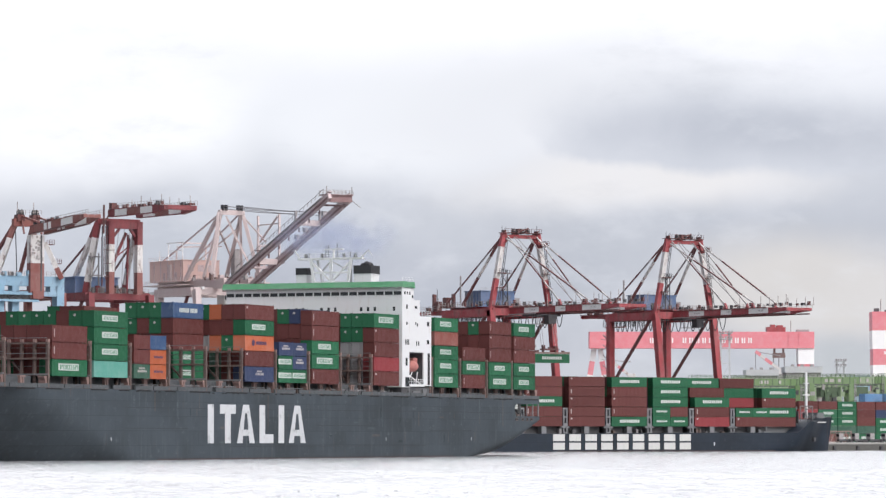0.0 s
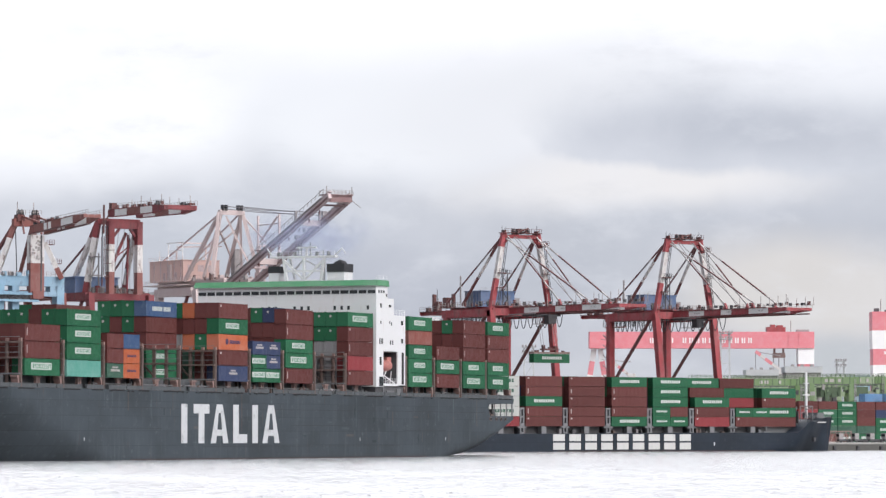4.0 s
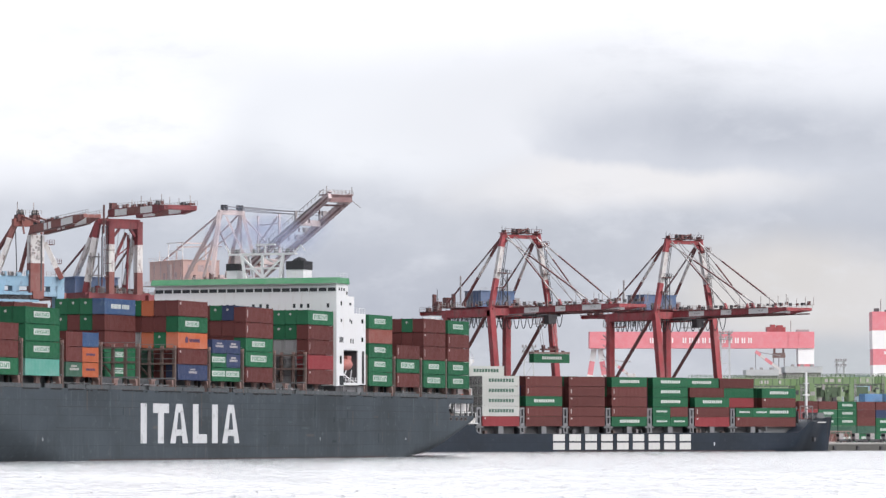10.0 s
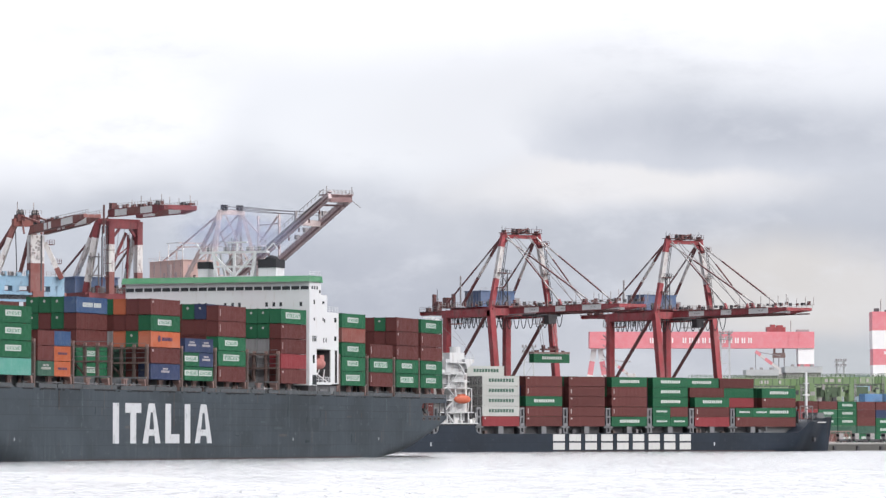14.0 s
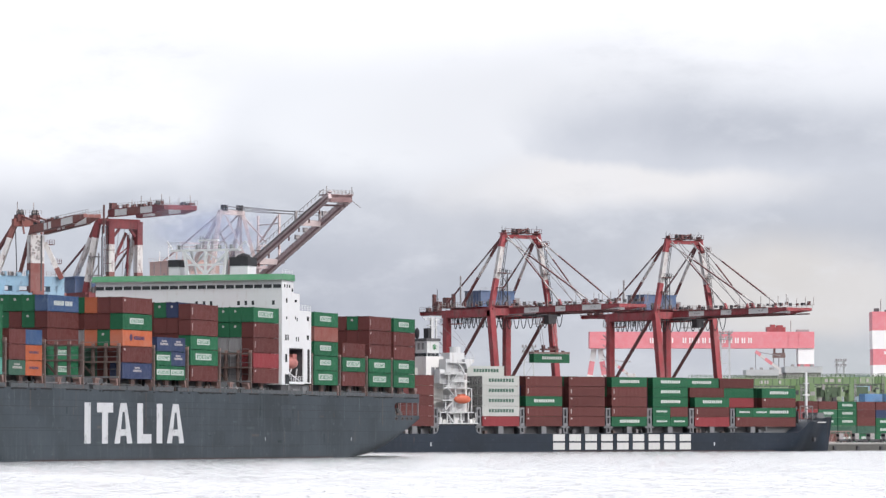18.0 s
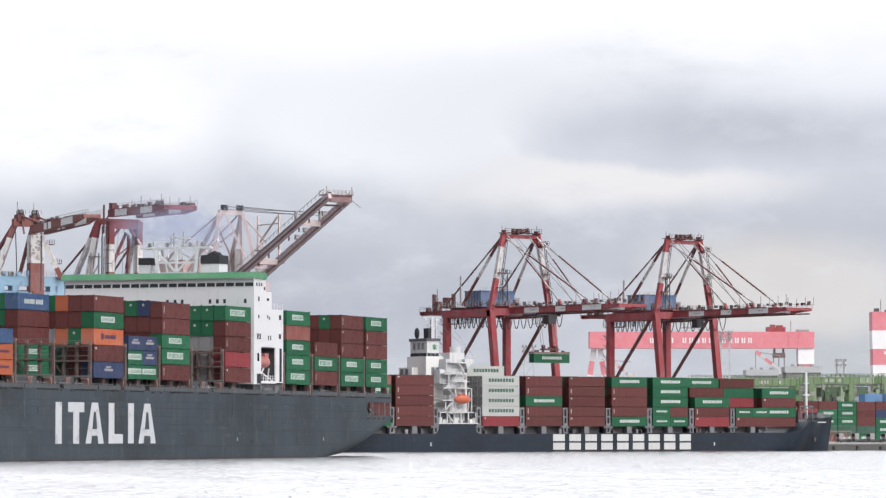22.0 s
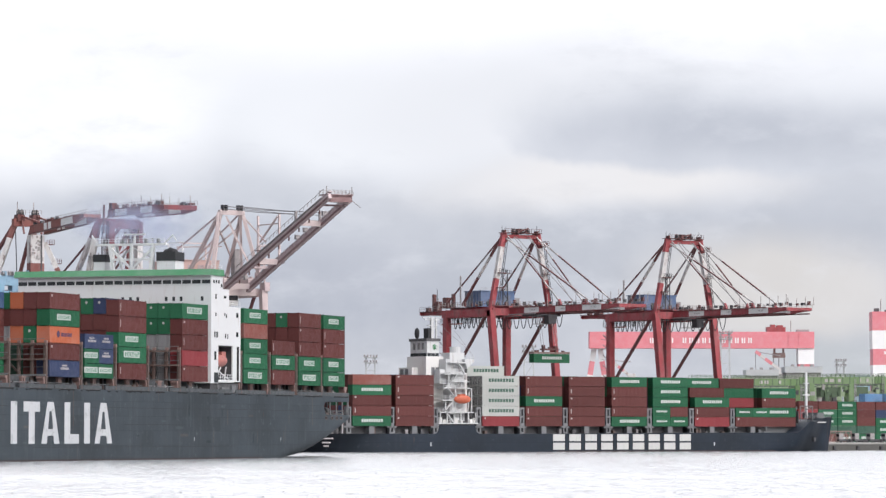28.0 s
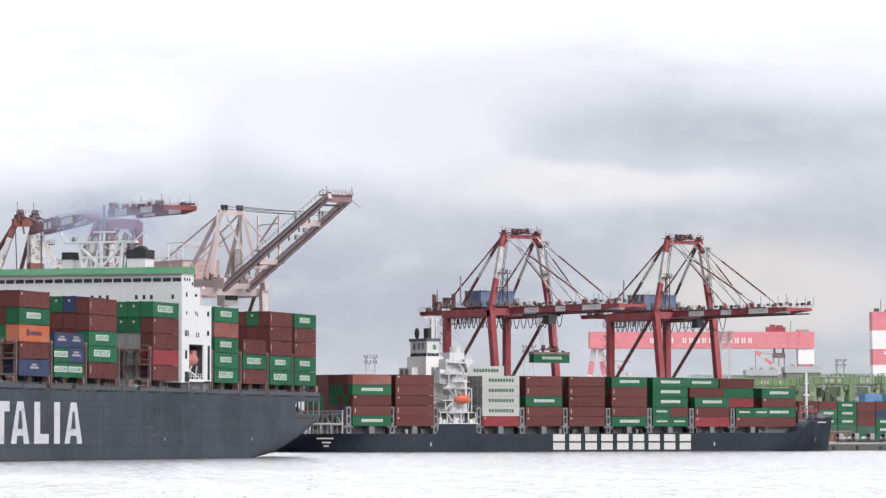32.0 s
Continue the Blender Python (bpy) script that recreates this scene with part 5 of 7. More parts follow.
    mast = part("radar_mast", beams(((36.4, 12, 30.5), (36.4, 12, 37.0), 0.8), ((34.0, 12, 36.2), (39.0, 12, 36.2), 0.3), ((35.0, 12, 34.6), (38.2, 12, 34.6), 1.0, 0.25), ((37.8, 12, 26), (37.8, 12, 36.6), 0.4), ((36.4, 12, 33), (38, 12, 34.6), 0.25)), FEEDER_WHITE, ship, "white radar mast")
    part("radar_scanner", boxes(((33.4, 11.8, 36.6), (39.4, 12.2, 36.9))), FEEDER_WHITE, mast)
    dome = bmesh.new()
    bmesh.ops.create_uvsphere(dome, u_segments=14, v_segments=8, radius=1.0, matrix=Matrix.Translation((32.6, 13.6, 32.4)) @ Matrix.Diagonal((0.6, 0.9, 1.6, 1)))
    part("exhaust_cowl", dome, BLACK, mast, "black cowl")
    part("signal_screen", boxes(((33.6, 9.4, 31.0), (34.6, 11.8, 33.8))), BLACK, mast)
    # bow gear
    fm = part("foremast", tubes(((167.3, 12.6, 9.6), (167.3, 12.6, 23.0), 0.4)), WHITE, ship, "white foremast")
    part("crosstree", boxes(((166.2, 12.3, 16.2), (168.4, 12.9, 16.6)), ((166.6, 12.2, 19.6), (168.0, 13.0, 19.9))), WHITE, fm)
    bk = part("breakwater", boxes(((158.6, 5.5, 8.0), (158.9, 20, 11.6))), DARKSTEEL, ship, "dark steel breakwater")
    for x in (158.8, 160.9, 163.2):
        for y in (4.6, 12.0, 19.6):
            part("breakwater_post", beams(((x, y, 8.4), (x, y, 13.0), 0.24)), GREYSTEEL, bk)
    for y in (4.6, 19.6):
        part("breakwater_beam", beams(((158.8, y, 13.0), (163.2, y, 13.0), 0.28), ((158.8, y, 10.8), (163.2, y, 13.0), 0.18)), GREYSTEEL, bk)
    part("railing", railing((160, 4.2, 9.4), (175.5, 11.5, 9.7), 1.0, 1.5, 0.07), GREYSTEEL, ship)
    part("windlass", boxes(((168.6, 9, 9.6), (171.0, 16, 11.2))), GREYSTEEL, ship)
    part("anchor", boxes(((163.6, 4.2, 2.8), (164.2, 5.2, 4.0))), DARKSTEEL, ship)
    part("name_bar", boxes(((166.0, 5.6, 8.2), (169.0, 6.4, 8.55))), NAME_WHITE, ship)
    return ship


def load_feeder():
    group = "containers stacked on the berthed ship"
    bm = bmesh.new()
    for k, stacks in FAR_STACKS.items():
        x = FAR_BAYS[k] + 6.095
        for row, tiers in stacks.items():
            y = 1.24 + 2.5 * (row - 1)
            for i, c in enumerate(tiers):
                if c == ".":
                    continue
                if row > 1 and (k, row) not in (("H", 2), ("H", 3), ("I", 4), ("J", 3), ("C", 2), ("C", 3), ("C", 4)) and not (k == "A" and i > 1 and row < 6):
                    box(bm, (x - 6.095, y - 1.219, 7.04 + TIER * i), (x + 6.095, y + 1.219, 7.02 + TIER * (i + 1)))
                    continue
                sign = {"G": "letters", "W": "greenletters", "B": ("upright" if i % 2 else "square"), "R": "square"}.get(c, "") if row == 1 or (k, row) in (("H", 3), ("J", 3), ("C", 4)) else ""
                container(c, 12.19, TIER - 0.02, QUAY @ pose(x, y, 7.04 + TIER * i), -1, sign, "stacked on the berthed ship", group)
    for k, tier, colours in (("G", 0, "GG"), ("G", 1, "GB"), ("I", 1, "GG")):
        for j, c in enumerate(colours):
            container(c, 6.06, 2.57 if k != "G" else TIER - 0.02, QUAY @ pose(FAR_BAYS[k] + 3.05 + 6.13 * j, 1.24, 7.04 + TIER * tier), -1,
                      "shortletters" if c == "G" else "", "stacked on the berthed ship", group)
    for k, first, tiers in (("A", 8, 5), ("B", 4, 5), ("C", 5, 5), ("D", 3, 5), ("E", 3, 5), ("F", 3, 5), ("G", 3, 5), ("H", 4, 5), ("I", 6, 5), ("J", 5, 4)):
        for row in range(first, 11 if k != "J" else 8):
            y = 1.24 + 2.5 * (row - 1)
            for i in range(tiers):
                box(bm, (FAR_BAYS[k], y - 1.219, 7.04 + TIER * i), (FAR_BAYS[k] + 12.19, y + 1.219, 7.02 + TIER * (i + 1)))
    ob = part("inner_containers", bm, MIXED)
    ob.matrix_basis = QUAY
    tagged(ob, "maroon and green containers in the berthed ship's inner rows", "container", kind="stuff")


feeder_ship()
load_feeder()


# ---------------------------------------------------------------- quay cranes
def banded(name, p, q, bands, w, h, parent, label=""):
    """A straight member painted in bands: (share where it ends, paint)."""
    t = 0.0
    for end, mat in bands:
        bm = beams((lerp(p, q, t), lerp(p, q, end), w, h))
        part(name, bm, mat, parent, label)
        t = end


def festoon(p, q, loops, sag, r, parent):
    """Trolley cable hung in loops, each loop a part."""
    for i in range(loops):
        bm = bmesh.new()
        a, b = lerp(p, q, i / loops), lerp(p, q, (i + 0.86) / loops)
        last = a
        for j in range(1, 7):
            u = j / 6
            c = lerp(a, b, u)
            c = (c[0], c[1], c[2] - sag * 4 * u * (1 - u))
            beam(bm, last, c, r * 2)
            last = c
        part("festoon_cable", bm, CABLE, parent, "looped black trolley cable")


def legs_and_portal(crane, red, sea=32.0, land=57.0, span=10.4, top=40.0, lean=4.9):
    """Four legs, sill beams with wheel bogies, portal beams and braces."""
    for s in (-1, 1):
        part("sea_leg", beams(((s * span, sea - 2.6, 3.6), (s * span, sea - 2.6 + lean, top), 1.7, 1.9)), red, crane)
        part("land_leg", beams(((s * span, land, 3.6), (s * span, land, top), 1.8, 1.8)), red, crane)
        part("brace", beams(((s * span, sea + 4.0, top - 0.6), (s * span, land - 1.8, 20.5), 0.7, 0.7)), STAY, crane)
        part("portal_beam", beams(((s * span, sea + 1.6, top - 0.6), (s * span, land + 1.5, top - 0.6), 1.7, 2.2)), red, crane)
        for y in (sea - 2.6, land):
            part("bogie", boxes(((s * span - 3.5, y - 0.6, 2.4), (s * span + 3.5, y + 0.6, 3.7))), DARKSTEEL, crane)
    for y, z in ((sea + 2.2, top - 0.4), (land, top - 0.4), (sea - 2.2, 9.0), (land, 9.0)):
        part("cross_beam", beams(((-span, y, z), (span, y, z), 1.8, 2.0)), red, crane)


def red_crane():
    crane = thing("quay_crane", QUAY @ pose(81.2, 0, 0), "red and white ship-to-shore gantry crane with lowered boom", "crane", "red and white quay cranes")
    R, W = CRANE_RED, CRANE_WHITE
    legs_and_portal(crane, R)
    for s in (-1, 1):
        banded("frame_leg", (s * 10.2, 34.6, 39.6), (s * 5.8, 34.5, 62.20), ((0.42, R), (0.82, W), (1.0, R)), 1.35, 1.35, crane)
        banded("back_leg", (s * 8.0, 52.5, 42.0), (s * 5.8, 35.0, 61.60), ((0.4, STAY), (0.7, CRANE_OLDWHITE), (1.0, STAY)), 0.62, 0.62, crane)
        banded("back_stay", (s * 5.8, 35.4, 61.20), (s * 8.0, 60.80, 42.6), ((0.25, STAY), (0.45, STAYGREY), (1.0, STAY)), 0.34, 0.34, crane)
        part("back_stay", beams(((s * 8.0, 53.5, 50.5), (s * 8.0, 53.5, 42.6), 0.35)), STAYGREY, crane)
        banded("fore_stay", (s * 5.6, 33.5, 60.60), (s * 4.0, -4.5, 42.0), ((0.28, STAY_PALE), (0.86, STAY), (1.0, STAY_PALE)), 0.34, 0.34, crane)
        banded("fore_stay", (s * 5.0, 33.5, 61.20), (s * 4.0, 9.5, 42.2), ((0.35, STAY_PALE), (0.7, STAY), (1.0, STAY_PALE)), 0.30, 0.30, crane)
        part("hoist_rope", tubes(((s * 2.0, 33.8, 61.20), (s * 1.6, 6.0, 42.0), 0.11), ((s * 2.8, 33.8, 61.20), (s * 2.4, 12.0, 42.0), 0.11), n=5), STAYGREY, crane)
        part("leg_platform", boxes(((s * 7.6 - 1.0, 32.6, 50.6), (s * 7.6 + 1.6, 34.2, 50.75)), ((s * 8.4 - 0.6, 32.6, 46.4), (s * 8.4 + 1.6, 34.2, 46.55))), CRANE_GEAR, crane)
        part("leg_rail", railing((s * 7.6 - 1.0, 32.6, 50.75), (s * 7.6 + 1.6, 32.6, 50.75), 1.1, 0.6, 0.07, 2), CABLE, crane)
        part("leg_ladder", beams(((s * 9.3 + 0.8, 33.6, 42.0), (s * 6.4 + 0.9, 33.6, 60.0), 0.14), ((s * 9.3 + 1.3, 33.6, 42.0), (s * 6.4 + 1.4, 33.6, 60.0), 0.14)), CABLE, crane)
        # twin main girder and boom
        part("girder", beams(((s * 4, 64.0, 40.2), (s * 4, 33.5, 40.2), 1.3, 2.5)), R, crane)
        part("girder_tail", beams(((s * 4, 80.0, 40.2), (s * 4, 64.0, 40.3), 1.0, 1.0)), R, crane)
        banded("boom", (s * 4, 33.5, 39.85), (s * 4, -11.5, 39.85), ((0.169, R), (0.331, LIT_BAND_WHITE), (0.511, R), (0.62, LIT_BAND_WHITE), (0.80, R), (1.0, LIT_BAND_WHITE)), 1.3, 1.55, crane)
        part("boom_rail_beam", boxes(((s * 4 - 0.4, -19.0, 38.66), (s * 4 + 0.4, 33.4, 39.02))), CRANE_GEAR, crane, "dark trolley rail under the boom")
        part("boom_walkway", boxes(((s * 4 + s * 0.66 - 0.28, -10.4, 40.72), (s * 4 + s * 0.66 + 0.28, 33.2, 40.88))), CRANE_GEAR, crane)
        part("boom_flange", boxes(((s * 4 - 0.72, -11.5, 39.02), (s * 4 + 0.72, 33.4, 39.12))), R, crane)
        part("boom_flange", boxes(((s * 4 - 0.72, -11.5, 40.6), (s * 4 + 0.72, 33.4, 40.72))), R, crane)
        for y in (22.0, 6.6, -8.0):
            tagged(part("band_marking", boxes(*[((s * 4 - 0.67, y - 1.3 + k * 0.7, 39.75), (s * 4 + 0.67, y - 0.95 + k * 0.7, 40.05)) for k in range(4)]), STAYGREY, crane), kind="stuff")
        bt = bmesh.new()
        prism(bt, ((-11.5, 39.05), (-11.5, 40.7), (-19.8, 40.5), (-19.8, 39.7)), lambda u, v, d: (s * 4 - 0.6 + d, u, v), 1.2)
        part("boom_tip", bt, R, crane)
        part("walkway_rail", railing((s * 4.9, 33, 40.75), (s * 4.9, -19.5, 40.5), 1.2, 2.4, 0.07, 2), RAIL, crane)
        part("walkway_rail", railing((s * 5.2, 79.6, 40.9), (s * 5.2, 58, 41.4), 1.2, 2.4, 0.07, 2), RAIL, crane)
        for y0, y1, z1 in ((-4.6, -2.6, 42.2), (8.2, 10.4, 42.6)):
            sb = bmesh.new()
            prism(sb, ((y0, 40.7), (y1, 40.7), (y1 - 0.8, z1 - 0.9), ((y0 + y1) / 2, z1)), lambda u, v, d: (s * 4 - 0.3 + d, u, v), 0.6)
            part("stay_bracket", sb, R, crane)
    for y in (64, 50, 24, 10, -4, -14, -19.4):
        part("girder_tie", beams(((-4, y, 40.1), (4, y, 40.1), 0.7, 0.8)), R, crane)
    part("end_tie", beams(((-5, 79.6, 40.3), (5, 79.6, 40.3), 0.8, 0.9)), R, crane)
    part("tail_deck", boxes(((-5.4, 64, 40.7), (5.4, 79.8, 40.85))), CRANE_GEAR, crane)
    part("tail_cabinet", boxes(((-5.2, 70.0, 40.85), (-3.6, 71.6, 43.6)), ((-5.0, 72.4, 40.85), (-4.0, 73.2, 45.8)), ((-4.6, 76.0, 40.85), (-3.4, 77.4, 42.0))), CRANE_GEAR, crane, "dark red switch cabinets on the tail deck")
    part("tail_mast", tubes(((-4.5, 71.2, 43.6), (-4.5, 71.2, 47.2), 0.1), ((-4.2, 67.0, 40.9), (-4.2, 67.0, 44.2), 0.09), n=5), CABLE, crane)
    part("apex_beam", beams(((-6.2, 34.5, 61.20), (6.2, 34.5, 61.20), 1.3, 1.05)), R, crane)
    part("apex_truss", beams(((-5.6, 34.2, 60.7), (-2.0, 34.2, 62.1), 0.5), ((-2.0, 34.2, 62.1), (1.4, 34.2, 60.9), 0.45), ((1.4, 34.2, 60.9), (5.6, 34.2, 62.2), 0.5), ((-1.2, 34.0, 62.6), (2.4, 34.0, 63.6), 0.4)), CRANE_GEAR, crane)
    part("apex_deck", boxes(((-6.4, 33, 62.15), (6.4, 36.5, 62.30))), CRANE_GEAR, crane)
    part("apex_rail", railing((-6.4, 33.2, 62.30), (6.4, 33.2, 62.30), 1.1, 1.2, 0.06, 2), CRANE_GEAR, crane)
    for x in (-2.4, 0.4, 2.6):
        sh = bmesh.new()
        tube(sh, (x - 0.3, 34.6, 62.70), (x + 0.3, 34.6, 62.70), 0.8, 14)
        part("sheave", sh, DARKSTEEL, crane)
    for x, h in ((-6.4, 2.0), (-5.0, 1.6), (5.6, 2.2), (6.6, 1.5), (1.6, 1.7)):
        part("mast_pole", tubes(((x, 34.5, 62.20), (x, 34.5, 62.20 + h), 0.07), n=5), CABLE, crane)
    for x, w, h in ((-5.8, 0.3, 0.7), (-1.0, 0.35, 1.1), (1.5, 0.25, 0.5), (5.4, 0.3, 0.6)):
        part("apex_gear", boxes(((x - w, 33.6, 62.30), (x + w, 35.2, 62.30 + h))), CRANE_GEAR, crane)
    part("apex_side_deck", boxes(((5.6, 32.6, 58.70), (8.6, 34.4, 58.90))), CRANE_GEAR, crane)
    part("apex_side_rail", railing((5.8, 32.6, 58.90), (8.6, 32.6, 58.90), 1.1, 0.7, 0.06, 2), CRANE_GEAR, crane)
    part("apex_knee", beams(((-5.6, 34.5, 59.40), (-3.6, 34.5, 61.20), 0.5), ((5.6, 34.5, 59.40), (3.6, 34.5, 61.20), 0.5)), R, crane)
    part("apex_lamp", boxes(((7.6, 33, 58.90), (8.4, 34.0, 59.70))), CRANE_GEAR, crane)
    r = random.Random(5)
    for s in (-1, 1):
        for y in (30, 26.5, 21, 16.4, 13, 6, 3.5, -3, -7, -11, -14.5, -17, -19.5):
            hgt = r.uniform(0.4, 1.1)
            part("deck_fitting", boxes(((s * 4 - 0.3, y, 41.3), (s * 4 + r.uniform(0.0, 0.5), y + r.uniform(0.5, 1.3), 41.3 + hgt))), r.choice((CABLE, CRANE_GEAR, CRANE_GEAR, DARKSTEEL)), crane)
        for y in (-20.2, -16.5, -12.5, -8.5, 14.0, 63.30, 70.0):
            part("lamp_post", tubes(((s * 4.9, y, 41.2), (s * 4.9, y, 41.2 + r.uniform(2.0, 3.4)), 0.1), n=5), RAIL, crane)
        for y in (36.5, 38.4, 42.0, 44.5, 57.5, 59.5, 62.30):
            part("deck_fitting", boxes(((s * 8.4 - 0.4, y, 41.4), (s * 8.4 + 0.4, y + r.uniform(0.4, 0.9), 41.4 + r.uniform(0.4, 1.6)))), r.choice((CRANE_GEAR, CABLE, CRANE_GEAR)), crane)
    hs = part("machinery_house", boxes(((-5.6, 46.6, 41.5), (6.1, 50.8, 46.0))), HOUSE_BLUE, crane, "blue machinery house")
    part("roof", boxes(((-5.8, 46.4, 46.0), (6.3, 55.3, 46.16))), HOUSE_BLUE, hs)
    part("annex", boxes(((-5.5, 50.8, 41.5), (5.6, 55.1, 46.0))), HOUSE_GREY, hs, "grey-blue annex behind the machinery house")
    part("annex", boxes(((6.1, 47.6, 41.5), (8.6, 50.6, 44.2))), STAYGREY, hs, "grey annex beside the machinery house")
    part("house_door", boxes(((-3.0, 46.5, 41.6), (-1.8, 46.6, 43.7))), DARKSTEEL, hs)
    part("louvre", boxes(*[((2.2, 46.5, 43.2 + 0.35 * k), (4.6, 46.6, 43.4 + 0.35 * k)) for k in range(5)]), HOUSE_GREY, hs)
    part("roof_rail", railing((-5.6, 46.5, 46.16), (6.2, 46.5, 46.16), 0.8, 1.8, 0.04, 2), STAYGREY, hs)
    for i in range(5):
        part("rib", boxes(((-5.7, 47.4 + i * 1.55, 41.6), (-5.5, 47.55 + i * 1.55, 45.9))), HOUSE_GREY, hs)
    part("platform", boxes(((-10.2, 33.5, 41.3), (10.2, 36.0, 41.5)), ((-10.2, 56.5, 41.3), (10.2, 61.30, 41.5))), CRANE_GEAR, crane)
    part("platform_rail", railing((-10.2, 61.20, 41.5), (10.2, 61.20, 41.5), 1.2, 1.6, 0.07, 2), RAIL, crane)
    part("platform_rail", railing((-10.2, 33.6, 41.5), (10.2, 33.6, 41.5), 1.2, 1.6, 0.07, 2), RAIL, crane)
    part("platform_rail", railing((-10.3, 61.20, 41.5), (-10.3, 36.0, 41.5), 1.2, 1.6, 0.07, 2), RAIL, crane)
    for i in range(26):
        x, y = r.uniform(-9.6, 9.6), r.uniform(33.6, 62)
        if -8.8 < x < 8.8 and 45 < y < 52:
            continue
        w, h = r.uniform(0.12, 0.4), r.uniform(0.4, 2.0)
        part("deck_cabinet", boxes(((x - w, y - w, 41.4), (x + w, y + w, 41.4 + h))), r.choice((CRANE_GEAR, DARKSTEEL, CABLE, STAY)), crane)
    for i in range(14):
        y = 36 + i * 1.9
        part("hanger_frame", beams(((-5.4, y, 39.0), (-5.4, y, 36.9), 0.1), ((-5.4, y, 36.9), (-4.2, y, 36.9), 0.1)), CABLE, crane)
    part("under_walk", boxes(((-6.2, 36, 38.3), (-5.3, 62, 38.45))), CRANE_GEAR, crane)
    part("under_walk_rail", railing((-6.2, 62, 38.45), (-6.2, 36, 38.45), 1.1, 1.1, 0.06, 3), CRANE_GEAR, crane)
    for x, y, top in ((0.6, 44.4, 51.0),):
        st = part("stair_tower", beams(((x, y, 41.5), (x, y, top), 0.2), ((x + 1.6, y, 41.5), (x + 1.6, y, top), 0.2)), CABLE, crane, "dark steel stair tower")
        part("stair_flight", beams(*[((x + (1.6 if k % 2 else 0), y, 41.6 + 2.1 * k), (x + (0 if k % 2 else 1.6), y, 43.7 + 2.1 * k), 0.16) for k in range(5)]), CABLE, st)
        part("landing", boxes(((x - 0.8, y - 0.7, top), (x + 2.4, y + 0.7, top + 0.15))), CRANE_GEAR, st)
        part("landing_rail", railing((x - 0.8, y - 0.7, top), (x + 2.4, y - 0.7, top), 1.1, 0.7, 0.06, 2), CABLE, st)
    part("tail_gear", boxes(((-8, 61, 41.5), (-6.6, 63, 44.5)), ((-5.4, 61.30, 41.5), (-4.6, 62.30, 45.6))), CRANE_GEAR, crane)
    festoon((-4.8, 62, 38.8), (-4.8, 36, 38.8), 11, 3.4, 0.09, crane)
    festoon((4.8, 56, 38.8), (4.8, 20, 38.8), 10, 3.6, 0.08, crane)
    part("cable_track", boxes(((-5.1, 20, 38.7), (-4.7, 64, 38.95)), ((4.7, 20, 38.7), (5.1, 64, 38.95))), STAYGREY, crane)
    part("rear_walk", boxes(((-10.4, 50, 36.4), (-9.6, 60, 36.7))), CRANE_BROWN, crane)
    part("rear_walk_rail", railing((-10.4, 60.60, 36.7), (-10.4, 40.5, 36.7), 2.0, 0.9, 0.08, 2), CABLE, crane)
    part("ladder", beams(*[((-10.4, 58.3, 6 + 3.0 * i), (-10.4, 60.80, 7.5 + 3.0 * i), 0.22) for i in range(10)], *[((-11.6, 59.70, 6 + 3.0 * i), (-9.4, 59.70, 6 + 3.0 * i), 1.0, 0.15) for i in range(10)]), STAYGREY, crane)
    return crane


def trolley(crane, y):
    tr = part("trolley", boxes(((-4.6, y - 3, 38.2), (4.6, y + 3, 38.7)), ((-1.4, y - 5.6, 36.0), (1.2, y - 3.2, 38.4))), CABLE, crane, "dark trolley with operator's cab")
    part("cab_floor", boxes(((-3.2, y - 2.8, 35.9), (1.2, y + 0.2, 36.05)), ((-3.2, y - 0.1, 36.05), (-3.05, y + 0.1, 38.3)), ((-1.6, y - 0.1, 36.05), (-1.45, y + 0.1, 38.3))), STAYGREY, tr)
    return tr


crane_a = red_crane()
crane_b = copy_thing(crane_a, QUAY @ pose(139.2, 0, 0))
trolley(crane_a, 24.0)
trolley(crane_b, 32.0)

# spreader with a container on the hook
spreader = thing("spreader", QUAY @ pose(80.4, 19.0, 0), "rusty crane spreader hanging on ropes with gear on top", "spreader")
part("spreader_beam", boxes(((-6.1, -1.2, 27.55), (6.1, -0.9, 27.95)), ((-6.1, 0.9, 27.55), (6.1, 1.2, 27.95)), ((-6.2, -1.25, 27.5), (-5.8, 1.25, 28.05)), ((5.8, -1.25, 27.5), (6.2, 1.25, 28.05))), RUSTPRIMER, spreader)
part("head_block", boxes(((-2.6, -0.9, 28.5), (2.8, -0.7, 28.95)), ((-2.6, 0.7, 28.5), (2.8, 0.9, 28.95)), ((-2.4, -0.3, 27.95), (-1.9, 0.3, 28.6)), ((1.8, -0.3, 27.95), (2.3, 0.3, 28.6)), ((-2.4, -0.4, 28.9), (-1.7, 0.4, 30.0)), ((1.7, -0.5, 28.9), (2.5, 0.5, 29.7)), ((-4.9, -0.5, 27.95), (-3.9, 0.5, 28.5)), ((4.3, -0.4, 27.95), (5.0, 0.4, 28.4)), ((-0.3, -0.3, 28.9), (0.4, 0.3, 29.4))), CRANE_GEAR, spreader)
part("hoist_rope", tubes(*[((x, y, 29.5), (x * 0.9, y + 2.0, 38.4), 0.07) for x in (-2.3, 2.6) for y in (-0.6, 0.6)], n=5), STAYGREY, spreader)
container("G", 12.19, 2.56, QUAY @ pose(80.4, 19.0, 24.94), -1, "letters", "hanging from the crane's spreader")


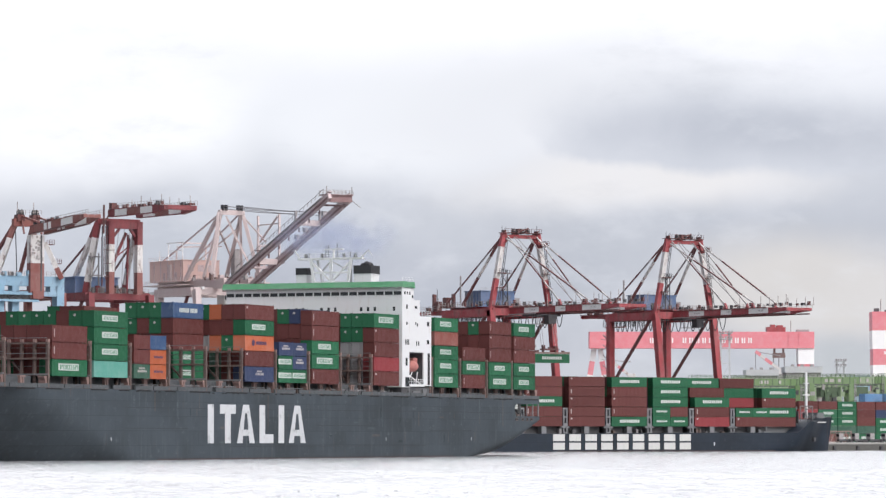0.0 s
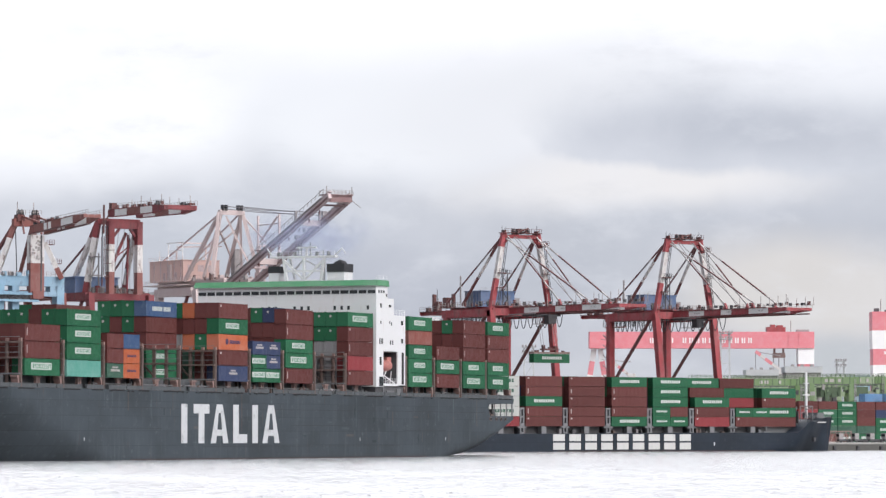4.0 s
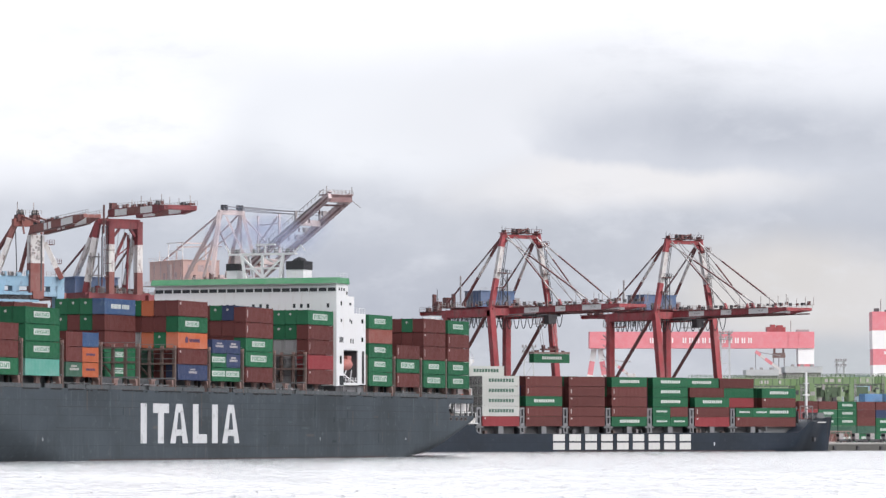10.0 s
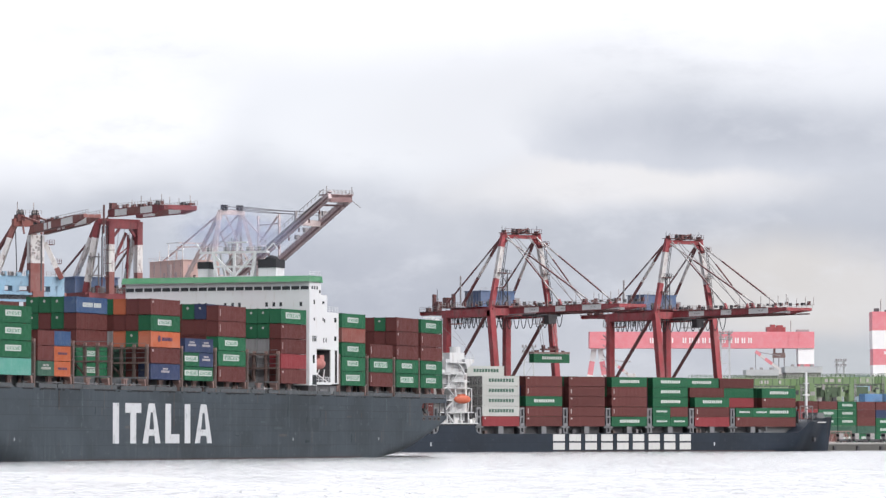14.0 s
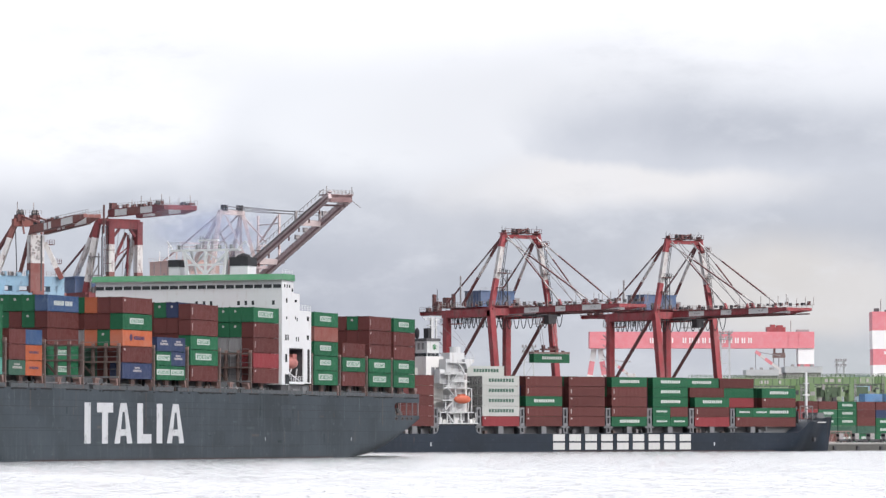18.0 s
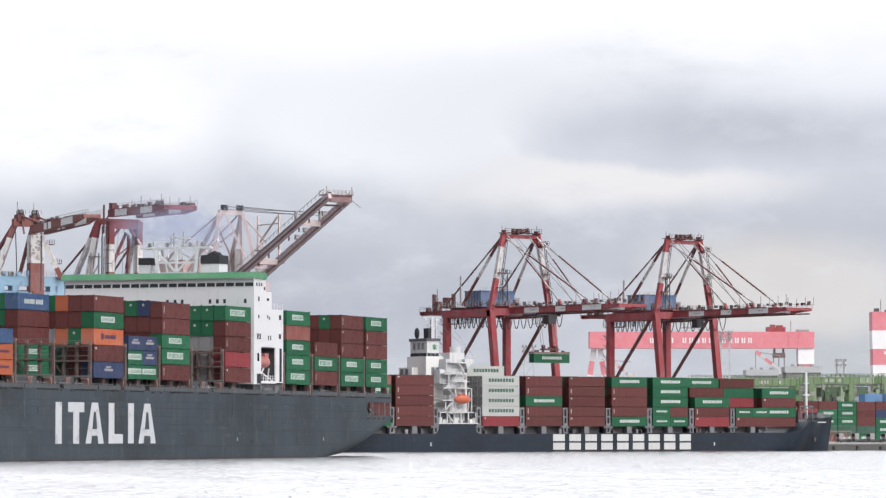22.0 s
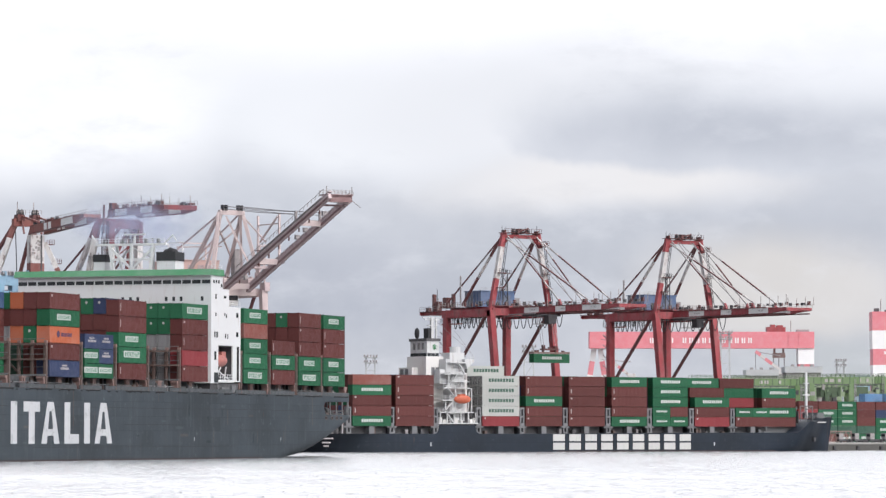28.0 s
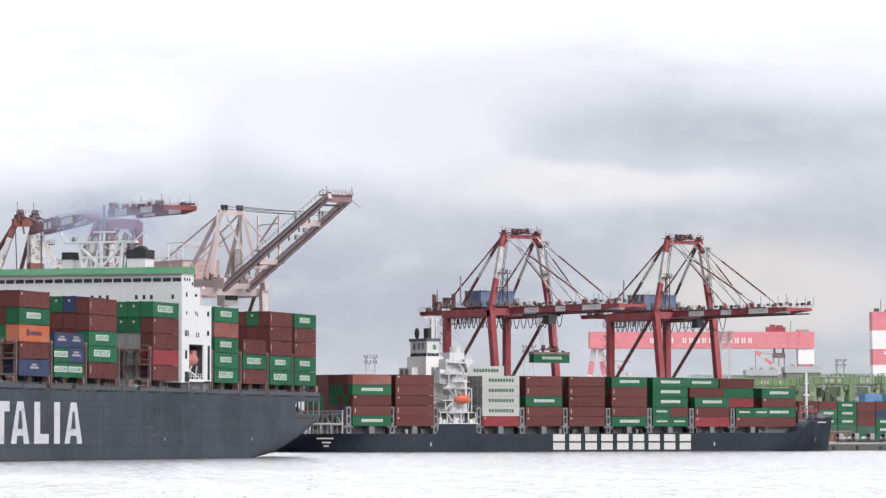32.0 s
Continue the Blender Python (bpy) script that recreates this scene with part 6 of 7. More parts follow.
def stowed_crane(a0, label, paint_a):
    """Crane whose boom is folded up at its hinge, the outer length lying out at the top."""
    crane = thing("quay_crane", QUAY @ pose(a0, 0, 0), label, "crane", "older quay cranes with folded booms")
    R, W = paint_a, CRANE_OLDWHITE
    legs_and_portal(crane, R, sea=32.0, land=52.0, span=9.0, top=42.0, lean=3.0)
    return crane, R, W


def folded_crane_red():
    crane, R, W = stowed_crane(-49.4, "red and white quay crane with its boom folded up", CRANE_OLDRED)
    for s in (-1, 1):
        banded("inner_boom", (s * 4.25, 30.0, 42.0), (s * 4.25, 30.0, 61.4), ((0.30, CRANE_BROWN), (0.68, W), (1.0, R)), 1.6, 1.8, crane)
        banded("outer_boom", (s * 4.25, 30.5, 63.4), (s * 4.25, 6.0, 63.4), ((0.158, R), (0.427, LIT_BAND_WHITE), (0.731, CRANE_BROWN), (1.031, LIT_BAND_WHITE), (1.0, CRANE_BROWN)), 1.1, 1.7, crane)
        part("boom_flange", boxes(((s * 4.25 - 0.62, 6, 64.28), (s * 4.25 + 0.62, 30, 64.44)), ((s * 4.25 - 0.62, 6, 62.36), (s * 4.25 + 0.62, 30, 62.52))), R, crane)
        bt = bmesh.new()
        prism(bt, ((6.0, 62.2), (6.0, 64.5), (-0.5, 64.2), (-0.5, 63.0)), lambda u, v, d: (s * 4.25 - 0.6 + d, u, v), 1.2)
        part("boom_tip", bt, R, crane)
        part("boom_rail", railing((s * 5.0, 24, 64.5), (s * 5.0, -0.5, 64.3), 1.2, 1.8, 0.07, 2), RAIL, crane)
        part("sheave_box", boxes(((s * 4.25 - 0.8, 27.8, 64.5), (s * 4.25 + 0.8, 29.4, 66.1))), CRANE_GEAR, crane)
        banded("frame_leg", (s * 8.3, 36.5, 41.4), (s * 6.0, 33.8, 61.0), ((0.2, R), (0.80, W), (1.0, R)), 1.5, 1.5, crane)
        banded("back_leg", (s * 8.3, 46.6, 41.6), (s * 6.0, 34.4, 60.6), ((0.2, R), (0.82, W), (1.0, R)), 1.1, 1.1, crane)
        part("back_stay", beams(((s * 6.6, 38.0, 56.0), (s * 8.0, 58.0, 44.0), 0.4)), STAY, crane)
        for x, h in ((2.0, 2.6), (8.0, 2.2), (13.0, 2.8), (18.0, 2.0)):
            part("lamp_post", tubes(((s * 4.25, x, 64.4), (s * 4.25, x, 64.4 + h), 0.1), n=5), RAIL, crane)
    part("cross_frame", boxes(((-4.25, 29.2, 59.4), (4.25, 30.8, 61.2))), R, crane)
    for s in (-1, 1):
        part("knee", beams(((s * 3.2, 30, 57.4), (s * 1.6, 30, 59.4), 0.6)), R, crane)
    part("lattice", beams(((1.8, 32.5, 58.5), (-3.6, 33.5, 46), 0.7), ((2.4, 32.5, 58), (2.4, 33, 43), 0.45), ((3.0, 32.5, 57), (2.6, 34, 49), 0.35), ((-1.0, 33, 52), (2.4, 33, 54.5), 0.3)), CRANE_OLDRED, crane)
    part("drop_line", tubes(((-6.9, 29.6, 60), (-6.9, 29.6, 46), 0.16), n=5), CABLE, crane)
    part("tip_tie", beams(((-4.2, 0, 63.6), (4.2, 0, 63.6), 1.0, 1.2)), R, crane)
    part("apex_beam", beams(((-6.4, 33.8, 61.4), (6.4, 33.8, 61.4), 1.5, 1.6)), R, crane)
    part("strut", beams(((-6.2, 30.0, 65.6), (-6.2, 30.2, 58.0), 0.4), ((-6.4, 30, 60), (-4.2, 30, 64), 0.35), ((-6.2, 31, 57), (-6.2, 31, 44), 0.28), ((-5.6, 31, 57), (-5.6, 31, 47), 0.2)), CRANE_GEAR, crane)
    part("stair", beams(((-8.0, 34, 42), (-8.0, 34, 53), 0.3), ((-5.6, 34, 42), (-5.6, 34, 53), 0.3), ((-8, 34, 46), (-5.6, 34, 50), 0.25), ((-8.4, 34, 52), (-5.2, 34, 52), 1.2, 0.3), ((-8.4, 34, 47), (-5.2, 34, 47), 1.2, 0.3)), STAYGREY, crane)
    r = random.Random(9)
    for i in range(26):                             # lamps, cable trays and cabinets along the folded boom and frame
        s, y = r.choice((-1, 1)), r.uniform(0, 29)
        part("boom_fitting", boxes(((s * 4.25 - 0.4, y, 64.4), (s * 4.25 + 0.4, y + r.uniform(0.3, 1.2), 64.4 + r.uniform(0.3, 1.1)))), r.choice((CRANE_GEAR, CABLE, CRANE_GEAR, DARKSTEEL)), crane)
    for z in (45.0, 48.5, 52.0, 55.5):
        part("leg_landing", boxes(((-6.6, 28.4, z + 1.5), (-4.6, 29.2, z + 1.66))), CRANE_GEAR, crane)
    part("leg_ladder", tubes(((-5.9, 28.6, 47), (-5.9, 28.6, 60), 0.1), ((-6.4, 28.6, 47), (-6.4, 28.6, 60), 0.1), n=5), CABLE, crane)
    for i in range(16):
        x, w, h = r.uniform(-9, 9), r.uniform(0.2, 0.7), r.uniform(0.5, 2.2)
        part("deck_cabinet", boxes(((x - w, 33.2, 42.3), (x + w, 34.2, 42.3 + h))), r.choice((CRANE_GEAR, CRANE_OLDRED, DARKSTEEL, STAYGREY)), crane)
    hs = part("machinery_house", boxes(((-9.5, 40.0, 42.2), (3.5, 50.0, 46.6))), HOUSE_BLUE, crane, "blue machinery house")
    part("roof", boxes(((-9.8, 39.7, 46.6), (3.8, 50.3, 46.9))), HOUSE_BLUE, hs)
    part("platform_rail", railing((-9, 33, 42.4), (9, 33, 42.4), 1.2, 1.4, 0.07, 2), RAIL, crane)
    part("hoist_rope", tubes(*[((x, 31.5, 60.5), (x * 1.6, 34, 43), 0.08) for x in (-2.4, -0.8, 0.8, 2.4, 3.2)], n=5), STAYGREY, crane)


def folded_crane_blue():
    crane, _, W = stowed_crane(-75.8, "weathered brown and white crane on a pale blue portal", CRANE_BROWN)
    banded("inner_boom", (0, 30.0, 40.5), (0, 30.0, 57.0), ((0.55, CRANE_BROWN), (1.0, W)), 4.0, 2.2, crane)
    part("boom_seam", boxes(((0.9, 28.75, 41), (1.3, 28.9, 57))), DARKSTEEL, crane)
    for x0 in (-2.0, 2.0):
        banded("outer_boom", (x0, 28.5, 58.2), (x0, 4.5, 59.8), ((0.33, CRANE_BROWN), (0.40, LIT_BAND_WHITE), (0.43, CRANE_BROWN), (0.50, LIT_BAND_WHITE), (0.73, CRANE_BROWN), (1.0, LIT_BAND_WHITE)), 1.0, 2.1, crane)
        part("boom_flange", beams(((x0, 28.5, 59.2), (x0, 4.5, 60.8), 1.15, 0.2)), CRANE_BROWN, crane)
        part("boom_flange", beams(((x0, 28.5, 57.2), (x0, 4.5, 58.8), 1.15, 0.2)), CRANE_GEAR, crane)
        bt = bmesh.new()
        prism(bt, ((4.5, 58.8), (4.5, 60.9), (-1.5, 61.0), (-1.5, 60.2)), lambda u, v, d: (x0 - 0.5 + d, u, v), 1.0)
        part("boom_tip", bt, CRANE_BROWN, crane)
        part("boom_rail", railing((x0 + 0.9, 24, 59.6), (x0 + 0.9, -1.4, 61.0), 1.2, 1.5, 0.07, 2), RAIL, crane)
    part("tip_tie", beams(((-2.5, -1.2, 60.5), (2.5, -1.2, 60.5), 0.7, 0.8)), CRANE_BROWN, crane)
    for s in (-1, 1):
        banded("frame_leg", (s * 6.0 - 2.4, 39.5, 42.0), (s * 2.6 - 0.6, 34.6, 61.5), ((0.12, CRANE_BROWN), (0.74, W), (1.0, CRANE_BROWN)), 1.3, 1.3, crane)
        banded("back_leg", (s * 6.4 - 2.4, 50.0, 42.0), (s * 2.6 - 0.6, 35.5, 60.5), ((0.5, CRANE_BROWN), (1.0, STAY)), 0.8, 0.8, crane)
        part("sheave_box", boxes(((s * 2.2 - 1.3, 33.4, 60.8), (s * 2.2 + 0.8, 35.6, 62.5))), CRANE_GEAR, crane)
        for dx in (-0.8, 0.2):
            sh = bmesh.new()
            tube(sh, (s * 2.2 + dx, 34.4, 63.0), (s * 2.2 + dx + 0.35, 34.4, 63.0), 0.95, 14)
            part("sheave", sh, DARKSTEEL, crane)
        part("hanger", beams(((s * 2.2, 33.4, 61), (s * 2.6, 31.6, 57.4), 0.45), ((s * 2.2, 35.4, 61), (s * 3.4, 36.6, 57.0), 0.4)), CRANE_BROWN, crane)
        part("mast_pole", tubes(((s * 2.4 - 1, 34, 63.4), (s * 2.4 - 1, 34, 65.8), 0.12), n=5), RAIL, crane)
        part("stay", beams(((s * 2.2, 33.5, 62.0), (s * 2.0, 24.0, 60.0), 0.5)), CRANE_BROWN, crane)
    part("apex_beam", beams(((-4.4, 34.6, 60.4), (3.2, 34.6, 60.4), 1.4, 2.0)), CRANE_BROWN, crane)
    part("apex_rail", railing((-3.8, 33, 62.6), (3.2, 33, 62.6), 1.1, 1.2, 0.06, 2), RAIL, crane)
    banded("side_leg", (7.2, 29.0, 45.6), (3.4, 31.4, 55.2), ((0.3, CRANE_BROWN), (1.0, W)), 1.3, 1.3, crane)
    for x0, x1, z in ((3.6, 5.8, 54.6), (6.0, 7.9, 49.6)):
        part("side_platform", boxes(((x0, 30.5, z), (x1, 33, z + 0.2))), CRANE_GEAR, crane)
        part("side_rail", railing((x0, 30.5, z + 0.2), (x1, 30.5, z + 0.2), 1.1, 0.7, 0.07, 3), CRANE_GEAR, crane)
    part("stay_rope", tubes(((-4.4, 33, 58), (-4.8, 31, 43), 0.15), n=5), CABLE, crane)
    r = random.Random(19)
    for i in range(18):                             # peeled patches on the white half of the folded boom
        x, z = r.uniform(-1.9, 1.5), r.uniform(50.0, 56.2)
        part("peeled_patch", boxes(((x, 28.87, z), (x + r.uniform(0.2, 0.8), 28.9, z + r.uniform(0.2, 1.1)))), r.choice((STAYGREY, RAIL, CRANE_BROWN, STAYGREY)), crane)
    for i in range(12):
        y = r.uniform(2, 27)
        part("boom_fitting", boxes(((-2.4, y, 60.9 - y * 0.066), (-1.6, y + r.uniform(0.3, 1.0), 61.2 - y * 0.066 + r.uniform(0.2, 0.8)))), r.choice((CRANE_GEAR, CABLE, DARKSTEEL)), crane)
    for i in range(10):
        x = r.uniform(-10.5, 7.5)
        part("deck_cabinet", boxes(((x, 29.6, 46.2), (x + r.uniform(0.3, 1.4), 30.6, 46.2 + r.uniform(0.5, 1.5)))), r.choice((CRANE_BLUE, STAYGREY, DARKSTEEL)), crane)
    bp = part("blue_portal", boxes(((-11.0, 30.0, 43.6), (8.5, 33.0, 46.2)), ((-9.8, 30.2, 41.0), (6.4, 32.8, 42.2)), ((-11.0, 30.0, 30), (-9.0, 33.0, 43.6)), ((6.4, 30.0, 30), (8.5, 33.0, 43.6)), ((5.6, 30.2, 42.6), (6.4, 32.8, 43.6)), ((-6.6, 30.2, 36), (-4.6, 32.8, 43.6)), ((4.4, 30.2, 42.2), (6.2, 32.8, 43.6))), CRANE_BLUE, crane, "pale blue portal frame")
    part("portal_rail", railing((-11, 30.1, 46.2), (8.5, 30.1, 46.2), 1.2, 1.3, 0.07, 2), RAIL, bp)
    part("girder_box", boxes(((-12.0, 28.6, 39.4), (0.4, 29.9, 40.0)), ((-12.0, 28.6, 41.2), (0.4, 29.9, 41.8))), CRANE_BLUE, bp, "weathered blue truss girder")
    part("girder_web", beams(*[((-11.6 + 2 * i, 29.2, 40.0), (-10.6 + 2 * i, 29.2, 41.2), 0.3) for i in range(6)], *[((-10.6 + 2 * i, 29.2, 41.2), (-9.6 + 2 * i, 29.2, 40.0), 0.3) for i in range(5)]), DARKSTEEL, bp)
    part("girder_back", boxes(((-12.0, 29.5, 39.5), (0.4, 29.7, 41.7))), DARKSTEEL, bp)
    part("cab", boxes(((-1.6, 28.2, 40.2), (1.2, 29.4, 42.2))), CRANE_BROWN, bp, "rust-stained operator's cab")


def pink_crane():
    crane = thing("quay_crane", QUAY @ pose(-15.0, 0, 0), "faded pink quay crane with its boom raised", "crane", "older quay cranes with folded booms")
    P, D = CRANE_PINK, CRANE_PINKDARK
    legs_and_portal(crane, P, sea=33.6, land=54.2, top=44.0, lean=2.4)
    for s, y1, z1 in ((-1, -24.4, 66.6), (1, -22.6, 66.2)):
        bm = bmesh.new()
        beam(bm, (s * 3.7, 30.0, 44.3), (s * 3.7, y1, z1), 0.9, 1.75)
        beam(bm, (s * 3.7, 29.6, 45.3), (s * 3.7, y1 - 0.3, z1 + 0.95), 1.25, 0.16)
        g = part("boom", bm, D, crane, "weathered raised boom girder")
        part("boom_flange", beams(((s * 3.7, 30.2, 43.4), (s * 3.7, y1 + 0.3, z1 - 0.9), 1.25, 0.2), ((s * 3.7 - 0.5, 30.1, 43.75), (s * 3.7 - 0.5, y1 + 0.2, z1 - 0.6), 0.12, 0.5)), CRANE_RUSTED, g, "rusted lower flange")
        part("boom_stiffener", beams(*[(lerp((s * 3.7 - 0.48, 30.0, 43.5), (s * 3.7 - 0.48, y1, z1 - 0.8), k / 15), lerp((s * 3.7 - 0.48, 29.7, 45.2), (s * 3.7 - 0.48, y1 - 0.3, z1 + 0.9), k / 15), 0.1) for k in range(1, 15)]), D, g)
        bm = bmesh.new()
        for i in range(26):
            a = lerp((s * 4.6, 26, 47.4), (s * 4.6, y1 + 2, z1 + 0.6), i / 25)
            beam(bm, a, (a[0], a[1] - 0.4, a[2] + 1.0), 0.1)
        beam(bm, (s * 4.6, 25.6, 48.4), (s * 4.6, y1 + 1.6, z1 + 1.6), 0.1)
        part("boom_rail", bm, RAIL, g)
    for t in (0.02, 0.30, 0.72, 0.97):
        a, b = lerp((-3.7, 30, 44.4), (-3.7, -24.4, 66.4), t), lerp((3.7, 30, 44.4), (3.7, -22.9, 66.2), t)
        part("boom_tie", beams((a, b, 1.0, 1.5)), P, crane)
    for t in (0.5, 0.58, 0.66, 0.76):
        a = lerp((3.7, 30, 44.4), (3.7, -22.9, 66.2), t)
        part("boom_bracket", boxes(((a[0] - 1.0, a[1] - 0.5, a[2] + 1.2), (a[0] + 0.2, a[1] + 0.5, a[2] + 2.4))), STAYGREY, crane)
    part("tip_platform", boxes(((-4.2, -23.6, 66.7), (4.0, -20.0, 66.95)), ((-3.9, -23.2, 65.0), (3.9, -22.8, 66.7)), ((-3.9, -20.4, 64.0), (3.9, -20.0, 64.5))), CRANE_RUSTED, crane, "rusted platform at the boom's tip")
    part("tip_rail", railing((-4.2, -23.5, 66.95), (4.0, -23.5, 66.95), 1.1, 1.2, 0.07, 2), RAIL, crane)
    part("tip_rail", railing((-4.2, -20.1, 66.95), (4.0, -20.1, 66.95), 1.1, 1.2, 0.07, 2), RAIL, crane)
    part("tip_pole", tubes(((-4.0, -23.4, 67), (-4.0, -23.4, 69.0), 0.12), ((3.8, -23.2, 67), (3.8, -23.2, 69.0), 0.12), ((3.8, -23.4, 65.4), (4.6, -26.0, 63.6), 0.09), n=5), RAIL, crane)
    part("trolley", beams(((-3.2, 20.0, 49.6), (3.2, 20.0, 49.6), 3.0, 0.7)), D, crane, "weathered trolley parked on the boom")
    for i in range(9):
        t = 0.12 + i * 0.095
        a = lerp((-3.7, 30, 44.4), (-3.7, -24.4, 66.4), t)
        part("boom_hanger", beams(((a[0] + 0.9, a[1], a[2] - 0.6), (a[0] + 0.9, a[1], a[2] - 1.7), 0.3)), CRANE_GEAR, crane)
    part("boom_walk", beams(((-5.0, 26, 46.3), (-5.0, -22.5, 65.9), 0.7, 0.12), ((4.9, 26, 46.3), (4.9, -21, 65.7), 0.7, 0.12)), STAYGREY, crane)
    for s in (-1, 1):
        part("apex_sheave", boxes(((s * 2.4 - 0.75, 31.8, 65.5), (s * 2.4 - 0.3, 33.2, 67.0)), ((s * 2.4 + 0.3, 31.8, 65.5), (s * 2.4 + 0.75, 33.2, 67.0))), CABLE, crane)
        part("frame_leg", beams(((s * 3.6, 33.0, 65.0), (s * 7.2, 30.4, 48.0), 1.0, 0.95)), P, crane)
        part("back_leg", beams(((s * 3.4, 33.4, 64.6), (s * 6.4, 47.2, 46.8), 0.85, 0.85)), P, crane)
        part("inner_leg", beams(((s * 3.0, 33.2, 64.4), (s * 6.0, 37.4, 47.5), 0.65, 0.65)), P, crane)
        part("back_stay", beams(((s * 3.0, 33.6, 64.8), (s * 4.6, 63.0, 52.6), 0.36)), D, crane)
        part("fore_stay", beams(((s * 2.4, 32.0, 66.6), (s * 3.6, 12.0, 64.6), 0.2), ((s * 3.6, 12.0, 64.6), (s * 3.6, -7.6, 63.1), 0.2), ((s * 2.8, 32.0, 65.9), (s * 3.6, 12.0, 63.9), 0.18), ((s * 3.6, 12.0, 63.9), (s * 3.6, -7.6, 62.4), 0.18), ((s * 3.7, -7.4, 59.6), (s * 3.7, -7.4, 63.4), 0.6)), STAYGREY, crane)
    part("side_frame", beams(((7.0, 30.4, 47.0), (7.0, 30.4, 64.2), 0.5), ((7.0, 19.1, 50.0), (7.0, 19.1, 64.4), 0.5), ((7.0, 30.4, 61.6), (7.0, 19.1, 61.6), 0.3), ((7.0, 29.4, 57.0), (7.0, 20.0, 63.6), 0.4), ((7.0, 30.4, 51.0), (7.0, 19.1, 51.0), 0.35)), P, crane)
    part("side_platform", boxes(((6.0, 18.4, 50.8), (8.2, 31.0, 51.0)), ((6.2, 29.6, 54.6), (8.4, 31.6, 54.8))), CRANE_GEAR, crane)
    part("side_rail", railing((8.2, 31.0, 51.0), (8.2, 18.4, 51.0), 1.1, 1.1, 0.07, 2), CRANE_GEAR, crane)
    part("apex_beam", beams(((-3.8, 33.0, 65.0), (4.0, 33.0, 65.0), 1.2, 1.3)), P, crane)
    part("brace", beams(((-3.6, 35, 62.4), (5.4, 42, 53), 0.42), ((4.0, 36, 61), (-5.6, 44, 51), 0.42), ((-1.6, 33, 64), (1.6, 31, 56), 0.55), ((1.6, 31, 56), (4.6, 30, 50), 0.5), ((3.8, 33, 64), (7.4, 27.0, 57), 0.4)), P, crane)
    part("back_frame", beams(((-4.6, 55, 55.4), (-4.6, 55, 50), 0.35), ((-4.6, 55, 57.6), (4.6, 55, 57.6), 0.3), ((4.6, 55, 57.6), (4.6, 55, 50), 0.35), ((-4.6, 55, 56.4), (4.6, 46, 56.4), 0.3)), P, crane)
    hs = part("machinery_house", boxes(((-7.0, 47.0, 46.8), (4.4, 66.0, 52.4))), HOUSE_SALMON, crane, "faded salmon machinery house")
    part("roof", boxes(((-7.2, 46.8, 52.4), (4.6, 66.2, 52.6))), HOUSE_SALMON, hs)
    for i in range(5):
        part("rib", boxes(((-7.12, 48 + i * 3.8, 46.9), (-7.0, 48.3 + i * 3.8, 52.3))), D, hs)
    for i in range(3):
        part("louvre", boxes(((-5.6 + i * 3.2, 46.9, 49.4), (-3.8 + i * 3.2, 47.0, 51.2))), D, hs)
    for y in (50.5, 57.0):
        part("side_door", boxes(((-7.1, y, 47.0), (-7.0, y + 1.1, 49.2))), D, hs)
    part("side_duct", boxes(((-7.7, 53.0, 47.2), (-7.1, 54.2, 51.4))), P, hs)
    part("roof_frame", beams(((-6.6, 48, 52.6), (-6.6, 48, 57.4), 0.22), ((-6.6, 56, 52.6), (-6.6, 56, 57.4), 0.22), ((-6.6, 47.4, 57.4), (-6.6, 57, 57.4), 0.22), ((-6.6, 48, 55.2), (-6.6, 56, 55.2), 0.18), ((-6.6, 61, 52.6), (-6.6, 61, 55.4), 0.2)), GANTRY_WHITE, hs, "pale pipe frame on the roof")
    part("roof_rail", railing((-7.2, 47.0, 52.6), (-7.2, 66.0, 52.6), 1.0, 1.9, 0.05, 2), P, hs)
    part("house_platform", boxes(((-9.6, 46.0, 45.6), (5.0, 66.4, 45.8))), P, crane)
    part("house_rail", railing((-9.6, 46.0, 45.8), (-9.6, 66.4, 45.8), 1.1, 1.5, 0.07, 2), P, crane)
    part("cable_trough", beams(((-8.0, 66.0, 43.6), (-8.0, 34.0, 44.4), 0.7, 0.8)), GANTRY_WHITE, crane, "pale cable trough")
    part("stair_tower", boxes(((5.2, 40, 46), (7.2, 42, 55.5))), STAYGREY, crane)
    part("stair_tower", beams(((7.8, 31, 46), (7.8, 31, 56.5), 0.4), ((9.4, 31, 46), (9.4, 31, 56.5), 0.4), ((7.8, 31, 49), (9.4, 31, 51), 0.3), ((7.2, 31, 56), (10, 31, 56), 1.4, 0.3)), P, crane)
    for s in (-1, 1):
        part("girder", beams(((s * 3.8, 66, 46.2), (s * 3.8, 29, 45.6), 1.4, 2.8)), P, crane)
        part("platform_rail", railing((s * 9.4, 54, 46.4), (s * 9.4, 33, 46.4), 1.2, 1.4, 0.08, 2), P, crane)
    r = random.Random(29)
    for i in range(30):                             # lamps, cabinets and cable trays on the deck and along the boom
        x, y, w, h = r.uniform(-9, 9), r.uniform(30, 46), r.uniform(0.2, 0.6), r.uniform(0.5, 2.4)
        part("deck_cabinet", boxes(((x - w, y - w, 46.6), (x + w, y + w, 46.6 + h))), r.choice((D, P, CRANE_GEAR, STAYGREY, RUSTPRIMER)), crane)
    part("cab", boxes(((4.0, 43.5, 40.2), (8.4, 47.5, 43.4))), CREAM, crane, "cream operator's cab")
    part("cab_window", boxes(((4.2, 43.4, 41.6), (8.2, 43.5, 43.0))), GLASS, crane)
    part("fender_block", boxes(((10.0, 31.8, 43.8), (11.6, 34.6, 46.2))), D, crane)


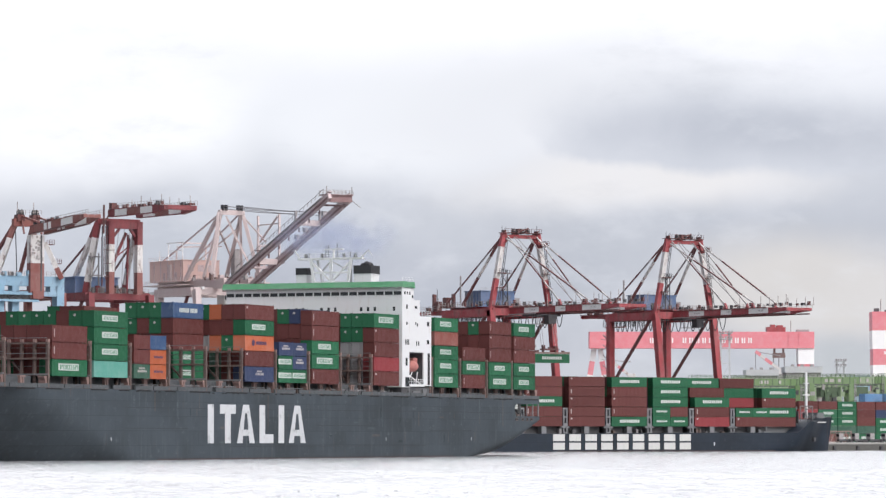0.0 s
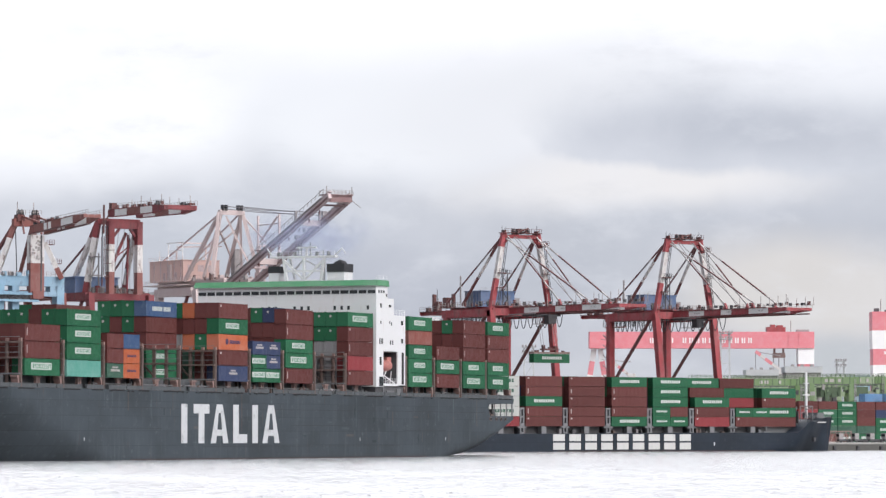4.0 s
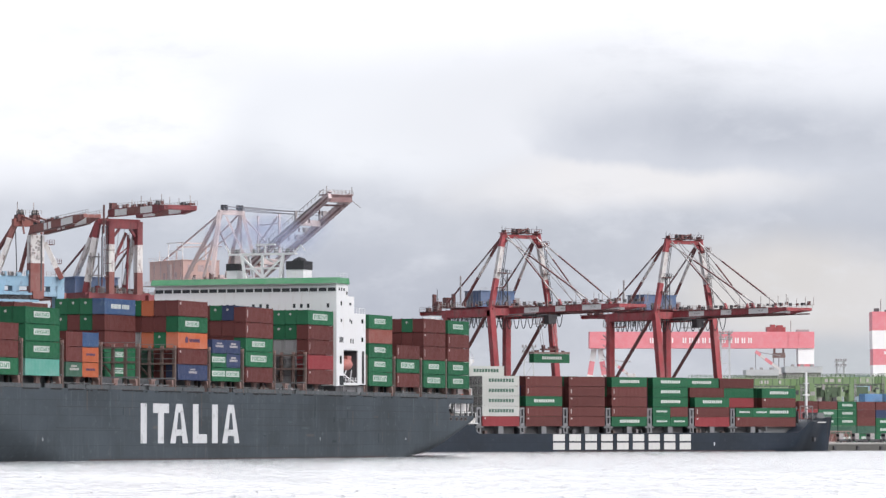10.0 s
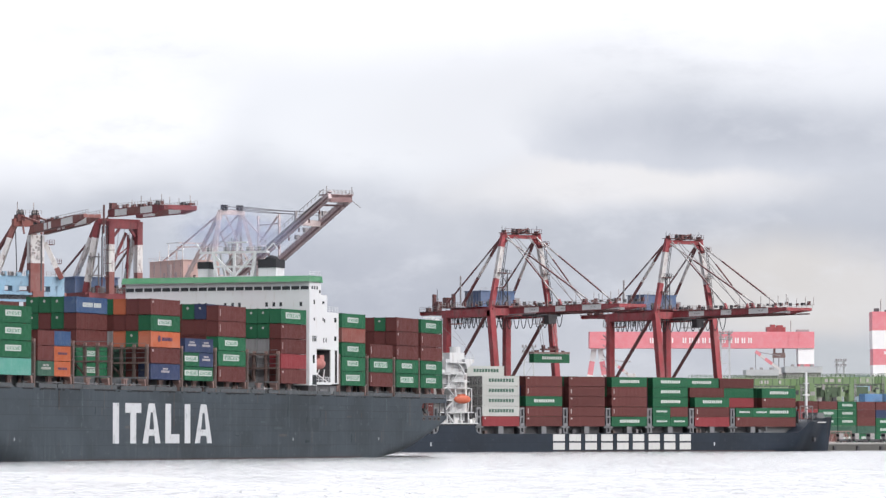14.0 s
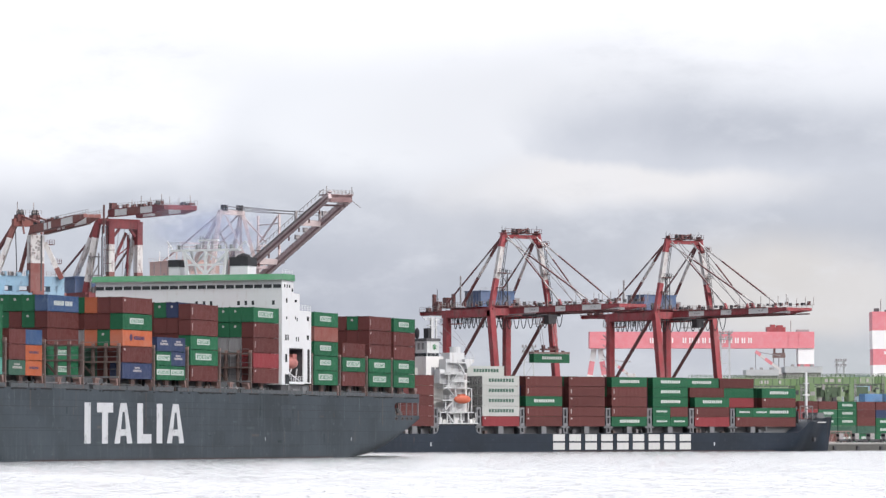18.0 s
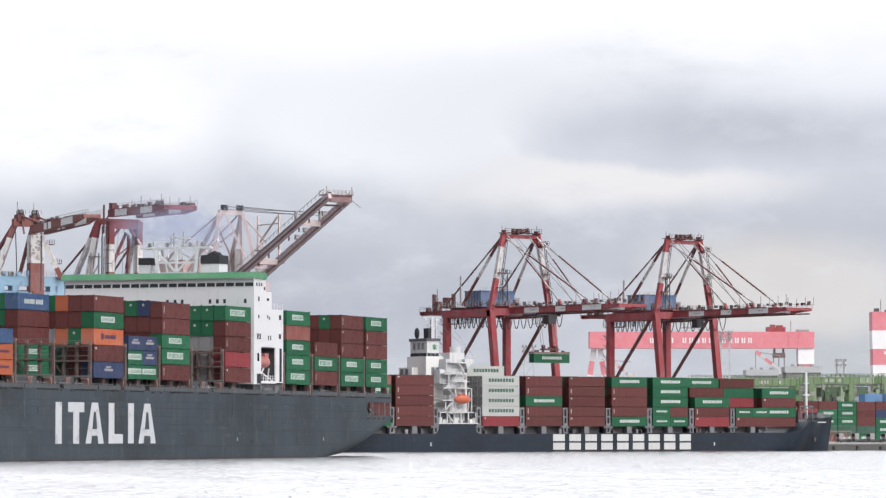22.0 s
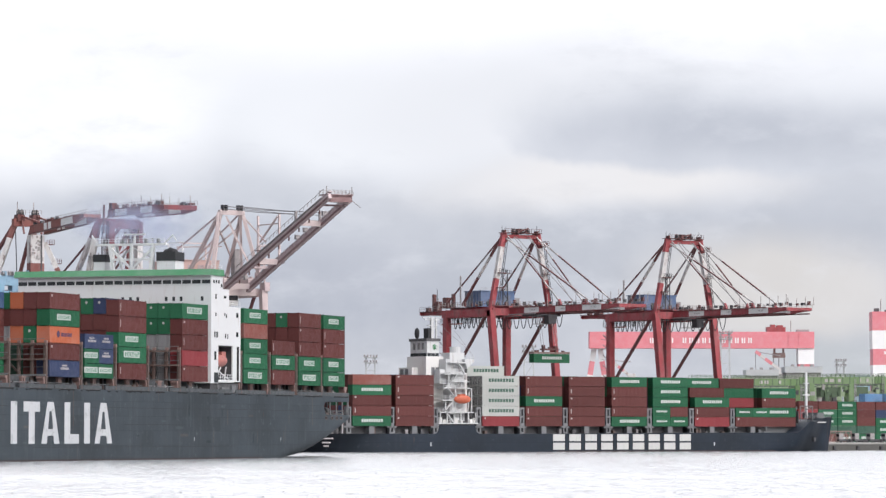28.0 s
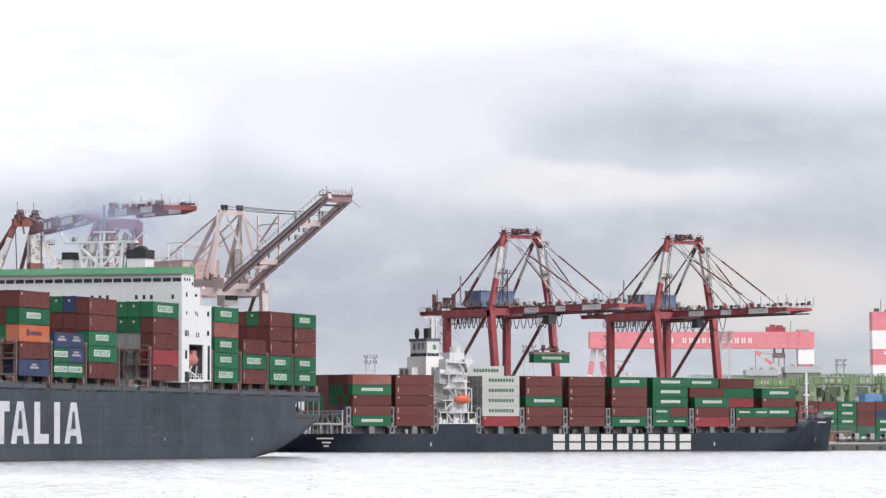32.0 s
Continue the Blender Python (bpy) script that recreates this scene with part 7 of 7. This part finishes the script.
folded_crane_red()
folded_crane_blue()
pink_crane()


# ---------------------------------------------------------------- shipyard and yard in the distance
def goliath():
    g = thing("goliath_gantry", Matrix(), "faded red and white shipyard gantry crane far off", "gantry crane")
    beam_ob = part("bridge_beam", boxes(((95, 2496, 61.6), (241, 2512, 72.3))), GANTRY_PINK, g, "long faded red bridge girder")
    for x in (224, 231):
        part("stiffener", boxes(((x, 2495.6, 61.6), (x + 0.5, 2496, 72.3))), GANTRY_PINK, beam_ob)
    xs = 134.3
    for i, ch in enumerate("xxxx xxxxxxxxxxx"):
        if ch == "x":
            part("name_bar", boxes(((xs, 2495.5, 64.9), (xs + 0.8, 2496, 68.3)), ((xs + 1.5, 2495.5, 64.9), (xs + 2.3, 2496, 68.3))), GANTRY_WHITE, beam_ob)
        xs += 4.25
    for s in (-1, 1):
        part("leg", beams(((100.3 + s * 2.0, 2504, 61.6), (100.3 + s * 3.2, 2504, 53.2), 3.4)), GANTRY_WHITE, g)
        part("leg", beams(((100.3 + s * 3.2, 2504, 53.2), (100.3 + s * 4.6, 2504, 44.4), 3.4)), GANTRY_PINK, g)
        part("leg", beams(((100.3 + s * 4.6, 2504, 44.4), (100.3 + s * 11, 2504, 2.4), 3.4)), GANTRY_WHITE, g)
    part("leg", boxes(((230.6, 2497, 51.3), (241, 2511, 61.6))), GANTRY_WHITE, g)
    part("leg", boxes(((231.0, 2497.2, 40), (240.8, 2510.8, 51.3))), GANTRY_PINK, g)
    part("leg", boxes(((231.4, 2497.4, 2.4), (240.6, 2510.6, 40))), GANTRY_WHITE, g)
    part("trolley_house", boxes(((210.5, 2498, 72.3), (222.5, 2510, 75.4)), ((213, 2499, 75.4), (216, 2508, 77)), ((217, 2499, 75.4), (221, 2508, 76.6))), CRANE_RED, g, "red trolley house")
    part("hook_block", boxes(((214.5, 2500, 55.5), (222.5, 2506, 58.6)), ((215, 2501, 58.6), (216.2, 2505, 61.6)), ((220.8, 2501, 58.6), (222, 2505, 61.6))), RUSTPRIMER, g)
    part("hoist_rope", tubes(*[((x, 2503, 45), (x, 2503, 56), 0.35) for x in (215, 218.5, 222)], n=5), STAYGREY, g)
    part("aerial", tubes(((226.5, 2504, 72.3), (226.5, 2504, 79.5), 0.3), n=5), RAIL, g)
    part("roof_box", boxes(((230, 2499, 72.3), (238, 2508, 73.8))), STAYGREY, g)
    t = thing("gantry_tower", Matrix(), "red and white banded leg of a second shipyard gantry", "gantry crane")
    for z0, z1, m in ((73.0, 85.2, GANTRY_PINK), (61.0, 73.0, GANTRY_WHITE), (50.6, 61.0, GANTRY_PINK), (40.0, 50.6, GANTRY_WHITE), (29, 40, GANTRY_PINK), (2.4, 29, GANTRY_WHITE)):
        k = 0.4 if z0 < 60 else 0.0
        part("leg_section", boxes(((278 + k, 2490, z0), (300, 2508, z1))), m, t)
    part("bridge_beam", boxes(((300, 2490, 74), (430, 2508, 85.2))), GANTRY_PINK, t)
    part("aerial", tubes(((284.6, 2499, 85), (284.6, 2499, 93.5), 0.3), n=5), RAIL, t)
    part("roof_box", boxes(((280, 2494, 85.2), (283, 2500, 87.4)), ((287, 2494, 85.2), (292, 2500, 86.4))), DARKSTEEL, t)
    for i in range(6):
        part("name_bar", boxes(((285.5 + i * 2.6, 2489.6, 57.6), (287.2 + i * 2.6, 2490, 59.4))), GANTRY_WHITE, t)


def light_mast(x, y, top, w, name="light_mast"):
    m = thing(name, pose(x, y, 2.4), "grey lattice floodlight mast standing in the yard", "light mast", "yard floodlight masts")
    h = top - 2.4
    for sx in (-1, 1):
        for sy in (-1, 1):
            part("upright", beams(((sx * w / 2, sy * w / 2, 0), (sx * w / 2, sy * w / 2, h), 0.42)), TOWERGREY, m)
    n = max(3, int(h / 5))
    part("bracing", beams(*[((-w / 2, -w / 2, h * i / n), (w / 2, -w / 2, h * i / n), 0.26) for i in range(1, n)], *[((-w / 2, -w / 2, h * i / n), (w / 2, -w / 2, h * (i + 1) / n), 0.2) for i in range(n)]), TOWERGREY, m)
    part("lamp_deck", boxes(((-w * 0.8, -w * 0.8, h - 2.6), (w * 0.8, w * 0.8, h - 2.3)), ((-w * 0.8, -w * 0.8, h - 0.6), (w * 0.8, w * 0.8, h - 0.35))), TOWERGREY, m)
    for i in range(5):
        part("floodlight", boxes(((-w * 0.75 + i * w * 0.34, -w * 0.85, h - 0.3), (-w * 0.75 + i * w * 0.34 + 0.6, -w * 0.6, h + 0.5)), ((-w * 0.75 + i * w * 0.34, -w * 0.85, h - 2.2), (-w * 0.75 + i * w * 0.34 + 0.5, -w * 0.6, h - 1.5))), STAYGREY, m)


def yard_crane(x, y, span, top, shade, turn):
    g = thing("yard_gantry", pose(x, y, 2.4, 0, 0, turn), "light green rail-mounted yard gantry crane", "gantry crane", "green yard gantries")
    h = top - 2.4
    G = (YARD_GREEN, YARD_PALE, YARD_DARK)[shade]
    for s in (-1, 1):
        b = part("girder", boxes(((-span / 2 - 3, s * 3 - 0.6, h - 3.0), (span / 2 + 3, s * 3 + 0.6, h - 0.4))), G, g)
        part("name_bar", boxes(((-span / 6, s * 3 - 0.68, h - 2.3), (-span / 6 + 1.2, s * 3 - 0.6, h - 1.1)), ((-span / 6 + 1.8, s * 3 - 0.68, h - 2.3), (-span / 6 + 3.4, s * 3 - 0.6, h - 1.1)), ((span / 6, s * 3 - 0.68, h - 2.3), (span / 6 + 1.0, s * 3 - 0.6, h - 1.1))), MARK_WHITE, b)
        for i in range(int(span / 2)):
            x0 = -span / 2 - 2 + i * (span + 4) / int(span / 2)
            part("rib", boxes(((x0, s * 3 - 0.72, h - 2.9), (x0 + 0.25, s * 3 - 0.6, h - 0.5))), YARD_DARK, b)
        part("under_rail", boxes(((-span / 2 - 3, s * 3 - 0.8, h - 3.3), (span / 2 + 3, s * 3 - 0.4, h - 3.0))), DARKSTEEL, b)
        for e in (-1, 1):
            part("leg", boxes(((e * span / 2 - 0.9, s * 3.4 - 0.7, 1.2), (e * span / 2 + 0.9, s * 3.4 + 0.7, h - 3))), G, g)
        part("walkway_rail", railing((-span / 2 - 3, s * 3.8, h - 0.4), (span / 2 + 3, s * 3.8, h - 0.4), 1.1, 1.8, 0.09, 2), YARD_DARK, g)
    for e in (-1, 1):
        part("sill_beam", boxes(((e * span / 2 - 0.8, -6, 0.0), (e * span / 2 + 0.8, 6, 1.4))), G, g)
        part("end_tie", boxes(((e * span / 2 - 0.6, -3, h - 6.2), (e * span / 2 + 0.6, 3, h - 5.2))), YARD_DARK, g)
    tr = part("trolley", boxes(((-4, -3.4, h - 7.6), (3.5, 3.4, h - 4.2))), YARD_DARK, g, "trolley with machinery and cab")
    part("cab", boxes(((3.5, -3.6, h - 7.6), (5.0, -1.6, h - 5.8))), YARD_PALE, tr)
    part("drum", boxes(((-2.6, -3.6, h - 6.2), (-1.0, -3.4, h - 5.0))), YARD_PALE, tr)
    part("hoist_gear", boxes(((-3, -3, h - 9.4), (-1.6, -1, h - 7.6))), DARKSTEEL, g)
    part("hoist_gear", boxes(((0.6, -3, h - 9.6), (2.0, -1, h - 7.6))), DARKSTEEL, g)
    r = random.Random(int(x * 7 + y))
    for i in range(9):                              # cabinets, reels and lamps hung below the girders
        cx, cz, w, k = r.uniform(-span / 2, span / 2), h - r.uniform(3.4, 9.0), r.uniform(0.3, 1.1), r.uniform(0.3, 1.0)
        part("hung_gear", boxes(((cx - w, -4.3, cz - k), (cx + w, -3.5, cz + k)), ((cx - 0.08, -3.9, cz + k), (cx + 0.08, -3.7, h - 3.0))), r.choice((YARD_DARK, YARD_DARK, STAYGREY, G, DARKSTEEL)), g)
    for e in (-1, 1):
        part("leg_brace", beams(((e * span / 2, -3.4, 1.6), (e * span / 2, 3.4, h - 6), 0.4), ((e * span / 2 - e * 0.9, -4.2, h - 4), (e * (span / 2 - 3.4), -4.2, h - 3.2), 0.45)), YARD_DARK, g)
        part("ladder", beams(((e * span / 2 + e * 1.1, -4.2, 1.4), (e * span / 2 + e * 1.1, -4.2, h - 1), 0.16), ((e * span / 2 + e * 1.6, -4.2, 1.4), (e * span / 2 + e * 1.6, -4.2, h - 1), 0.16)), STAYGREY, g)
        for z in (h * 0.35, h * 0.62):
            part("landing", boxes(((e * span / 2 + min(0, e) * 2.0, -4.8, z), (e * span / 2 + max(0, e) * 2.0, -3.6, z + 0.2))), YARD_DARK, g)


def jib_crane(x, y, z, reach, rise):
    j = thing("luffing_crane", pose(x, y, 2.4), "small red and white luffing jib crane", "crane")
    part("tower", boxes(((-1.2, -1.2, 0), (1.2, 1.2, z - 2.4))), STAYGREY, j)
    banded("jib", (0, 0, z - 2.4), (reach, 0, z - 2.4 + rise), ((0.35, CRANE_WHITE), (0.62, GANTRY_PINK), (0.8, CRANE_WHITE), (1.0, GANTRY_PINK)), 1.6, 1.3, j)
    part("cab", boxes(((-1.6, -1.6, z - 3.8), (2.0, 1.6, z - 1.2))), CRANE_WHITE, j)
    part("jib_rope", tubes(((0, 0, z + 4), (reach, 0, z - 2.4 + rise), 0.2), ((reach, 0, z - 2.4 + rise), (reach, 0, z - 6), 0.15), n=4), STAYGREY, j)


goliath()
light_mast(-26.2, 1390, 33.2, 3.2)
light_mast(31.0, 1390, 36.8, 3.4)
light_mast(102.3, 1395, 42.0, 3.2)
light_mast(158.0, 1530, 34.6, 2.8)
jib_crane(147.5, 1680, 33.0, -11.0, 8.4)
jib_crane(82, 1680, 30.5, -9.0, 7.0)
for x, span, y, top, turn, shade in (
        (121, 22, 1440, 26.2, 12, 0), (143, 15, 1425, 26.6, 8, 0), (158, 16, 1470, 27.4, 10, 1), (175, 20, 1440, 27.0, 6, 0), (134, 20, 1500, 26.0, 4, 1),
        (112, 18, 1560, 28.4, 5, 1), (150, 24, 1580, 27.0, 7, 1), (128, 16, 1640, 24.2, 3, 2), (172, 20, 1600, 28.6, 5, 1), (186, 18, 1520, 27.8, 8, 0),
        (140, 30, 1700, 21.5, 2, 1), (165, 30, 1720, 20.0, 2, 2), (150, 26, 1660, 23.0, 2, 2)):
    yard_crane(x, y, span, top, shade, turn)
for x0, x1, y, z in ((126, 138.4, 1600, 31.9), (142, 156.4, 1600, 33.2)):
    b = thing("warehouse", pose((x0 + x1) / 2, y, 2.4), "pale grey flat-roofed shed beyond the yard", "building")
    part("wall", boxes(((-(x1 - x0) / 2, -8, 0), ((x1 - x0) / 2, 8, z - 5))), CONCRETE, b)
    part("roof", boxes(((-(x1 - x0) / 2 - 0.6, -8.6, z - 5), ((x1 - x0) / 2 + 0.6, 8.6, z - 2.4))), TOWERGREY, b)
    for i in range(3):
        part("roof_vent", boxes((((i - 1) * 4.0 - 0.6, -3, z - 2.4), ((i - 1) * 4.0 + 0.6, 0, z - 1.4))), STAYGREY, b)


def yard_stacks():
    group = "containers stacked in the yard"
    heading = 53.0
    for n, tiers in enumerate(("BBBRB", "GKGGB", "GKGGG", "GKBBB", "GGGNB", "GGGNB", "BGBGB", "GBGBB")):
        for i, c in enumerate(tiers):
            container(c, 12.19, 2.75, pose(122.0 + 7.6 * n, 1296 + 10.1 * n, 2.4 + 2.77 * i, 0, 0, heading), -1, "letters" if c == "G" else "", "stacked in the quay yard", group)
    for x, y, z, c in ((1541, 1400, 19.8, "P"), (1582, 1400, 19.8, "P")):
        container(c, 12.19, 2.9, pose((x - 784) * 0.2056, y, z - 2.9, 0, 0, heading), -1, "", "on a yard stack", group)
        for i in range(5):
            container("B", 12.19, 2.9, pose((x - 784) * 0.2056, y, z - 2.9 * (i + 2), 0, 0, heading), -1, "", "low in a yard stack", group)


yard_stacks()


def far_stacks():
    r = random.Random(31)
    bm = bmesh.new()
    for row in range(3):
        for i in range(9):
            x, y = 104 + i * 12.6 + row * 2.0, 1490 + row * 30
            for k in range(r.randint(3, 5)):
                box(bm, (x, y, 2.4 + 2.8 * k), (x + 12.19, y + 2.4, 2.4 + 2.8 * k + 2.75))
    tagged(part("far_containers", bm, MIXED), "mixed containers stacked deep in the yard", "container", kind="stuff")


far_stacks()


def quay_clutter():
    rack = thing("lattice_frame", QUAY @ pose(193, 34, 2.4), "rusty red steel lattice frame lying on the quay", "steel frame")
    for y in (-2, 2):
        part("chord", beams(((-7, y, 0.3), (7, y, 0.3), 0.3), ((-7, y, 3.4), (7, y, 3.4), 0.3)), RUSTPRIMER, rack)
    part("lacing", beams(*[((-7 + 2 * i, -2, 0.3), (-5 + 2 * i, -2, 3.4), 0.2) for i in range(7)], *[((-7 + 2 * i, -2, 0.3), (-7 + 2 * i, -2, 3.4), 0.2) for i in range(8)]), RUSTPRIMER, rack)
    for i in range(8):
        part("truss_rib", beams(((-7 + 2 * i, -2, 3.4), (-7 + 2 * i, 2, 3.4), 0.2), ((-7 + 2 * i, 2, 0.3), (-7 + 2 * i, 2, 3.4), 0.2)), RUSTPRIMER, rack)
    part("stacked_steel", boxes(((-6.4, -1.6, 0.5), (2.0, 1.6, 1.6)), ((-4, -1.4, 1.7), (6.2, 1.4, 2.6))), CRANE_BROWN, rack)
    for x in (186, 197, 203, 209, 214):
        t = thing("yard_tractor", QUAY @ pose(x, 30 + (x % 3), 2.4), "dark yard tractor parked at the quay edge", "vehicle", "yard tractors")
        part("chassis", boxes(((-2.6, -1.1, 0.5), (2.6, 1.1, 1.0))), DARKSTEEL, t)
        part("cab", boxes(((-2.4, -1.0, 1.0), (-0.8, 1.0, 2.8))), STAYGREY, t)
        part("windscreen", boxes(((-2.46, -0.8, 1.8), (-2.4, 0.8, 2.6))), GLASS, t)
        for wx in (-1.8, 1.0, 2.1):
            for s in (-1, 1):
                part("wheel", tubes(((wx, s * 0.8, 0.5), (wx, s * 1.1, 0.5), 0.5), n=12), CABLE, t)
    fender = mesh_of("fender", boxes(((-0.5, -0.4, 0.2), (0.5, 0.1, 1.4)), ((-0.35, -0.55, 0.35), (0.35, -0.4, 1.25))), CABLE)
    for i in range(-14, 30):
        f = new("fender", fender)
        f.matrix_basis = QUAY @ pose(i * 9.0, 26.6, 0)
        tagged(f, "black rubber fender on the quay wall", "fender", "quay fenders")
    for i in range(-10, 24):
        b = new("bollard", BOLLARD)
        b.matrix_basis = QUAY @ pose(i * 12.0 + 4, 27.6, 2.4)
        tagged(b, "dark iron mooring bollard on the quay edge", "bollard", "quay bollards")


_b = bmesh.new()
tube(_b, (0, 0, 0), (0, 0, 0.6), 0.3, 10)
tube(_b, (0, 0, 0.6), (0, 0, 0.85), 0.45, 10)
BOLLARD = mesh_of("bollard", _b, CABLE)
quay_clutter()


def hills():
    m = plain("hazy_hill", (0.16, 0.22, 0.26), 0.9)
    bm = bmesh.new()
    n = 60
    lowv, topv = [], []
    for i in range(n + 1):
        x = -1200 + 2400 * i / n
        z = 14 + 58 * smoothstep(330, 430, x) + 10 * noise.noise(Vector((x * 0.006, 0, 0)))
        lowv.append(bm.verts.new((x, 4100, -5)))
        topv.append(bm.verts.new((x, 4180, max(4, z))))
    for i in range(n):
        bm.faces.new((lowv[i], lowv[i + 1], topv[i + 1], topv[i]))
    tagged(part("hills", bm, m), "low hazy blue hills on the horizon", "hill", kind="structure")


hills()


# ---------------------------------------------------------------- what moves
def motions():
    sway = {t: liner_pose(t) for t in TIMES}
    for ob, m in ABOARD:
        walk(ob, [(t, sway[t] @ m) for t in TIMES])
    walk(WATER, [(t, pose(-0.30 * t, -0.22 * t, 0)) for t in (0, 8, 16, 24, 32)])
    walk(CLOUDS, [(t, Matrix.Rotation(radians(0.55 * t / 32), 4, "Z")) for t in (0, 16, 32)])


motions()
